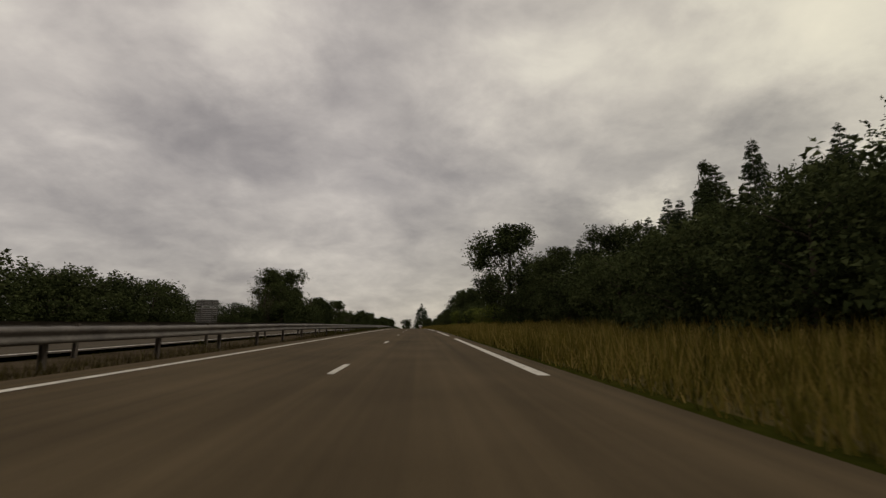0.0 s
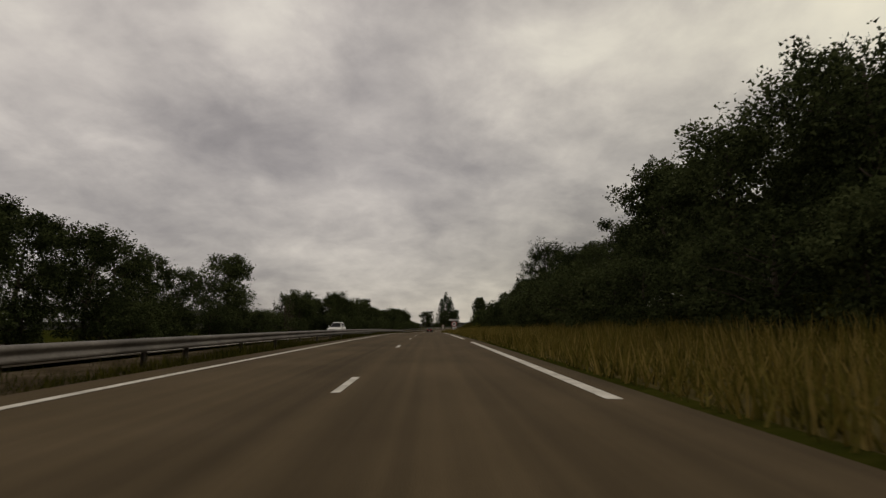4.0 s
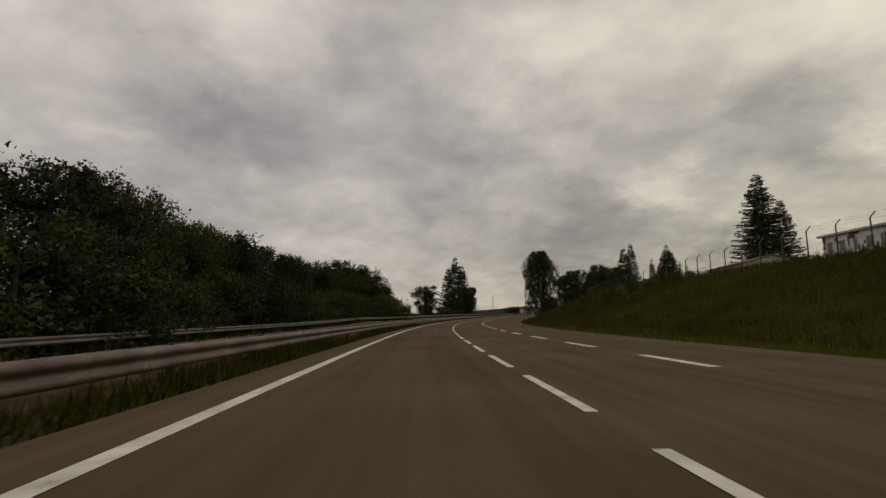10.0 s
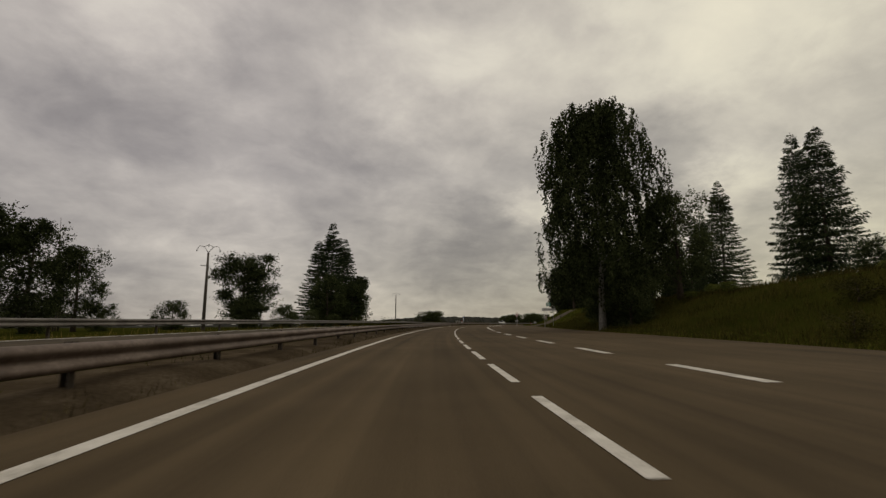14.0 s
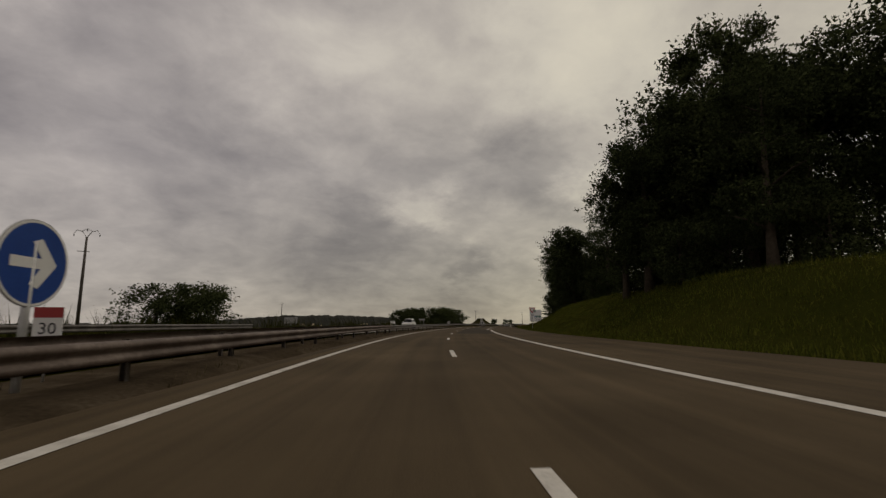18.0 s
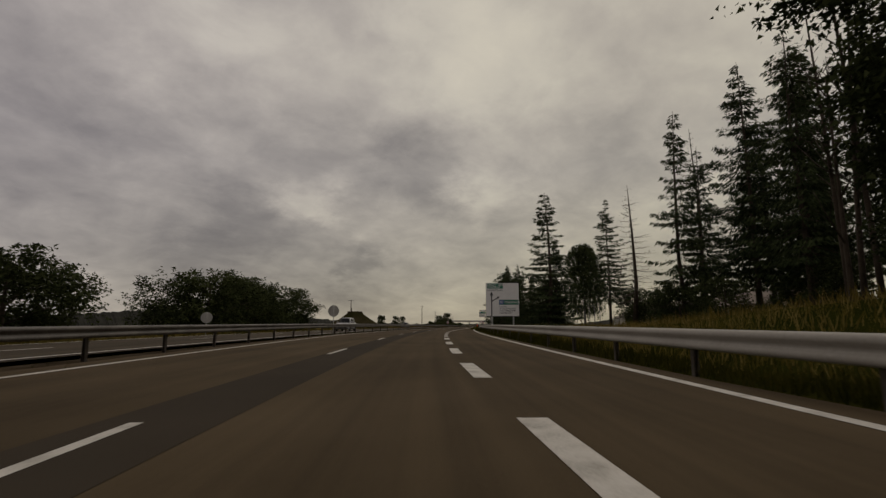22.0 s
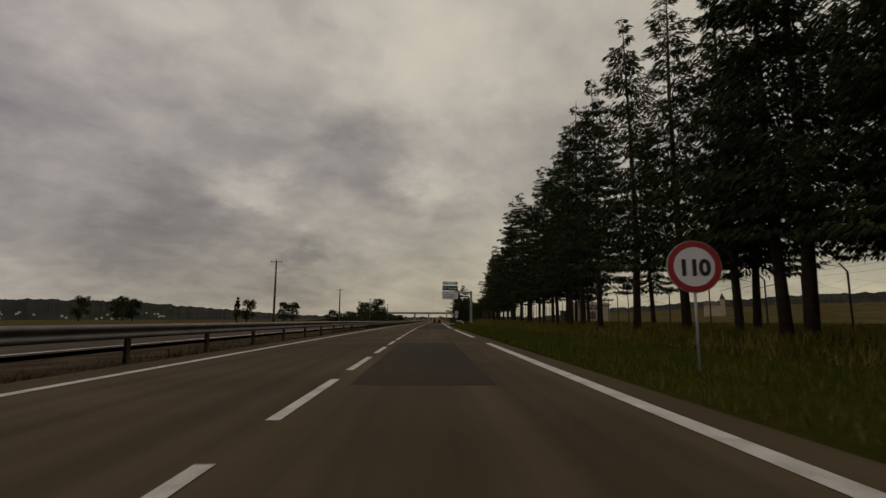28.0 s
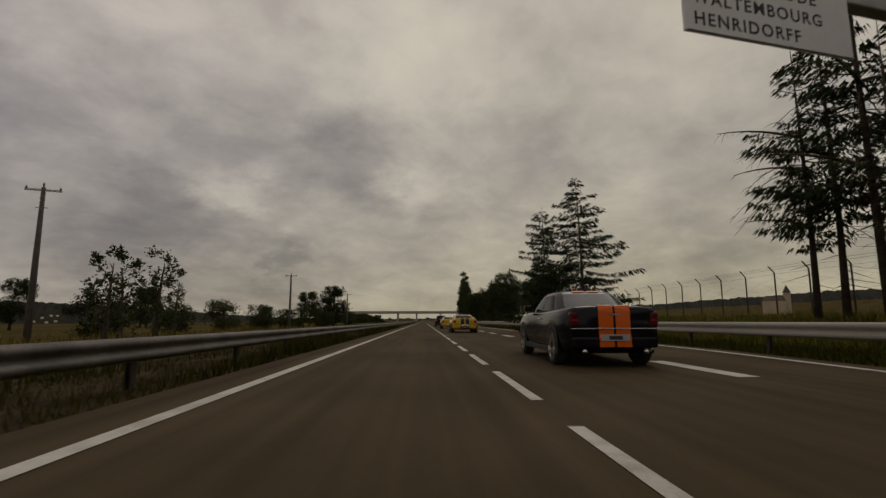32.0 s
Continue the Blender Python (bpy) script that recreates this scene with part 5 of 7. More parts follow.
def sign_base(name, s, u, height, label, category="traffic sign", z=None, turn=0.0, post_x=0.0, radius=0.035, group="traffic signs"):
    root = new(name)
    root.matrix_basis = here(s, u, turn, z)
    tagged(root, label, category, group)
    tube("post", [(post_x, 0.04, -0.4), (post_x, 0.04, height)], radius, GREY_POST, root, 10)
    return root


def round_plate(root, r, cz, face, rim, rim_w, back=SIGN_BACK):
    plate = part("plate", prism(circle(r, 40, cz), -0.004, 0.02), back, root, "grey metal back plate")
    part("face", prism(circle(r - rim_w, 40, cz), -0.010, -0.0045), face, plate)
    part("rim", ring(r - rim_w, r - 0.012, -0.013, -0.0045, cz), rim, plate)
    return plate


def speed_sign(s, u, number, r, cz, label, arrow=True, turn=0.0, z=None):
    root = sign_base("speed_limit_sign", s, u, cz + r * 0.6, label, z=z, turn=turn, radius=0.027)
    plate = round_plate(root, r, cz, SIGN_WHITE, RED, r * 0.25)
    words(number, r * (0.98 if len(number) < 3 else 0.84), 0, cz - r * (0.37 if len(number) < 3 else 0.32), -0.014, BLACK, plate, "CENTER", "number", 1.0 if len(number) < 3 else 0.9, 0.018)
    if arrow:
        p = part("arrow_plate", boxed(-r * 0.52, r * 0.52, -0.006, 0.012, cz - r * 2.05, cz - r * 1.06), SIGN_WHITE, root, "white plate with black arrow")
        part("arrow", prism(arrow_points(-r * 0.3, cz - r * 1.25, r * 0.3, cz - r * 1.85, r * 0.16, r * 0.42), -0.012, -0.007), BLACK, p)
    return root


s90 = speed_sign(232.0, 9.6, "90", 0.52, 1.62, "round red-rimmed 90 sign with arrow plate in long grass", z=0.0)
board = part("name_board", boxed(-0.95, 0.95, -0.02, 0.01, 2.22, 2.56, bevel=0.008), SIGN_WHITE, s90, "white board with dark frame")
part("frame", ring(0.01, 0.02, -0.03, -0.02, 2.39, 8), BLACK, board)
words("LA HORIE", 0.2, -0.32, 2.32, -0.022, BLACK, board, "LEFT", "lettering", 1.1, 0.004)
bar(-0.86, -0.45, 2.34, 2.42, -0.021, BLACK, board)
part("arrow", prism(arrow_points(0.62, 2.39, 0.85, 2.39, 0.06, 0.14), -0.026, -0.021), BLACK, board)
for z0, z1 in ((2.22, 2.235), (2.545, 2.56)):
    bar(-0.95, 0.95, z0, z1, -0.021, BLACK, board, "edge_strip")
speed_sign(331.0, 10.9, "70", 0.45, 2.35, "round red-rimmed sign with black 70 above an arrow plate", z=0.05)
speed_sign(436.7, 14.15, "50", 0.45, 2.0, "round red-rimmed sign with black 50 on the grassy bank foot", arrow=False, z=0.0)
speed_sign(924.7, 10.1, "110", 0.52, 2.03, "round red-rimmed 110 sign on a thin white post", arrow=False, turn=-8)
speed_sign(1022.0, 9.9, "90", 0.48, 2.5, "round red-rimmed sign with black 90 above an arrow plate")


def no_turn_sign():
    root = sign_base("no_left_turn_sign", 586.0, 12.3, 2.9, "round white red-rimmed sign with a black bent arrow at the junction", z=0.05, turn=-50)
    plate = round_plate(root, 0.45, 2.35, SIGN_WHITE, RED, 0.08)
    part("arrow", prism([(0.06, 2.1), (0.15, 2.1), (0.15, 2.45), (-0.08, 2.45), (-0.08, 2.54), (-0.24, 2.4), (-0.08, 2.27), (-0.08, 2.36), (0.06, 2.36)], -0.014, -0.0105), BLACK, plate)
    part("slash", prism([(-0.26, 2.62), (-0.2, 2.68), (0.27, 2.08), (0.21, 2.02)], -0.018, -0.0145), RED, plate)


no_turn_sign()


def green_sign():
    root = sign_base("direction_sign", 599.3, 19.3, 4.9, "small green direction sign on a tall white pole", "road sign", turn=20, radius=0.06)
    b = part("board", boxed(-0.1, 1.1, -0.03, 0.0, 3.7, 4.6, bevel=0.01), SIGN_GREEN, root)
    for k, w in enumerate((0.8, 0.6, 0.7)):
        bar(0.05, 0.05 + w, 4.35 - 0.24 * k, 4.43 - 0.24 * k, -0.031, SIGN_WHITE, b)


green_sign()


def blue_arrow_sign():
    root = sign_base("keep_right_sign", 606.3, -3.2, 2.2, "large round blue sign with white arrow behind the rail", z=-0.1, turn=87, radius=0.06)
    plate = round_plate(root, 0.66, 1.88, SIGN_BLUE, SIGN_WHITE, 0.05)
    part("arrow", prism([(-0.42, 1.80), (0.12, 1.80), (-0.06, 1.56), (0.1, 1.50), (0.42, 1.88), (0.1, 2.26), (-0.06, 2.20), (0.12, 1.96), (-0.42, 1.96)], -0.016, -0.0105), SIGN_WHITE, plate)
    km = sign_base("kilometre_plate", 607.6, -3.85, 1.2, "small white kilometre plate with red top edge", "road sign", z=-0.1, turn=14, radius=0.02)
    b = part("plate", boxed(-0.22, 0.22, -0.02, 0.0, 0.72, 1.26), SIGN_WHITE, km)
    part("red_band", boxed(-0.22, 0.22, -0.026, -0.021, 1.08, 1.26), RED, b)
    words("30", 0.28, 0, 0.8, -0.024, BLACK, b, "CENTER", "number")


blue_arrow_sign()


def yield_sign():
    root = sign_base("give_way_sign", 673.3, 13.1, 3.0, "red-rimmed white triangle on its point with a plate below", z=0.2, turn=-14)
    tri = lambda r, dz: [(-0.5 * r, 2.9 - dz), (0.5 * r, 2.9 - dz), (0, 2.9 - 0.87 * r - dz)]
    p = part("plate", prism(tri(1.0, 0), -0.004, 0.015), SIGN_BACK, root)
    part("rim", prism(tri(0.98, 0.005), -0.009, -0.0045), RED, p)
    part("face", prism(tri(0.6, 0.12), -0.013, -0.0095), SIGN_WHITE, p)
    q = part("lower_plate", boxed(-0.3, 0.3, -0.006, 0.012, 1.78, 1.99), SIGN_WHITE, root)
    bar(-0.22, 0.22, 1.91, 1.95, -0.007, BLACK, q)
    bar(-0.22, 0.22, 1.83, 1.87, -0.007, BLACK, q)


yield_sign()


def motorway_symbol(x, z, size, y, parent):
    b = part("motorway_symbol", boxed(x, x + size, y - 0.006, y, z, z + size), SIGN_BLUE, parent, "blue square with white motorway bridge")
    for k in (-0.12, 0.12):
        part("lane", prism([(x + size * (0.5 + k * 2.1 - 0.05), z + size * 0.1), (x + size * (0.5 + k * 2.1 + 0.07), z + size * 0.1), (x + size * (0.5 + k + 0.04), z + size * 0.9), (x + size * (0.5 + k - 0.04), z + size * 0.9)], y - 0.010, y - 0.0065), SIGN_WHITE, b) if False else None
    bar(x + size * 0.12, x + size * 0.88, z + size * 0.5, z + size * 0.6, y - 0.007, SIGN_WHITE, parent, "bridge_bar")
    bar(x + size * 0.3, x + size * 0.4, z + size * 0.1, z + size * 0.9, y - 0.007, SIGN_WHITE, parent, "lane_bar")
    bar(x + size * 0.6, x + size * 0.7, z + size * 0.1, z + size * 0.9, y - 0.007, SIGN_WHITE, parent, "lane_bar")


def big_direction_sign():
    root = new("direction_board")
    root.matrix_basis = here(793.0, 12.75, 0, z=0.1)
    tagged(root, "large white direction board with green panels on two posts", "road sign", "traffic signs")
    for x in (-1.35, 1.4):
        part("post", boxed(x - 0.09, x + 0.09, 0.03, 0.2, -0.5, 5.6, bevel=0.015), GREY_POST, root)
    b = part("board", boxed(-2.15, 2.15, -0.03, 0.03, 1.75, 6.1, bevel=0.02), SIGN_WHITE, root, "white sheet metal board, dark edged")
    for x0, x1, z0, z1 in ((-2.15, -2.12, 1.75, 6.1), (2.12, 2.15, 1.75, 6.1), (-2.15, 2.15, 6.07, 6.1), (-2.15, 2.15, 1.75, 1.78)):
        bar(x0, x1, z0, z1, -0.031, BLACK, b, "edge_strip")
    g = part("green_panel", boxed(-1.98, 0.1, -0.038, -0.031, 5.35, 6.0), SIGN_GREEN, root)
    words("NANCY · METZ", 0.33, -1.92, 5.71, -0.040, SIGN_WHITE, g, bold=0.004)
    words("LUNEVILLE", 0.33, -1.92, 5.42, -0.040, SIGN_WHITE, g, bold=0.004)
    words("SARREBOURG", 0.28, -1.9, 5.05, -0.032, BLACK, b, spacing=1.15, bold=0.004)
    part("arrow", prism([(-1.48, 1.79), (-1.34, 1.79), (-1.34, 4.5), (-1.16, 4.45), (-1.41, 4.95), (-1.66, 4.45), (-1.48, 4.5)], -0.036, -0.031), BLACK, b)
    part("branch_arrow", prism(arrow_points(-1.36, 3.7, -0.4, 4.3, 0.12, 0.3), -0.036, -0.0315), BLACK, b)
    g = part("green_panel", boxed(-0.45, 2.05, -0.038, -0.031, 3.25, 3.9), SIGN_GREEN, root)
    motorway_symbol(-0.4, 3.3, 0.55, -0.039, g)
    words("STRASBOURG", 0.31, 0.3, 3.46, -0.040, SIGN_WHITE, g, bold=0.004)
    for k, t in enumerate(("S' JEAN", "-KOURTZERODE", "WALTEMBOURG", "HENRIDORFF")):
        words(t, 0.25, -0.4, 2.92 - 0.27 * k, -0.032, BLACK, b, spacing=1.15, bold=0.004)


big_direction_sign()


def gantry():
    root = new("sign_gantry")
    root.matrix_basis = here(1039.8, 9.0, 13, z=0.24) @ Matrix.Diagonal((1.02, 1, 1, 1))
    tagged(root, "steel cantilever gantry with three stacked direction panels", "road sign", "traffic signs")
    part("column", boxed(5.25, 5.75, 0.3, 0.8, -0.5, 7.9, bevel=0.05), GREY_POST, root)
    part("base", boxed(5.0, 6.0, 0.05, 1.05, -0.5, 0.15, bevel=0.03), SIGN_BACK, root)
    part("arm", boxed(-2.0, 5.6, 0.38, 0.72, 7.45, 7.8, bevel=0.04), GREY_POST, root)
    for k in range(5):
        x = -1.5 + 0.75 * k
        part("hanger", boxed(x - 0.04, x + 0.04, 0.03, 0.12, 5.9, 10.15), GREY_POST, root)
        part("bracket", boxed(x - 0.03, x + 0.03, 0.12, 0.38, 7.55, 7.7), GREY_POST, root)
    top = part("panel", boxed(-1.95, 1.95, -0.03, 0.03, 9.35, 10.2, bevel=0.02), SIGN_WHITE, root, "white panel with yellow block and arrow")
    bar(-1.8, -0.65, 9.62, 9.92, -0.031, SIGN_YELLOW, top)
    part("arrow", prism(arrow_points(1.25, 9.5, 1.7, 10.05, 0.14, 0.34), -0.036, -0.031), BLACK, top)
    mid = part("panel", boxed(-1.95, 1.95, -0.03, 0.03, 7.95, 9.15, bevel=0.02), SIGN_GREEN, root, "green panel with white lettering")
    motorway_symbol(-1.8, 8.15, 0.8, -0.031, mid)
    words("STRASBOURG", 0.38, -0.75, 8.4, -0.033, SIGN_WHITE, mid, bold=0.005)
    low = part("panel", boxed(-2.0, 2.0, -0.03, 0.03, 5.8, 7.75, bevel=0.02), SIGN_WHITE, root, "white panel with four lines of lettering")
    for k, t in enumerate(("S' JEAN", "KOURTZERODE", "WALTEMBOURG", "HENRIDORFF")):
        words(t, 0.36, -1.8, 7.25 - 0.43 * k, -0.032, BLACK, low, spacing=1.2, bold=0.005)
    for p, z0, z1 in ((top, 9.35, 10.2), (mid, 7.95, 9.15), (low, 5.8, 7.75)):
        for za in (z0, z1 - 0.03):
            bar(-1.95, 1.95, za, za + 0.03, -0.0315, BLACK, p, "edge_strip")


gantry()


def back_of_sign(s, u, r, cz, label):
    """A round sign for the opposite traffic, seen from behind."""
    root = sign_base("speed_limit_sign", s, u, cz + r, label, turn=216)
    round_plate(root, r, cz, SIGN_WHITE, RED, r * 0.2)


back_of_sign(771.0, -3.9, 0.5, 2.15, "grey back of a round sign behind the median rail")
back_of_sign(772.4, -15.8, 0.5, 1.9, "grey back of a round sign beyond the opposite road")
speed_sign(918.3, -2.6, "110", 0.45, 1.75, "round red-rimmed speed sign in the median", arrow=False, z=0.0)


def panel_sign(s, u, w, h, z0, rows, label, face=SIGN_WHITE, turn=0.0, posts=2, edge=BLACK, bars=SIGN_BACK, name="direction_board"):
    root = new(name)
    root.matrix_basis = here(s, u, turn)
    tagged(root, label, "road sign", "traffic signs")
    for k in range(posts):
        x = 0 if posts == 1 else -w * 0.3 + w * 0.6 * k
        tube("post", [(x, 0.05, -0.4), (x, 0.05, z0 + h)], 0.04, GREY_POST, root, 8)
    b = part("board", boxed(-w / 2, w / 2, -0.02, 0.01, z0, z0 + h, bevel=0.008), face, root)
    for k in range(rows):
        zz = z0 + h * (k + 0.5) / rows
        bar(-w * 0.4, w * (0.4 - 0.13 * (k % 3)), zz - h * 0.1 / rows * 1.6, zz + h * 0.1 / rows * 1.6, -0.021, bars, b)
    return root


BROWN_BOARD = material("dark_board", ((0.05, 0.045, 0.04), (0.10, 0.09, 0.08)), rough=0.7, scale=2, fine=20, bump=0.05)

def stacked_boards(s, u):
    """Two ribbed boards one over the other, seen from behind."""
    root = new("direction_board")
    root.matrix_basis = here(s, u, 4)
    tagged(root, "dark ribbed backs of two stacked direction boards", "road sign", "traffic signs")
    for x in (-0.8, 0.8):
        part("post", boxed(x - 0.07, x + 0.07, -0.14, -0.02, -0.5, 4.75), BROWN_BOARD, root)
    for z0, z1, n in ((1.3, 3.65, 8), (3.82, 4.8, 4)):
        b = part("board", boxed(-1.58, 1.58, 0.0, 0.05, z0, z1, bevel=0.01), BROWN_BOARD, root)
        for k in range(n):
            z = z0 + (z1 - z0) * (k + 0.5) / n
            part("rib", boxed(-1.56, 1.56, -0.022, 0.0, z - 0.02, z + 0.02), SIGN_BACK, b)


stacked_boards(75.9, -26.6)
panel_sign(550.2, 17.0, 2.2, 0.5, 2.6, 1, "white arrow-shaped direction sign beside the bank")
panel_sign(671.7, -22.8, 2.0, 0.9, 1.4, 2, "white back of a small board on one post in the field", posts=1, face=SIGN_BACK)
panel_sign(747.1, -18.4, 1.8, 0.45, 2.4, 1, "thin place name board beyond the opposite road", face=SIGN_BACK)
panel_sign(730.8, -22.4, 1.4, 0.8, 1.2, 2, "small white board in the field", face=SIGN_WHITE)


CONCRETE = material("pole_concrete", ((0.22, 0.20, 0.18), (0.32, 0.30, 0.27)), rough=0.9, scale=2, fine=25, bump=0.2)
OLD_YELLOW = material("faded_yellow", ((0.20, 0.15, 0.05), (0.32, 0.25, 0.09)), rough=0.8, scale=4, fine=30, bump=0.1)


def marker_post(s, u):
    root = new("marker_post")
    root.matrix_basis = here(s, u)
    tagged(root, "squat white kilometre stone with yellow top on the grass", "kilometre stone")
    part("body", boxed(-0.16, 0.16, -0.12, 0.12, -0.2, 0.75, bevel=0.03), CONCRETE, root)
    part("cap", boxed(-0.18, 0.18, -0.14, 0.14, 0.752, 0.95, bevel=0.06), OLD_YELLOW, root)


marker_post(456.5, 15.6)


def kilometre_stone(s, u):
    """A stone with a rounded red head and its number below."""
    root = new("kilometre_stone")
    root.matrix_basis = here(s, u, -12, scale=0.72)
    tagged(root, "white kilometre stone with rounded red head on the bank", "kilometre stone")
    arc = [(0.26 * math.cos(a), 0.62 + 0.26 * math.sin(a)) for a in np.linspace(0, math.pi, 14)]
    part("body", prism([(-0.26, -0.3), (-0.26, 0.618), (0.26, 0.618), (0.26, -0.3)][::-1], -0.09, 0.09), CONCRETE, root)
    part("head", prism(arc, -0.09, 0.09), RED, root, "red rounded head")
    bar(-0.14, 0.14, 0.68, 0.76, -0.091, SIGN_WHITE, root)
    words("30", 0.42, 0, 0.2, -0.093, BLACK, root, "CENTER", "number", 1.0, 0.01)


kilometre_stone(605.5, 15.1)

# ---- poles and wires ----
INSULATOR = material("insulator", ((0.10, 0.11, 0.11), (0.2, 0.22, 0.22)), rough=0.3, scale=3, fine=20, bump=0.0)


POLE = material("weathered_pole", ((0.055, 0.047, 0.038), (0.11, 0.095, 0.078)), rough=0.9, scale=2, fine=25, bump=0.2)


def power_pole(s, u, top, arched, label):
    root = new("power_pole")
    g = float(bank(s, u))
    root.matrix_basis = here(s, u, 20)
    tagged(root, label, "power pole", "power poles")
    h = top - g
    tube("pole", [(0, 0, -0.5), (0, 0, h * 0.5), (0, 0, h - (1.2 if arched else 0.1))], [0.24, 0.19, 0.13], POLE, root, 8)
    if arched:
        for sx in (-1, 1):
            tube("bracket", [(0, 0, h - 1.25), (sx * 0.55, 0, h - 0.45), (sx * 1.15, 0, h - 0.3), (sx * 1.45, 0, h - 0.75)], [0.06, 0.05, 0.045, 0.035], GREY_POST, root, 6)
        tube("bracket", [(-0.6, 0, h - 0.42), (0, 0, h - 0.1), (0.6, 0, h - 0.42)], 0.04, GREY_POST, root, 6)
        spots = ((-1.45, h - 0.78), (0, h - 0.12), (1.45, h - 0.78))
        tube("lower_arm", [(-0.9, 0, h - 3.0), (0.5, 0, h - 3.05)], 0.05, GREY_POST, root, 6)
    else:
        part("crossarm", boxed(-1.05, 1.05, -0.05, 0.05, h - 0.35, h - 0.22), GREY_POST, root)
        spots = ((-0.95, h - 0.02), (0, h + 0.25), (0.95, h - 0.02))
        tube("bracket", [(-0.35, 0, h - 1.5), (0.35, 0, h - 1.5)], 0.03, GREY_POST, root, 6)
    for x, z in spots:
        tube("insulator", [(x, 0, z), (x, 0, z - 0.12), (x, 0, z - 0.32)], [0.03, 0.075, 0.05], INSULATOR, root, 8)
    return root


for key, s, u, z, arched in (("a", 533.5, -30.7, 11.2, True), ("b", 657.4, -44.1, 13.0, True), ("c", 807.2, -106.9, 11.5, True), ("d", 913, -38.9, 10.2, False), ("e", 1007.9, -24.4, 11.8, False), ("f", 1065.0, -23.5, 10.0, False), ("g", 1125, -22.5, 9.6, False), ("h", 1188, -21.5, 9.4, False)):
    power_pole(s, u, z, arched, "dark weathered power pole with arched top brackets" if arched else "dark weathered power pole with a short crossarm")
WIRE = material("power_wire", ((0.05, 0.05, 0.05), (0.08, 0.08, 0.08)), rough=0.6, scale=3, fine=20, bump=0.0)


# ---- fences ----
FENCE_POST = material("fence_post_dark", ((0.05, 0.046, 0.04), (0.10, 0.092, 0.08)), rough=0.85, scale=3, fine=30, bump=0.2)


def fence(points, height, gap, label, lean=1):
    """Posts with bent tops, and wires between them."""
    root = new("fence")
    tagged(root, label, "fence")
    heads, feet = [], []
    v, f = join_data([tube_data([(0, 0, -0.4), (0, 0, height), (0.38 * lean, 0, height + 0.42)], [0.055, 0.05, 0.04], 6)])
    me = mesh("post", v, f, FENCE_POST, True)
    (s0, u0), (s1, u1) = points
    n = int(abs(s1 - s0) / gap)
    for k in range(n + 1):
        t = k / n
        s, u = s0 + (s1 - s0) * t, u0 + (u1 - u0) * t
        p = part("post", me, None, root)
        p.matrix_basis = here(s, u, place_rng.uniform(-6, 6))
        heads.append(p.matrix_basis)
    for z in (0.25, height * 0.5, height * 0.97, height + 0.2, height + 0.38):
        x = 0.2 * lean if z > height else 0
        line = [m @ Vector((x + (0.16 if z > height + 0.3 else 0), 0, z)) for m in heads]
        tube("wire", line, 0.007, WIRE, root, 3)
    # the mesh of the fence: slanting wires
    chunks = []
    for a, b in zip(heads[:-1], heads[1:]):
        for k in range(8):
            p, q = a @ Vector((0, 0, 0.1 + height * 0.85 * (k % 4) / 4)), b @ Vector((0, 0, 0.1 + height * 0.85 * ((k % 4) + 1) / 4))
            if k >= 4:
                p, q = a @ Vector((0, 0, 0.1 + height * 0.85 * ((k % 4) + 1) / 4)), b @ Vector((0, 0, 0.1 + height * 0.85 * (k % 4) / 4))
            chunks.append(tube_data([p, q], [0.003, 0.003], 3))
    v, f = join_data(chunks)
    part("wire_mesh", mesh("wire_mesh", v, f, WIRE), WIRE, root)


fence(((262, 40), (372, 40)), 3.0, 7.5, "dark fence posts with bent tops before the barracks")
fence(((366, 31), (482, 30)), 2.4, 3.05, "security fence with bent concrete posts on the bank crest")
fence(((82, 25.3), (132, 25.3)), 3.9, 2.5, "security fence with bent concrete posts behind the hedge", -1)
fence(((800, 27), (960, 25.2)), 2.9, 3.0, "security fence with dark bent posts behind the spruces", -1)
fence(((960, 25.2), (1130, 25.2)), 2.95, 2.9, "security fence with dark bent posts and thin wires", -1)

# ---- vehicles ----
def car_paint(name, color, rough=0.10):
    return material(name, (tuple(c * 0.85 for c in color), color), rough=rough, scale=1.5, fine=12, bump=0.0, spec=0.3, coat=0.12)


CAR_BLACK = car_paint("black_paint", (0.005, 0.005, 0.006))
CAR_DARK = material("very_dark_paint", ((0.006, 0.005, 0.007), (0.009, 0.008, 0.010)), rough=0.16, scale=1.5, fine=12, bump=0.0, spec=0.16, coat=0.03)
CAR_YELLOW = car_paint("yellow_paint", (0.55, 0.34, 0.02))
CAR_WHITE = car_paint("white_paint", (0.62, 0.61, 0.58))
CAR_SILVER = car_paint("silver_paint", (0.34, 0.34, 0.34))
CAR_RED = car_paint("red_paint", (0.30, 0.03, 0.025))
ORANGE = car_paint("orange_stripe", (0.70, 0.13, 0.012))
CAR_GLASS = material("tinted_glass", ((0.012, 0.013, 0.014), (0.02, 0.022, 0.024)), rough=0.07, scale=1, fine=10, bump=0.0, spec=0.04)
RUBBER = material("tyre_rubber", ((0.012, 0.012, 0.012), (0.025, 0.024, 0.023)), rough=0.9, scale=6, fine=60, bump=0.2)
CHROME = material("chrome", ((0.55, 0.55, 0.55), (0.68, 0.68, 0.67)), rough=0.12, metal=1.0, scale=2, fine=20, bump=0.0)
DARK_RIM = material("dark_rim", ((0.03, 0.03, 0.03), (0.06, 0.06, 0.06)), rough=0.35, metal=0.7, scale=2, fine=20, bump=0.0)
PLASTIC = material("black_plastic", ((0.012, 0.012, 0.012), (0.02, 0.02, 0.02)), rough=0.6, scale=3, fine=40, bump=0.05)
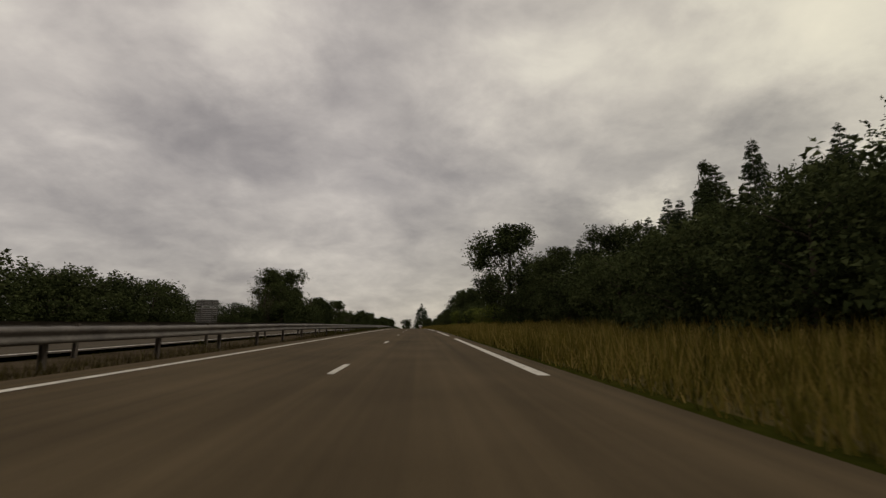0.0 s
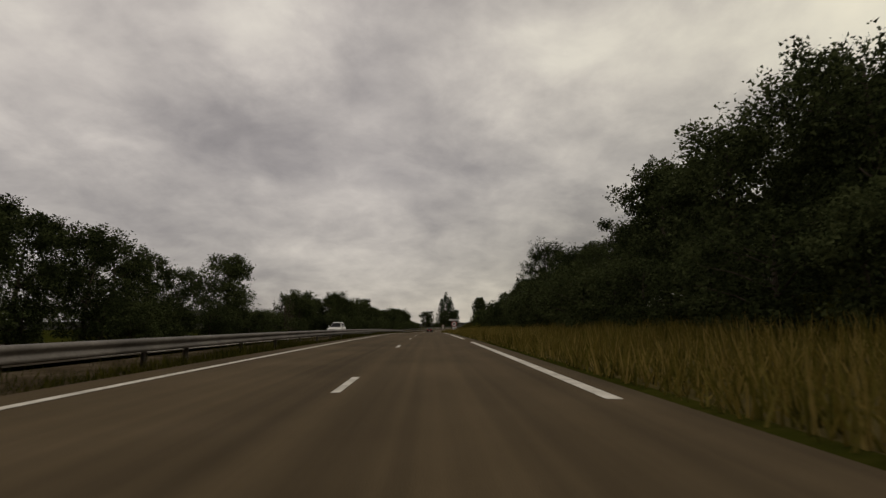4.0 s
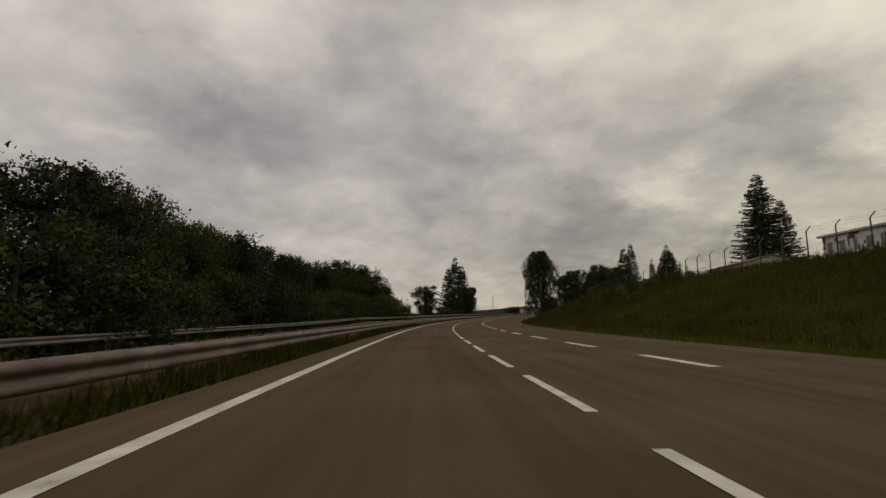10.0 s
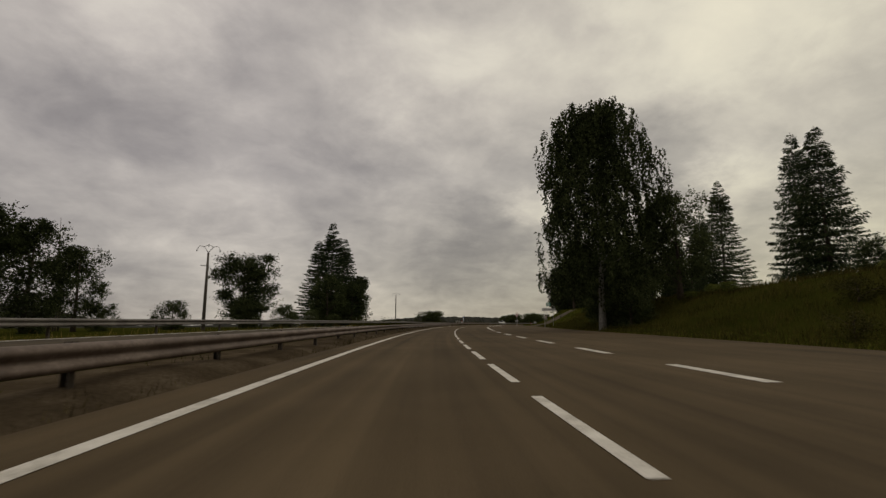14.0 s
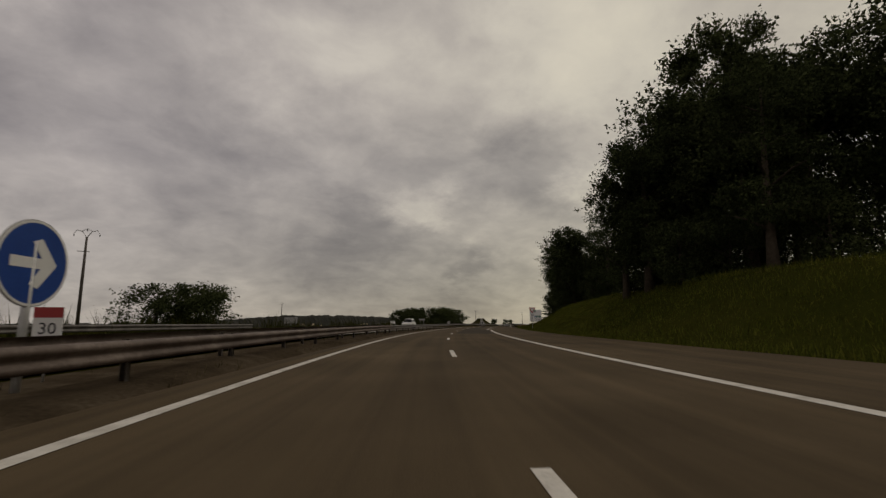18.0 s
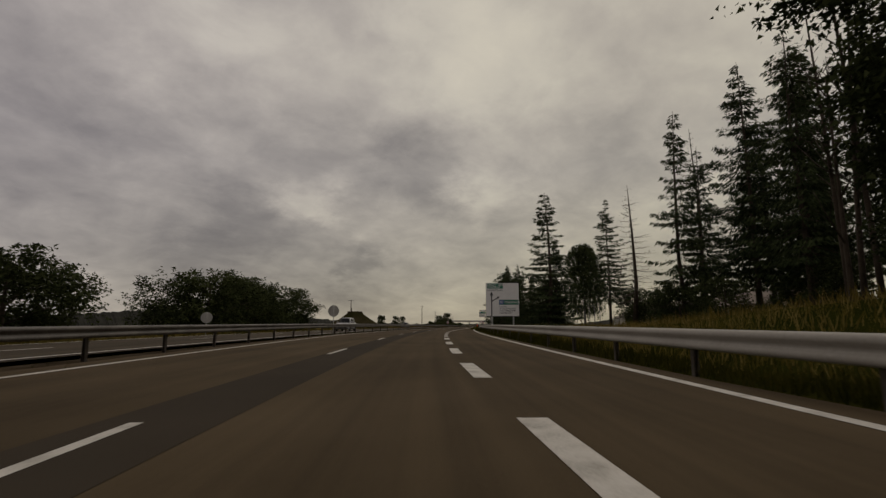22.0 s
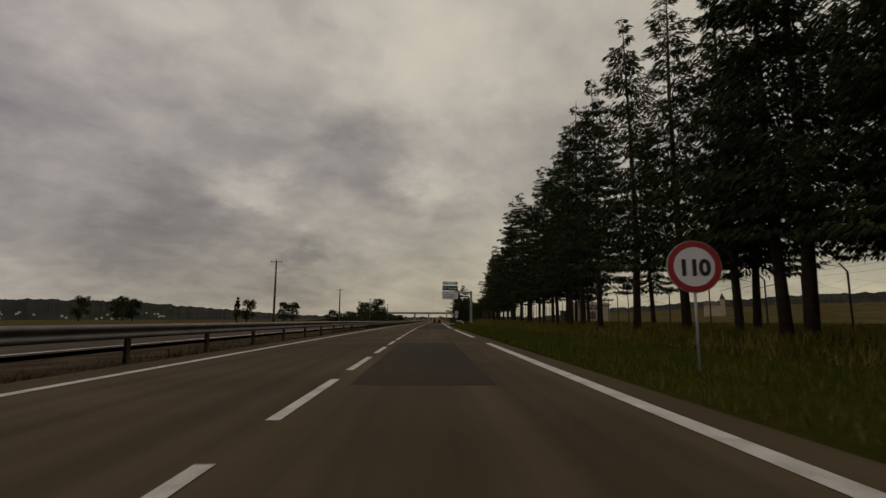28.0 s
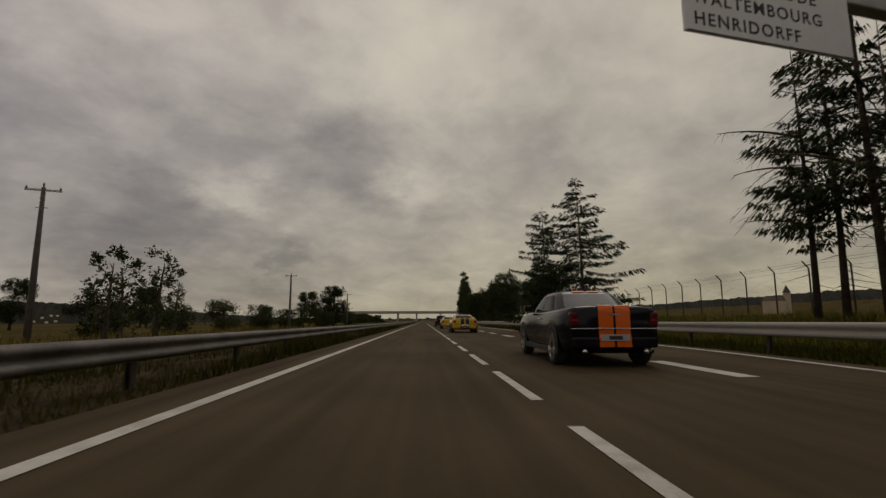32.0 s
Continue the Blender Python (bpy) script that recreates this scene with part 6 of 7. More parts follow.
LAMP_RED = material("tail_lens", ((0.20, 0.008, 0.008), (0.30, 0.012, 0.012)), rough=0.15, scale=3, fine=30, bump=0.0)
LAMP_DARK = material("dark_tail_lens", ((0.055, 0.004, 0.005), (0.10, 0.006, 0.008)), rough=0.2, scale=3, fine=30, bump=0.0, spec=0.2)
PLATE_GREY = material("plate_dull", ((0.30, 0.32, 0.33), (0.40, 0.42, 0.43)), rough=0.5, scale=3, fine=30, bump=0.0)
LAMP_CLEAR = material("head_lens", ((0.55, 0.55, 0.53), (0.7, 0.7, 0.68)), rough=0.1, scale=3, fine=30, bump=0.0)
PLATE = material("plate_white", ((0.62, 0.62, 0.60), (0.72, 0.72, 0.70)), rough=0.4, scale=3, fine=30, bump=0.0)


def glowing(name, color, strength):
    m = bpy.data.materials.new(name)
    m.use_nodes = True
    b = m.node_tree.nodes["Principled BSDF"]
    b.inputs["Base Color"].default_value = (*color, 1)
    b.inputs["Emission Color"].default_value = (*color, 1)
    b.inputs["Emission Strength"].default_value = strength
    return m


LAMP_LIT = glowing("lit_tail_lamp", (0.62, 0.012, 0.012), 0.22)


def loft(sections, cap=True):
    """A closed skin through rings of equal length."""
    bm = bmesh.new()
    rings = [[bm.verts.new(p) for p in sec] for sec in sections]
    n = len(sections[0])
    for a, b in zip(rings[:-1], rings[1:]):
        for k in range(n):
            bm.faces.new((a[k], a[(k + 1) % n], b[(k + 1) % n], b[k]))
    if cap:
        bm.faces.new(rings[0][::-1])
        bm.faces.new(rings[-1])
    bmesh.ops.recalc_face_normals(bm, faces=bm.faces)
    for f in bm.faces:
        f.smooth = True
    return bm


def body_ring(y, w, zb, zt, crown=0.03):
    h = zt - zb
    half = [(0.0, zb), (w * 0.80, zb), (w * 0.905, zb + 0.025), (w * 0.955, zb + 0.09), (w * 0.985, zb + h * 0.30), (w, zb + h * 0.50), (w * 0.997, zb + h * 0.66), (w * 0.98, zb + h * 0.80), (w * 0.955, zb + h * 0.90),
            (w * 0.915, zb + h * 0.965), (w * 0.83, zt), (w * 0.5, zt + crown * 0.75), (0.0, zt + crown)]
    return [(x, y, z) for x, z in half] + [(-x, y, z) for x, z in half[-2:0:-1]]


def wheel_mesh(r, w):
    prof = [(r * 0.74, -w / 2), (r * 0.88, -w / 2 - 0.004), (r * 0.97, -w / 2 + 0.03), (r, -w / 4), (r, w / 4), (r * 0.97, w / 2 - 0.03), (r * 0.88, w / 2 + 0.004), (r * 0.74, w / 2)]
    n = 28
    verts = [(x, q * math.cos(6.28318 * k / n), q * math.sin(6.28318 * k / n)) for k in range(n) for q, x in prof]
    m = len(prof)
    faces = [(k * m + i, k * m + (i + 1) % m, ((k + 1) % n) * m + (i + 1) % m, ((k + 1) % n) * m + i) for k in range(n) for i in range(m)]
    return mesh("tyre", verts, faces, RUBBER, True)


def rim_mesh(r, w, mat, spokes):
    bm = bmesh.new()
    n = 28
    for x0, x1, q0, q1 in ((w * 0.36, w * 0.5, r * 0.55, r * 0.64), (-w * 0.5, -w * 0.36, r * 0.55, r * 0.64)):
        rows = [[bm.verts.new((x, q * math.cos(6.28318 * k / n), q * math.sin(6.28318 * k / n))) for k in range(n)] for q, x in ((q0, x0), (q1, x0), (q1, x1), (q0, x1))]
        for i in range(4):
            for k in range(n):
                bm.faces.new((rows[i][k], rows[i][(k + 1) % n], rows[(i + 1) % 4][(k + 1) % n], rows[(i + 1) % 4][k]))
    for side in (-1, 1):
        for k in range(spokes):
            a = 6.28318 * k / spokes
            made = bmesh.ops.create_cube(bm, size=1)["verts"]
            for v in made:
                c = v.co
                y, z = c.y * 0.075, 0.02 + (c.z + 0.5) * r * 0.6
                v.co = (side * (w * 0.40 + c.x * 0.03), y * math.cos(a) - z * math.sin(a), y * math.sin(a) + z * math.cos(a))
        made = bmesh.ops.create_cone(bm, cap_ends=True, segments=16, radius1=0.075, radius2=0.06, depth=0.05)["verts"]
        for v in made:
            c = v.co.copy()
            v.co = (side * (w * 0.42 + c.z * 0.4), c.x, c.y)
    bmesh.ops.recalc_face_normals(bm, faces=bm.faces)
    me = bpy.data.meshes.new("rim")
    bm.to_mesh(me)
    bm.free()
    me.materials.append(mat)
    return me


STYLES = {
    # length, width, belt at tail, belt at nose, roof height, y of: rear glass foot, roof rear, roof front, windscreen foot; wheelbase, wheel radius
    "coupe": (5.02, 1.92, 1.08, 1.00, 1.45, -1.62, -0.62, 0.22, 1.10, 2.95, 0.36),
    "sedan": (5.00, 1.82, 1.09, 1.03, 1.47, -1.78, -0.95, 0.35, 1.20, 3.05, 0.38),
    "sport": (4.70, 1.90, 1.02, 0.92, 1.33, -1.85, -0.75, 0.10, 0.90, 2.70, 0.35),
    "suv": (4.45, 1.82, 1.08, 1.02, 1.66, -2.12, -1.85, 0.35, 1.12, 2.65, 0.35),
    "hatch": (4.10, 1.75, 0.98, 0.92, 1.47, -1.95, -1.55, 0.25, 1.05, 2.50, 0.31),
}


def build_car(name, style, paint, label, rims=DARK_RIM, spokes=5, lit=False):
    L, W, zt, zn, H, yr, yrr, yrf, yw, base, r = STYLES[style]
    root = tagged(new(name), label, "car")
    w = W / 2
    prof = []
    for t in (0.0, 0.006, 0.016, 0.035, 0.07, 0.12, 0.18, 0.25, 0.33, 0.42, 0.5, 0.58, 0.66, 0.73, 0.79, 0.85, 0.90, 0.94, 0.97, 0.988, 1.0):
        y = -L / 2 + L * t
        end = min(t, 1 - t)
        ww = w * (1 - 0.13 * max(0.0, 1 - end / 0.11) ** 2.4) * (0.985 + 0.015 * math.cos((t - 0.2) * 12.566))
        top = zt + (zn - zt) * t - 0.02 * math.sin(t * 3.14)
        if t > 0.75:
            top -= ((t - 0.75) / 0.25) ** 2 * 0.2
        if t < 0.02:
            top -= 0.075 * (1 - t / 0.02) ** 2
        low = 0.23 + 0.13 * max(0.0, 1 - end / 0.09)
        prof.append(body_ring(y, ww, low, top))
    part("body", loft(prof), paint, root)
    # the cabin narrows towards the roof; panes lie on its skin
    wb, wt = w * 0.89, w * 0.68
    zb = (zt + zn) / 2 - 0.06
    corner = 5.0

    def cabin_at(k):
        y0, y1 = yr + (yrr - yr) * k, yw + (yrf - yw) * k
        return wb + (wt - wb) * k ** 1.15, (y0 + y1) / 2, (y1 - y0) / 2, zb + (H - 0.05 - zb) * k
    rings = []
    for k, inset in ((0.0, 1.0), (0.2, 1.0), (0.4, 1.0), (0.6, 1.0), (0.8, 1.0), (0.93, 0.995), (1.0, 0.97), (1.05, 0.91), (1.09, 0.78), (1.115, 0.5), (1.122, 0.2)):
        cw, yc, hl, z = cabin_at(min(k, 1.0))
        z += max(0.0, k - 1) * (H - zb) * 0.9
        sec = []
        for q in range(44):
            a = 6.28318 * q / 44
            c, s_ = math.cos(a), math.sin(a)
            sec.append((inset * cw * math.copysign(abs(c) ** (2 / corner), c), yc + inset * hl * math.copysign(abs(s_) ** (2 / corner), s_), z))
        rings.append(sec)
    part("cabin", loft(rings), paint, root)

    def pane(name, side, g0, g1, k0, k1, label=""):
        """A pane on one side of the cabin, 6 mm proud of it."""
        nu, nk = 10, 5
        verts = []
        for i in range(nk + 1):
            k = k0 + (k1 - k0) * i / nk
            cw, yc, hl, z = cabin_at(k)
            for j in range(nu + 1):
                g = g0 + (g1 - g0) * j / nu
                bulge = (1 - abs(g) ** corner) ** (1 / corner)
                if side in ("rear", "front"):
                    d = -1 if side == "rear" else 1
                    verts.append((g * cw, yc + d * (hl * bulge + 0.008), z + 0.006))
                else:
                    d = -1 if side == "left" else 1
                    verts.append((d * (cw * bulge + 0.007), yc + g * hl, z + 0.003))
        faces = [(i * (nu + 1) + j, i * (nu + 1) + j + 1, (i + 1) * (nu + 1) + j + 1, (i + 1) * (nu + 1) + j) for i in range(nk) for j in range(nu)]
        me = mesh(name, verts, faces, None, True)
        part(name, me, CAR_GLASS, root, label)

    pane("rear_window", "rear", -0.80, 0.80, 0.16, 0.93, "dark tinted rear window")
    pane("windscreen", "front", -0.84, 0.84, 0.10, 0.95, "dark windscreen")
    spans = {"coupe": ((-0.34, 0.80),), "sport": ((-0.40, 0.80),), "sedan": ((-0.66, -0.06), (0.0, 0.80))}.get(style, ((-0.86, -0.50), (-0.46, 0.08), (0.13, 0.82)))
    for side in ("left", "right"):
        for g0, g1 in spans:
            pane("side_window", side, g0, g1, 0.20, 0.90)
    for sx in (-1, 1):
        m = part("mirror", boxed(sx * (w * 0.98) - 0.09, sx * (w * 0.98) + 0.09, yw - 0.42, yw - 0.28, zb + 0.06, zb + 0.20, bevel=0.03), paint, root)
        tube("door_handle", [(sx * w * 0.985, -0.45, zb - 0.12), (sx * w * 0.985, -0.25, zb - 0.12)], 0.016, CHROME if style == "sedan" else paint, root, 6)
        part("sill", boxed(sx * w * 0.97 - 0.03, sx * w * 0.97 + 0.03, -base / 2 + 0.42, base / 2 - 0.42, 0.22, 0.33, bevel=0.015), PLASTIC, root)
    tyre, rim = wheel_mesh(r, 0.24), rim_mesh(r * 1.19, 0.24, rims, spokes)
    for sx in (-1, 1):
        for sy in (-1, 1):
            y = sy * base / 2 + (-0.05 if style in ("coupe", "sedan") else 0)
            arch = [(q * math.cos(a), q * math.sin(a)) for q in (r + 0.05,) for a in np.linspace(-0.35, math.pi + 0.35, 20)]
            pr = prism(arch, -0.012, 0.0)
            bmesh.ops.transform(pr, matrix=pose(sx * (w * 0.992), y, r, 0, 0, 90 * sx) if sx > 0 else pose(sx * (w * 0.992), y, r, 0, 0, -90), verts=pr.verts)
            part("wheel_arch", pr, PLASTIC, root)
            hub = part("wheel", tyre, None, root)
            hub.matrix_basis = Matrix.Translation((sx * (w - 0.105), y, r))
            part("rim", rim, None, hub)
    # tail
    yb = -L / 2
    part("bumper", boxed(-w * 0.84, w * 0.84, yb - 0.03, yb + 0.2, 0.36, 0.56, bevel=0.045), paint if style != "suv" else PLASTIC, root)
    p = part("number_plate", boxed(-0.26, 0.26, yb - 0.045, yb - 0.032, 0.56, 0.68) if style in ("suv", "hatch") else boxed(-0.17, 0.17, yb - 0.052, yb - 0.036, 0.44, 0.60) if style == "coupe" else boxed(-0.25, 0.25, yb - 0.052, yb - 0.036, 0.49, 0.60), PLATE if style != "sedan" else PLATE_GREY, root)
    zc = 0.62 if style in ("suv", "hatch") else 0.545 if style == "sedan" else 0.51
    bar(-0.12, 0.12, zc - 0.035, zc + 0.03, yb - (0.046 if style in ("suv", "hatch") else 0.053), BLACK, p, "plate_bar")
    lamp = LAMP_LIT if lit else LAMP_RED
    if style == "coupe":
        part("lamp_panel", boxed(-w * 0.83, w * 0.83, yb - 0.022, yb + 0.1, 0.80, 0.97, bevel=0.03), PLASTIC, root)
        for x0, x1 in ((-0.78, -0.50), (-0.495, -0.215), (0.215, 0.495), (0.50, 0.78)):
            part("tail_lamp", boxed(x0, x1, yb - 0.034, yb - 0.018, 0.835, 0.935, bevel=0.012), lamp, root)
        middle = part("middle_lamp", boxed(-0.21, 0.21, yb - 0.033, yb - 0.018, 0.84, 0.93, bevel=0.01), LAMP_RED, root, "dark red middle lamp panel")
        part("badge_strip", boxed(-0.19, 0.19, yb - 0.04, yb - 0.03, 0.868, 0.902, bevel=0.004), CHROME, middle)
        part("spoiler", boxed(-w * 0.80, w * 0.80, yb + 0.015, yb + 0.20, 1.07, 1.105, bevel=0.016), paint, root)
    elif style == "sedan":
        for sx in (-1, 1):
            lens = part("tail_lamp", boxed(sx * 0.715 - 0.085, sx * 0.715 + 0.085, yb - 0.010, yb + 0.26, 0.73, 1.0, bevel=0.05), LAMP_DARK, root, "dark red tail lamp")
            part("lamp_band", boxed(sx * 0.715 - 0.06, sx * 0.715 + 0.06, yb - 0.016, yb - 0.006, 0.835, 0.865, bevel=0.004), LAMP_RED, lens)
        badge = prism([(-0.13, 0.012), (-0.03, -0.016), (0.03, -0.016), (0.13, 0.012), (0.03, 0.012), (-0.03, 0.012)], -0.004, 0.004)
        bmesh.ops.transform(badge, matrix=pose(0, yb - 0.014, 0.955), verts=badge.verts)
        part("badge", badge, CHROME, root, "small winged chrome badge")
        part("chrome_strip", boxed(-w * 0.86, w * 0.86, yb - 0.040, yb - 0.022, 0.69, 0.712, bevel=0.006), CHROME, root)
    else:
        for sx in (-1, 1):
            part("tail_lamp", boxed(sx * w * 0.78 - 0.11, sx * w * 0.78 + 0.11, yb - 0.012, yb + 0.2, 0.72, 0.98 if style == "suv" else 0.9, bevel=0.03), LAMP_RED, root)
    for sx in (-1, 1):
        part("head_lamp", boxed(sx * w * 0.68 - 0.18, sx * w * 0.68 + 0.18, L / 2 - 0.25, L / 2 - 0.015, 0.58, 0.74, bevel=0.03), LAMP_CLEAR, root)
        tube("exhaust", [(sx * 0.55, yb - 0.05, 0.3), (sx * 0.55, yb + 0.2, 0.3)], 0.04, CHROME, root, 10)
    part("grille", boxed(-0.45, 0.45, L / 2 - 0.12, L / 2 + 0.005, 0.42, 0.62, bevel=0.02), PLASTIC, root)
    return root


def stripes(root, style, mat, halves=((-0.33, -0.02), (0.02, 0.33))):
    L, W, zt, zn, H, yr, yrr, yrf, yw, base, r = STYLES[style]
    path = [(-L / 2 - 0.036, 0.38), (-L / 2 - 0.036, 0.545), (-L / 2 - 0.012, 0.60), (-L / 2 - 0.008, zt - 0.07), (-L / 2 + 0.012, zt - 0.02), (-L / 2 + 0.05, zt + 0.022), (-L / 2 + 0.15, zt + 0.036), (yr - 0.02, zt + 0.032)]
    roof = [(yrr + 0.02, H - 0.035), (yrr + 0.12, H + 0.0), (yrr + 0.35, H + 0.012), (yrf - 0.3, H + 0.012), (yrf - 0.05, H - 0.02)]
    hood = [(yw + 0.1, (zt + zn) / 2 - 0.0), (yw + 0.6, zn + 0.03), (L / 2 - 0.3, zn - 0.12)]
    for a, b in halves:
        for run in (path, roof):
            verts = []
            for y, z in run:
                verts += [(a, y, z), (b, y, z)]
            part("stripe", mesh("stripe", verts, [(2 * i, 2 * i + 1, 2 * i + 3, 2 * i + 2) for i in range(len(run) - 1)]), mat, root, "orange racing stripe" if mat == ORANGE else "dark racing stripe")


def park(root, s, u, turn=0.0, z=0.0):
    root.matrix_basis = here(s, u, turn, z)
    return root


black = park(build_car("coupe", "coupe", CAR_BLACK, "black muscle coupe with lit red tail lights on the road", DARK_RIM, 5, lit=True), 312.0, 5.7, -4)
striped = park(build_car("sedan", "sedan", CAR_DARK, "dark sedan with twin orange stripes and chrome wheels", CHROME, 10), 1042.5, 5.75, -1)
stripes(striped, "sedan", ORANGE, ((-0.285, -0.02), (0.02, 0.285)))
yellow = park(build_car("sports_car", "sport", CAR_YELLOW, "yellow sports coupe with dark stripes driving ahead", DARK_RIM), 1069.5, 5.3)
stripes(yellow, "sport", BLACK, ((-0.3, -0.06), (0.06, 0.3)))
park(build_car("sports_car", "sport", CAR_YELLOW, "plain yellow sports coupe further ahead", DARK_RIM), 1088.0, 5.2)
park(build_car("suv", "suv", CAR_DARK, "dark sport utility car far ahead", DARK_RIM), 1108.0, 5.0)
park(build_car("suv", "suv", CAR_WHITE, "white sport utility car on the opposite carriageway", CHROME), 202.3, -7.2, 180)
park(build_car("suv", "suv", CAR_WHITE, "white family car on the opposite carriageway", CHROME), 684.5, -7.2, 180)
park(build_car("suv", "suv", CAR_SILVER, "pale grey car on the opposite carriageway", CHROME), 790.5, -7.2, 180)
park(build_car("hatchback", "hatch", CAR_SILVER, "silver car on the opposite carriageway", CHROME), 862.0, -10.2, 180)
for s, p, lab in ((296, CAR_DARK, "dark hatchback parked before the barracks"), (309, CAR_WHITE, "white hatchback parked before the barracks"), (314, CAR_RED, "red hatchback parked before the barracks"),
                  (322, CAR_WHITE, "white hatchback parked before the barracks"), (336, CAR_WHITE, "white hatchback parked before the barracks"), (341, CAR_DARK, "dark hatchback parked before the barracks"), (355, CAR_WHITE, "white hatchback parked before the barracks"), (366, CAR_SILVER, "silver hatchback parked before the barracks")):
    c = build_car("hatchback", "hatch", p, lab, CHROME)
    c["group"] = "parked cars"
    park(c, s, 51.5, 84, float(bank(s, 51.5)))

# ---- buildings ----
def patchy(name):
    """Whitewashed wall with blocky grey patches of old paint."""
    m = material(name, ((0.46, 0.44, 0.40), (0.66, 0.63, 0.58)), rough=0.9, scale=0.8, fine=15, bump=0.1)
    nt = m.node_tree
    N, L = nt.nodes.new, nt.links.new
    b = nt.nodes["Principled BSDF"]
    ramp = [n for n in nt.nodes if n.type == "VALTORGB"][0]
    co, snap, no, cut, mx = N("ShaderNodeTexCoord"), N("ShaderNodeVectorMath"), N("ShaderNodeTexNoise"), N("ShaderNodeValToRGB"), N("ShaderNodeMix")
    snap.operation = "SNAP"
    snap.inputs[1].default_value = (0.36, 0.36, 0.55)
    L(co.outputs["Object"], snap.inputs[0])
    L(snap.outputs[0], no.inputs["Vector"])
    no.inputs["Scale"].default_value, no.inputs["Detail"].default_value = 0.5, 4
    cut.color_ramp.interpolation = "CONSTANT"
    e = cut.color_ramp.elements
    e[0].position, e[0].color = 0.0, (0, 0, 0, 1)
    e[1].position, e[1].color = 0.54, (1, 1, 1, 1)
    L(no.outputs[0], cut.inputs[0])
    mx.data_type = "RGBA"
    L(cut.outputs[0], mx.inputs[0])
    L(ramp.outputs[0], mx.inputs[6])
    mx.inputs[7].default_value = (0.075, 0.068, 0.06, 1)
    L(mx.outputs[2], b.inputs["Base Color"])
    return m


BARRACKS = patchy("patchy_render")
ROOF_EDGE = material("roof_edge", ((0.30, 0.28, 0.25), (0.42, 0.40, 0.36)), rough=0.8, scale=1, fine=15, bump=0.1)
RENDER = material("beige_render", ((0.36, 0.29, 0.18), (0.46, 0.38, 0.25)), rough=0.9, scale=1, fine=20, bump=0.15)
WHITE_RENDER = material("white_render", ((0.46, 0.43, 0.37), (0.58, 0.55, 0.48)), rough=0.9, scale=1, fine=20, bump=0.1)
TILE_ROOF = material("dull_tile_roof", ((0.10, 0.075, 0.055), (0.17, 0.13, 0.10)), rough=0.9, scale=1.5, fine=12, bump=0.5)
PANE = material("window_pane", ((0.02, 0.022, 0.024), (0.035, 0.038, 0.04)), rough=0.08, scale=1, fine=6, bump=0.0, spec=0.8)


def window(root, x0, x1, z0, z1, y):
    f = new("window")
    f.parent = root
    bm = bmesh.new()
    t = 0.08
    for q in ((x0 - t, x1 + t, z0 - t, z0), (x0 - t, x1 + t, z1, z1 + t), (x0 - t, x0, z0, z1), (x1, x1 + t, z0, z1)):
        box(bm, q[0], q[1], y - 0.05, y + 0.02, q[2], q[3])
    part("frame", bm, ROOF_EDGE, f)
    part("pane", boxed(x0, x1, y - 0.012, y - 0.004, z0, z1), PANE, f)


def barracks():
    root = new("barracks")
    root.matrix_basis = here(362, 66, 0, 0.0)
    tagged(root, "long two-storey flat-roofed barracks with patchy grey and white walls", "building")
    z0, z1 = 5.6, 13.6
    part("wall", boxed(0, 12, -55, 55, z0 - 2, z1), BARRACKS, root)
    part("roof", boxed(-0.5, 12.5, -55.6, 55.6, z1, z1 + 0.35, bevel=0.04), ROOF_EDGE, root)
    turned = new("front")
    turned.parent = root
    turned.matrix_basis = pose(0, 0, 0, 0, 0, -90)
    k = 0
    for i in range(44):
        x = -53.5 + 2.45 * i
        for zz in (7.6, 10.9):
            if (i * 7 + int(zz)) % 9 == 0:
                continue
            wide = 0.95 if (i + int(zz)) % 3 else 0.6
            window(turned, x - wide / 2, x + wide / 2, zz, zz + 1.7, -0.0)
    for i in range(8):
        x = -46 + 12.8 * i
        tube("downpipe", [(-0.08, x, z0), (-0.08, x, z1)], 0.06, ROOF_EDGE, root, 6)
    aerial = new("roof_aerial")
    aerial.matrix_basis = here(365, 78, 0, 13.9)
    tagged(aerial, "tall thin metal aerial mast on the flat roof", "aerial")
    tube("mast", [(0, 0, 0), (0, 0, 9.5)], 0.06, GREY_POST, aerial, 6)
    for z, w in ((9.2, 1.0), (8.2, 0.8), (6.5, 0.5)):
        tube("rod", [(-w, 0, z), (w, 0, z)], 0.025, GREY_POST, aerial, 5)
    for z in (2, 4, 5.5):
        tube("rod", [(0, -0.4, z), (0, 0.4, z)], 0.02, GREY_POST, aerial, 5)


barracks()


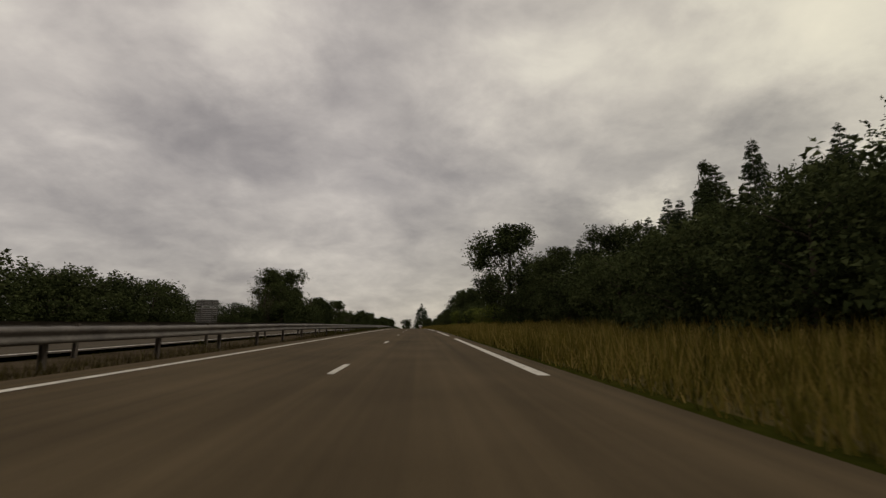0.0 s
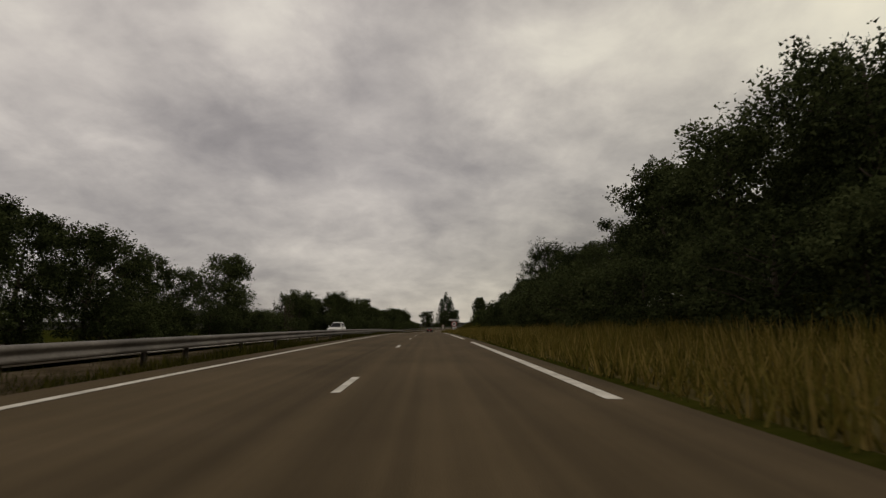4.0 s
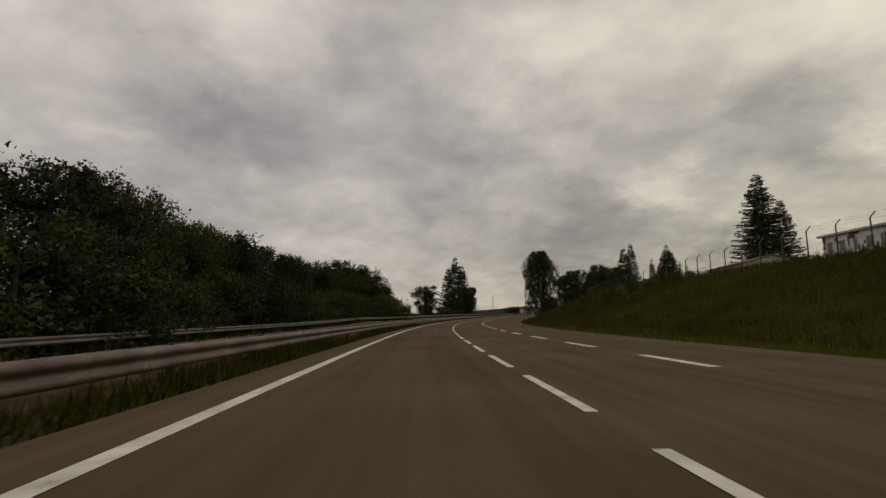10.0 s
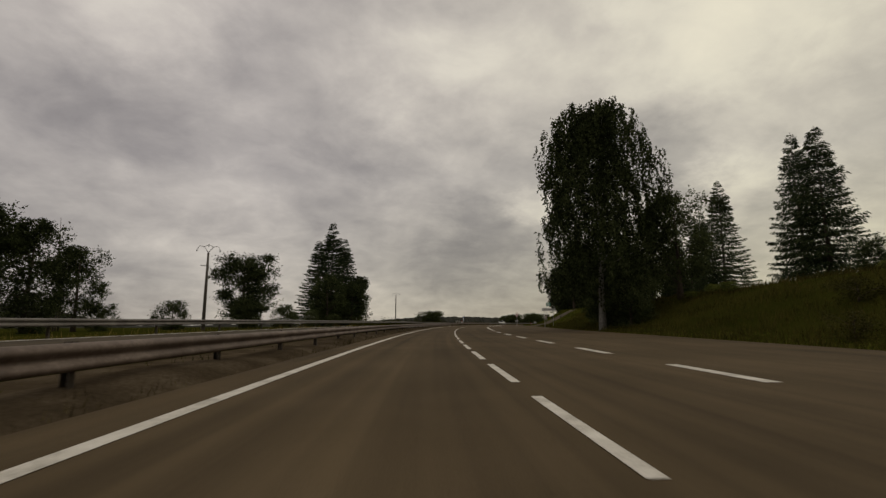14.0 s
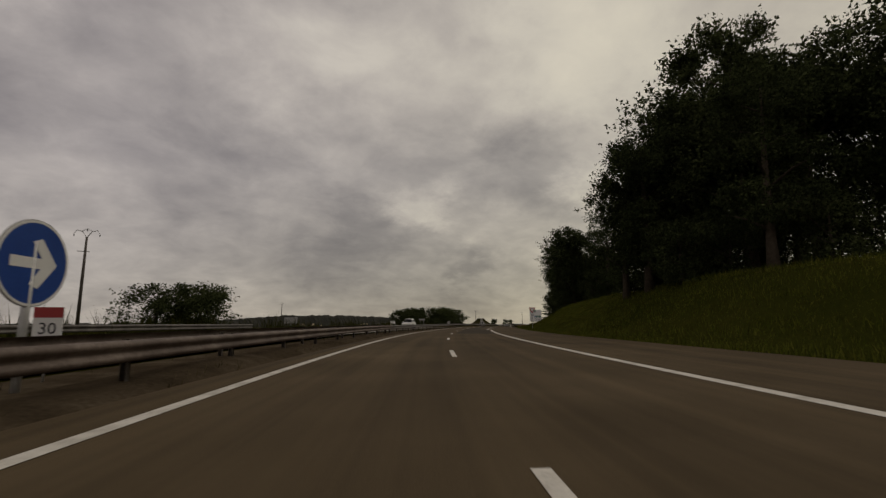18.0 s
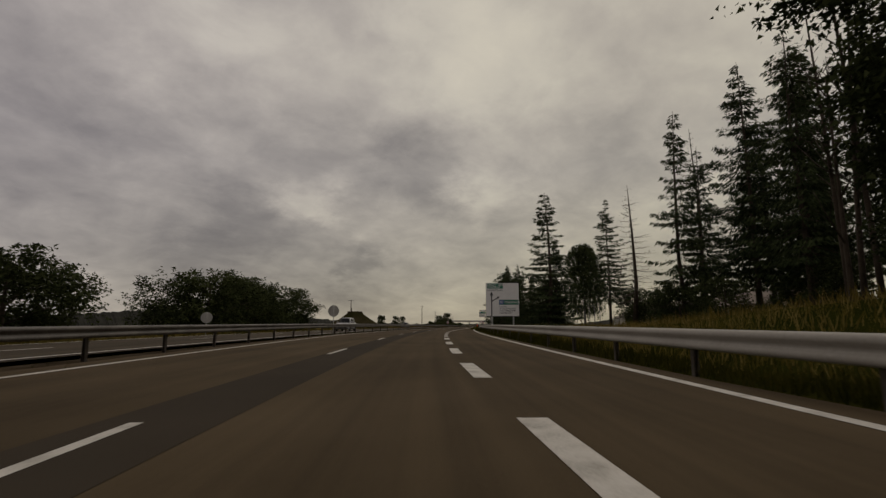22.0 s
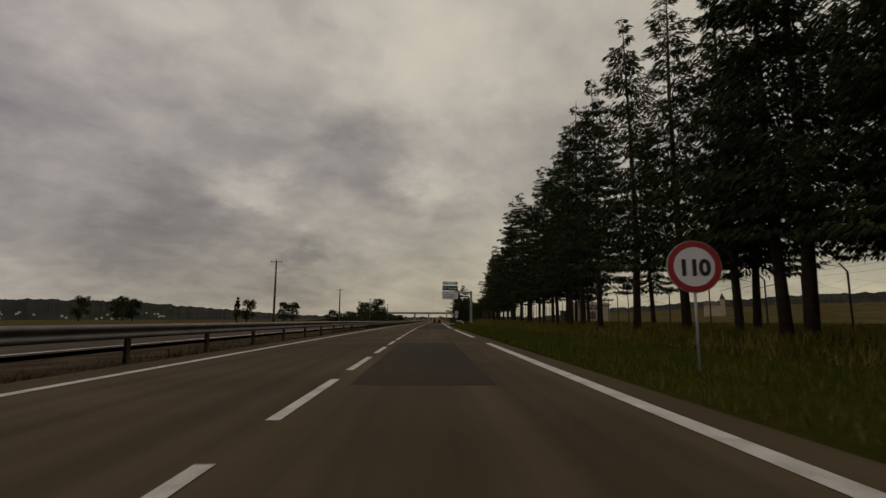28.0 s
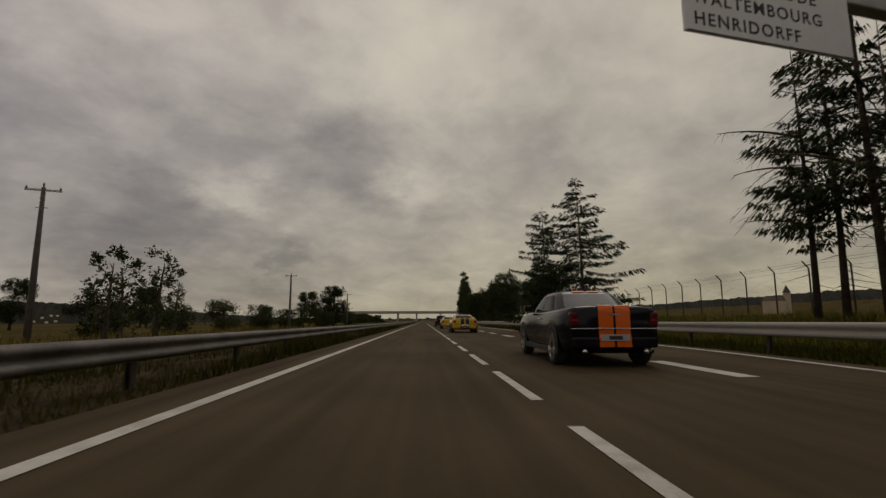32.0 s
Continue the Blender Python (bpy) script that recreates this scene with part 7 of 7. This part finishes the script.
def gable_house(s, u, long, deep, eaves, ridge, label, wall=RENDER, across=False, windows=3, turn=0.0):
    """A house with a pitched roof; across turns its gable to the road."""
    root = new("house")
    root.matrix_basis = here(s, u, (90 if across else 0) + turn, z=float(bank(s, u)))
    tagged(root, label, "house", "houses")
    a, b = long / 2, deep / 2
    verts = [(-b, -a, -0.5), (b, -a, -0.5), (b, a, -0.5), (-b, a, -0.5), (-b, -a, eaves), (b, -a, eaves), (b, a, eaves), (-b, a, eaves), (0, -a, ridge), (0, a, ridge)]
    faces = [(0, 1, 5, 8, 4), (2, 3, 7, 9, 6), (1, 2, 6, 5), (3, 0, 4, 7), (3, 2, 1, 0), (4, 8, 9, 7), (8, 5, 6, 9)]
    part("wall", mesh("wall", verts, faces), wall, root)
    for sx in (-1, 1):
        o = 0.4
        k = (ridge - eaves) / b
        q = [(sx * (b + o), -a - o, eaves - k * o + 0.02), (0, -a - o, ridge + 0.02), (0, a + o, ridge + 0.02), (sx * (b + o), a + o, eaves - k * o + 0.02)]
        part("roof", mesh("roof", q + [(x, y, z + 0.18) for x, y, z in q], [(0, 1, 2, 3), (7, 6, 5, 4), (0, 4, 5, 1), (1, 5, 6, 2), (2, 6, 7, 3), (3, 7, 4, 0)]), TILE_ROOF, root)
    part("chimney", boxed(-0.3, 0.3, a * 0.3, a * 0.3 + 0.6, ridge - 0.5, ridge + 0.9, bevel=0.02), RENDER, root)
    front = new("front")
    front.parent = root
    front.matrix_basis = pose(0, -a, 0, 0, 0, 0) if across else pose(-b, 0, 0, 0, 0, -90)
    span = b if across else a
    for i in range(windows):
        x = -span + 2 * span * (i + 0.5) / windows
        window(front, x - 0.55, x + 0.55, 0.9, 2.2, 0.0)
        if eaves > 4.5:
            window(front, x - 0.55, x + 0.55, 3.6, 4.9, 0.0)
    return root


gable_house(808, 50, 34, 9, 2.9, 5.0, "long low beige house with dull tiled roof behind the trees", windows=9)
gable_house(835, 47.5, 9, 7.5, 2.7, 4.8, "beige wing of the low house with its gable to the road", across=True, windows=2)
gable_house(850, 92, 11, 7, 3.4, 5.6, "pale gabled house behind the spruces", WHITE_RENDER, True, 1)
gable_house(925, 66, 10, 8, 2.8, 4.2, "pale house with small windows seen between trunks", WHITE_RENDER, False, 4)


def pale_house(s, u):
    """A small rendered house with a shallow roof, and a low shed behind it."""
    root = new("house")
    root.matrix_basis = here(s, u, 0, 1.9)
    tagged(root, "small pale rendered house behind the security fence", "house", "houses")
    v = [(x, y, z) for x in (-4.4, 4.4) for y, z in ((-4, -3.0), (4, -3.0), (4, 3.35), (0, 4.1), (-4, 3.35))]
    part("wall", mesh("wall", v, [(4, 3, 2, 1, 0), (5, 6, 7, 8, 9), (0, 5, 9, 4), (1, 2, 7, 6), (0, 1, 6, 5), (2, 3, 8, 7), (3, 4, 9, 8)]), RENDER, root)
    for sy in (-1, 1):
        q = [(-4.75, sy * 4.4, 3.30), (4.75, sy * 4.4, 3.30), (4.75, 0, 4.13), (-4.75, 0, 4.13)]
        part("roof", mesh("roof", q + [(x, y, z + 0.14) for x, y, z in q], [(0, 1, 2, 3), (7, 6, 5, 4), (0, 4, 5, 1), (1, 5, 6, 2), (2, 6, 7, 3), (3, 7, 4, 0)]), TILE_ROOF, root)
    for x in (-1.9, -0.75, 0.4):
        window(root, x - 0.42, x + 0.42, 2.05, 2.75, -4.0)
    door = part("door", boxed(-1.3, 0.5, -4.06, -3.98, -0.6, 1.45, bevel=0.01), RUSTY, root, "wide brown door")
    tube("handle", [(-0.3, -4.09, 0.4), (-0.3, -4.09, 0.6)], 0.015, RAIL_POST, door, 6)
    tube("downpipe", [(-4.3, -4.08, 3.3), (-4.3, -4.08, -0.6)], 0.05, RAIL_POST, root, 6)
    shed = new("shed")
    shed.matrix_basis = here(s + 8.5, u - 2.5, 0, 1.9)
    tagged(shed, "low dark brown wooden shed beside the pale house", "shed")
    for k in range(14):
        part("board", boxed(-3.5 + 0.5 * k, -3.02 + 0.5 * k, -2.03, -2.0, -2.6, 1.8, bevel=0.006), TIMBER, shed)
    part("wall", boxed(-3.5, 3.5, -2.0, 2.0, -2.6, 1.8), TIMBER, shed)
    part("roof", boxed(-3.8, 3.8, -2.3, 2.3, 1.8, 1.92, bevel=0.02), RAIL_POST, shed)


TIMBER = material("dark_boards", ((0.022, 0.015, 0.010), (0.050, 0.034, 0.024)), rough=0.85, scale=2, fine=30, bump=0.2)
pale_house(1059.6, 50.0)
gable_house(430, 54, 14, 9, 3.2, 4.4, "low pale building on the bank behind the fence", WHITE_RENDER, False, 3)

# ---- the mound, the bridge and the distance ----
def mound():
    n, rings = 40, 9
    verts, faces = [], []
    for j in range(rings):
        t = j / (rings - 1)
        r = 8.4 * (1 - t) ** 1.25 + 1.6
        for k in range(n):
            a = 6.28318 * k / n
            w = 1 + 0.06 * math.sin(3 * a + 5 * t) + 0.04 * math.sin(7 * a)
            verts.append((r * w * math.cos(a), r * w * math.sin(a), 4.5 * t - 0.6 * (1 - t) + 0.12 * math.sin(5 * a + 9 * t)))
    for j in range(rings - 1):
        for k in range(n):
            faces.append((j * n + k, j * n + (k + 1) % n, (j + 1) * n + (k + 1) % n, (j + 1) * n + k))
    faces.append(tuple((rings - 1) * n + k for k in range(n)))
    root = new("earth_mound")
    root.matrix_basis = here(852, -21.4)
    tagged(root, "steep dark earth mound with a flat capped top", "mound")
    turf = material("mound_turf", ((0.016, 0.018, 0.006), (0.032, 0.029, 0.012), (0.055, 0.042, 0.024)), rough=0.95, scale=0.35, fine=6, bump=0.5, spec=0.0)
    part("slope", mesh("slope", verts, faces, None, True), turf, root, "rough turf and bare earth slope")
    part("cap", boxed(-1.7, 1.6, -1.3, 1.3, 4.25, 4.66, bevel=0.12), DIRT, root)
    tube("pipe", [(-0.9, 0, 4.6), (-0.9, 0, 5.6)], 0.09, RAIL_POST, root, 8)


mound()


def bridge():
    root = new("road_bridge")
    root.matrix_basis = here(1378, 0, 0, 0.0)
    tagged(root, "distant concrete road bridge across the carriageways", "bridge")
    part("deck", boxed(-55, 55, -4.5, 4.5, 5.4, 6.4, bevel=0.1), CONCRETE, root)
    for y in (-4.4, 4.4):
        part("parapet", boxed(-55, 55, y - 0.1, y + 0.1, 6.4, 7.2), GREY_POST, root)
    for x in (-15.5, -2.6, 14.0):
        part("pier", boxed(x - 0.5, x + 0.5, -3.5, 3.5, -1, 5.4, bevel=0.1), CONCRETE, root)
    for sx in (-1, 1):
        v = [(sx * 26, -6, -1.5), (sx * 26, 6, -1.5), (sx * 20, 6, -1.5), (sx * 38, -6, 5.6), (sx * 38, 6, 5.6), (sx * 20, -6, -1.5), (sx * 120, -9, -1.5), (sx * 120, 9, -1.5)]
        part("embankment", mesh("embankment", v, [(5, 2, 4, 3), (3, 4, 7, 6), (5, 3, 6), (2, 7, 4)]), SOIL, root)


bridge()
WOODS = material("far_woods", ((0.016, 0.0165, 0.013), (0.027, 0.027, 0.021), (0.042, 0.040, 0.031)), rough=0.95, scale=0.02, fine=0.25, bump=0.0, spec=0.05)


def far_hills():
    """Wooded ridges on the horizon, with an uneven top of treetops."""
    az = np.radians(np.arange(-180, 180.05, 0.1))
    deg = np.degrees(az)
    high = np.interp(deg, (-180, -100, -60, -50, -42, -33, -8, 3, 10, 16, 22, 29, 36, 56, 64, 72, 77, 82, 90, 105, 125, 180), (18, 14, 20, 58, 60, 10, 20, 42, 44, 40, 28, 16, 9, 12, 34, 48, 56, 63, 66, 50, 22, 18))
    rough = np.array([noise.noise((d * 1.7, 0.3, 0)) * 3.0 + noise.noise((d * 6.0, 5.3, 0)) * 1.6 + noise.noise((d * 23.0, 9.1, 0)) * 1.5 for d in deg])
    cx, cy = 240.0, 800.0
    verts, faces = [], []
    n = len(az)
    for i in range(n):
        for r, k in ((1180, 0.0), (1270, 0.55), (1360, 1.0), (1500, 0.9)):
            verts.append((cx + r * math.sin(az[i]), cy + r * math.cos(az[i]), -3.8 + (high[i] + rough[i]) * k + (1.2 * rough[i] if 0 < k < 1 else 0)))
    for i in range(n - 1):
        for k in range(3):
            faces.append((i * 4 + k, i * 4 + k + 1, i * 4 + k + 5, i * 4 + k + 4))
    tagged(part("backdrop", mesh("backdrop", verts, faces), WOODS), "dark wooded hills on the far horizon", "hills", kind="structure")
    # open fields that rise towards the woods
    verts, faces = [], []
    side = [i for i in range(n) if 52 < deg[i] < 125][::5]
    for i in side:
        fade = min(1.0, (deg[i] - 52) / 12, (125 - deg[i]) / 12)
        for r, k in ((330, -0.05), (480, 0.12), (700, 0.30), (950, 0.46), (1230, 0.62)):
            verts.append((cx + r * math.sin(az[i]), cy + r * math.cos(az[i]), -3.0 + high[i] * k * fade + (0.5 * rough[i] if k > 0.2 else 0) * fade))
    for i in range(len(side) - 1):
        for k in range(4):
            faces.append((i * 5 + k, i * 5 + k + 1, i * 5 + k + 6, i * 5 + k + 5))
    tagged(part("far_field", mesh("far_field", verts, faces, None, True), FIELD), "olive fields that rise towards the far woods", "field", kind="structure")
    # a far village on the slope
    r2 = random.Random(3)
    chunks = []
    for k in range(24):
        a = radians(r2.uniform(4, 17))
        d = r2.uniform(1190, 1245)
        x, y, z = cx + d * math.sin(a), cy + d * math.cos(a), -3.8 + (d - 1180) / 90 * 0.5 * float(np.interp(math.degrees(a), deg, high))
        w, l, h = r2.uniform(1.3, 2.4), r2.uniform(1.8, 3.6), r2.uniform(1.2, 2.2)
        v = [(x + sx * w, y + sy * l, z + q) for q in (-2, h) for sx, sy in ((-1, -1), (1, -1), (1, 1), (-1, 1))] + [(x - w, y, z + h + 1.6), (x + w, y, z + h + 1.6)]
        chunks.append((v, [(0, 1, 5, 4), (1, 2, 6, 9, 5), (2, 3, 7, 6), (3, 0, 4, 8, 7), (4, 5, 9, 8), (6, 7, 8, 9)]))
    v, f = join_data(chunks)
    tagged(part("far_village", mesh("far_village", v, f), RENDER), "scattered pale houses of a far village", "village", kind="stuff")


far_hills()


def church():
    root = new("church")
    root.matrix_basis = pose(812, 977.5, 12.2, 0, 0, 20)
    tagged(root, "distant small church with a pointed tower roof", "church")
    part("tower", boxed(-2.2, 2.2, -2.2, 2.2, -6, 13.0, bevel=0.05), RENDER, root, "pale rendered square tower")
    spire = bmesh.new()
    ring = [spire.verts.new((x, y, 12.9)) for x, y in ((-2.6, -2.6), (2.6, -2.6), (2.6, 2.6), (-2.6, 2.6))]
    tip = spire.verts.new((0, 0, 19.5))
    spire.faces.new(ring[::-1])
    for k in range(4):
        spire.faces.new((ring[k], ring[(k + 1) % 4], tip))
    part("spire", spire, RAIL_POST, root, "steep dark pyramid roof")
    part("nave", boxed(-4, 4, 2.2, 17, -6, 6.5, bevel=0.05), RENDER, root)
    part("nave_roof", prism([(-4.4, 6.4), (4.4, 6.4), (0, 10.0)], 2.1, 17.3), RAIL_POST, root)


church()

# ---- grass ----
GOLD = leafy("ripe_grass", ((0.088, 0.069, 0.014), (0.158, 0.118, 0.026), (0.26, 0.19, 0.058)), through=0.2)
GREENER = leafy("green_grass", ((0.016, 0.019, 0.0028), (0.033, 0.035, 0.005), (0.062, 0.056, 0.010)), through=0.2)


def meadow(name, areas, label, mat):
    g = np.random.default_rng(23)
    out = []
    for s0, s1, u0, u1, dens, h0, h1 in areas:
        n = int((s1 - s0) * abs(u1 - u0) * dens * 2.2)
        s, u = g.uniform(s0, s1, n), g.uniform(u0, u1, n)
        lo = np.interp(s, S, np.interp(S, *zip(*((-60, 8.2), (268, 8.2), (320, 11.2), (387, 12.4), (450, 14.6), (500, 16.3), (556, 16.3), (600, 13.2), (640, 12.0), (700, 11.8), (735, 10.2), (800, 9.8), (830, 8.2), (1004, 8.2), (1045, 11.3), (1200, 11.3)))))
        keep = (u < 0) | (u > lo)
        s, u = s[keep], u[keep]
        n = len(s)
        clump = 0.55 + 0.75 * np.abs(np.sin(s * 0.45 + 2 * np.sin(u * 1.3)) * np.cos(u * 0.8 + s * 0.13))
        base = at(s, u, 0)
        base[:, 2] += bank(s, u) - 0.03
        d = g.normal(size=(n, 3)) * 0.28 + np.array([0, 0, 1.0])
        hh = g.uniform(h0, h1, n) * clump
        out.append(cards(base, d, hh, 0.018 + 0.026 * hh))
    tagged(part(name, leaf_mesh(name, np.concatenate(out), mat), mat), label, "grass", kind="stuff")


meadow("long_grass", ((-12, 60, 8.2, 18, 15, 0.45, 1.0), (60, 252, 8.2, 17, 10, 0.45, 1.0), (840, 1110, 13, 24, 5, 0.3, 0.65), (720, 840, 11, 24, 8, 0.3, 0.7), (640, 1120, -24, -13.5, 4, 0.4, 0.9), (-10, 640, -17, -13.2, 4, 0.3, 0.7)), "ripe golden long grass on the verge", GOLD)
meadow("verge_grass", ((-12, 300, 7.9, 24, 6, 0.25, 0.6), (560, 720, 12, 26, 5, 0.2, 0.45), (720, 840, 8.2, 16, 16, 0.12, 0.35), (-12, 300, -4.2, -1.5, 8, 0.12, 0.4), (300, 820, -4.2, -1.6, 2.5, 0.12, 0.3), (820, 1100, -4.2, -1.5, 6, 0.12, 0.35), (40, 185, -2.9, -1.0, 60, 0.18, 0.48), (185, 400, -3.0, -0.95, 75, 0.18, 0.46), (970, 1110, -4.0, -1.05, 50, 0.2, 0.5), (712, 840, 9.5, 11.5, 60, 0.25, 0.5), (1025, 1110, 11.1, 13, 50, 0.25, 0.5)), "short green grass on banks and median", GREENER)
STRAW = leafy("dry_grass", ((0.030, 0.024, 0.009), (0.062, 0.049, 0.020), (0.12, 0.095, 0.045)), through=0.15)
MOWN = leafy("mown_grass", ((0.058, 0.070, 0.009), (0.108, 0.117, 0.016), (0.17, 0.16, 0.032)), through=0.2)
meadow("mown_grass", ((840, 1110, 8.1, 13, 46, 0.12, 0.32), (840, 1110, 13, 26, 13, 0.2, 0.45), (300, 400, 11, 15, 14, 0.12, 0.3), (400, 470, 12.5, 17, 14, 0.12, 0.3), (470, 560, 11, 19, 14, 0.12, 0.3), (560, 725, 11, 27, 14, 0.15, 0.42)), "bright olive green mown grass beside the road", MOWN)
OLIVE = leafy("olive_grass", ((0.056, 0.050, 0.0085), (0.105, 0.090, 0.016), (0.165, 0.135, 0.034)), through=0.2)
ROUGH = leafy("rough_grass", ((0.026, 0.025, 0.0055), (0.050, 0.045, 0.010), (0.088, 0.071, 0.020)), through=0.2)
meadow("rough_grass", ((325, 440, 13.5, 30, 15, 0.25, 0.65), (440, 560, 15.5, 32, 13, 0.25, 0.6)), "rough brownish green grass on the bank", ROUGH)
meadow("olive_grass", ((-12, 60, 8.2, 18, 20, 0.4, 0.9), (60, 252, 8.2, 17, 13, 0.4, 0.9), (252, 300, 8.2, 17, 24, 0.3, 0.75), (256, 325, 13, 26, 9, 0.2, 0.5)), "olive green grass on the bank", OLIVE)
meadow("dry_grass", ((-12, 60, -2.8, -1.0, 55, 0.12, 0.34), (400, 600, -2.6, -0.98, 30, 0.10, 0.34), (600, 700, -3.0, -1.1, 14, 0.10, 0.3), (840, 970, -3.4, -1.1, 16, 0.10, 0.30)), "dry brownish grass under the median rail", STRAW)
meadow("weeds", ((556, 745, -18, -14.3, 9, 0.7, 2.1), (392, 664, -1.9, -1.3, 9, 0.1, 0.3), (745, 1100, -17, -14, 3, 0.4, 1.0)), "tall rough weeds beyond the opposite road", GREENER)
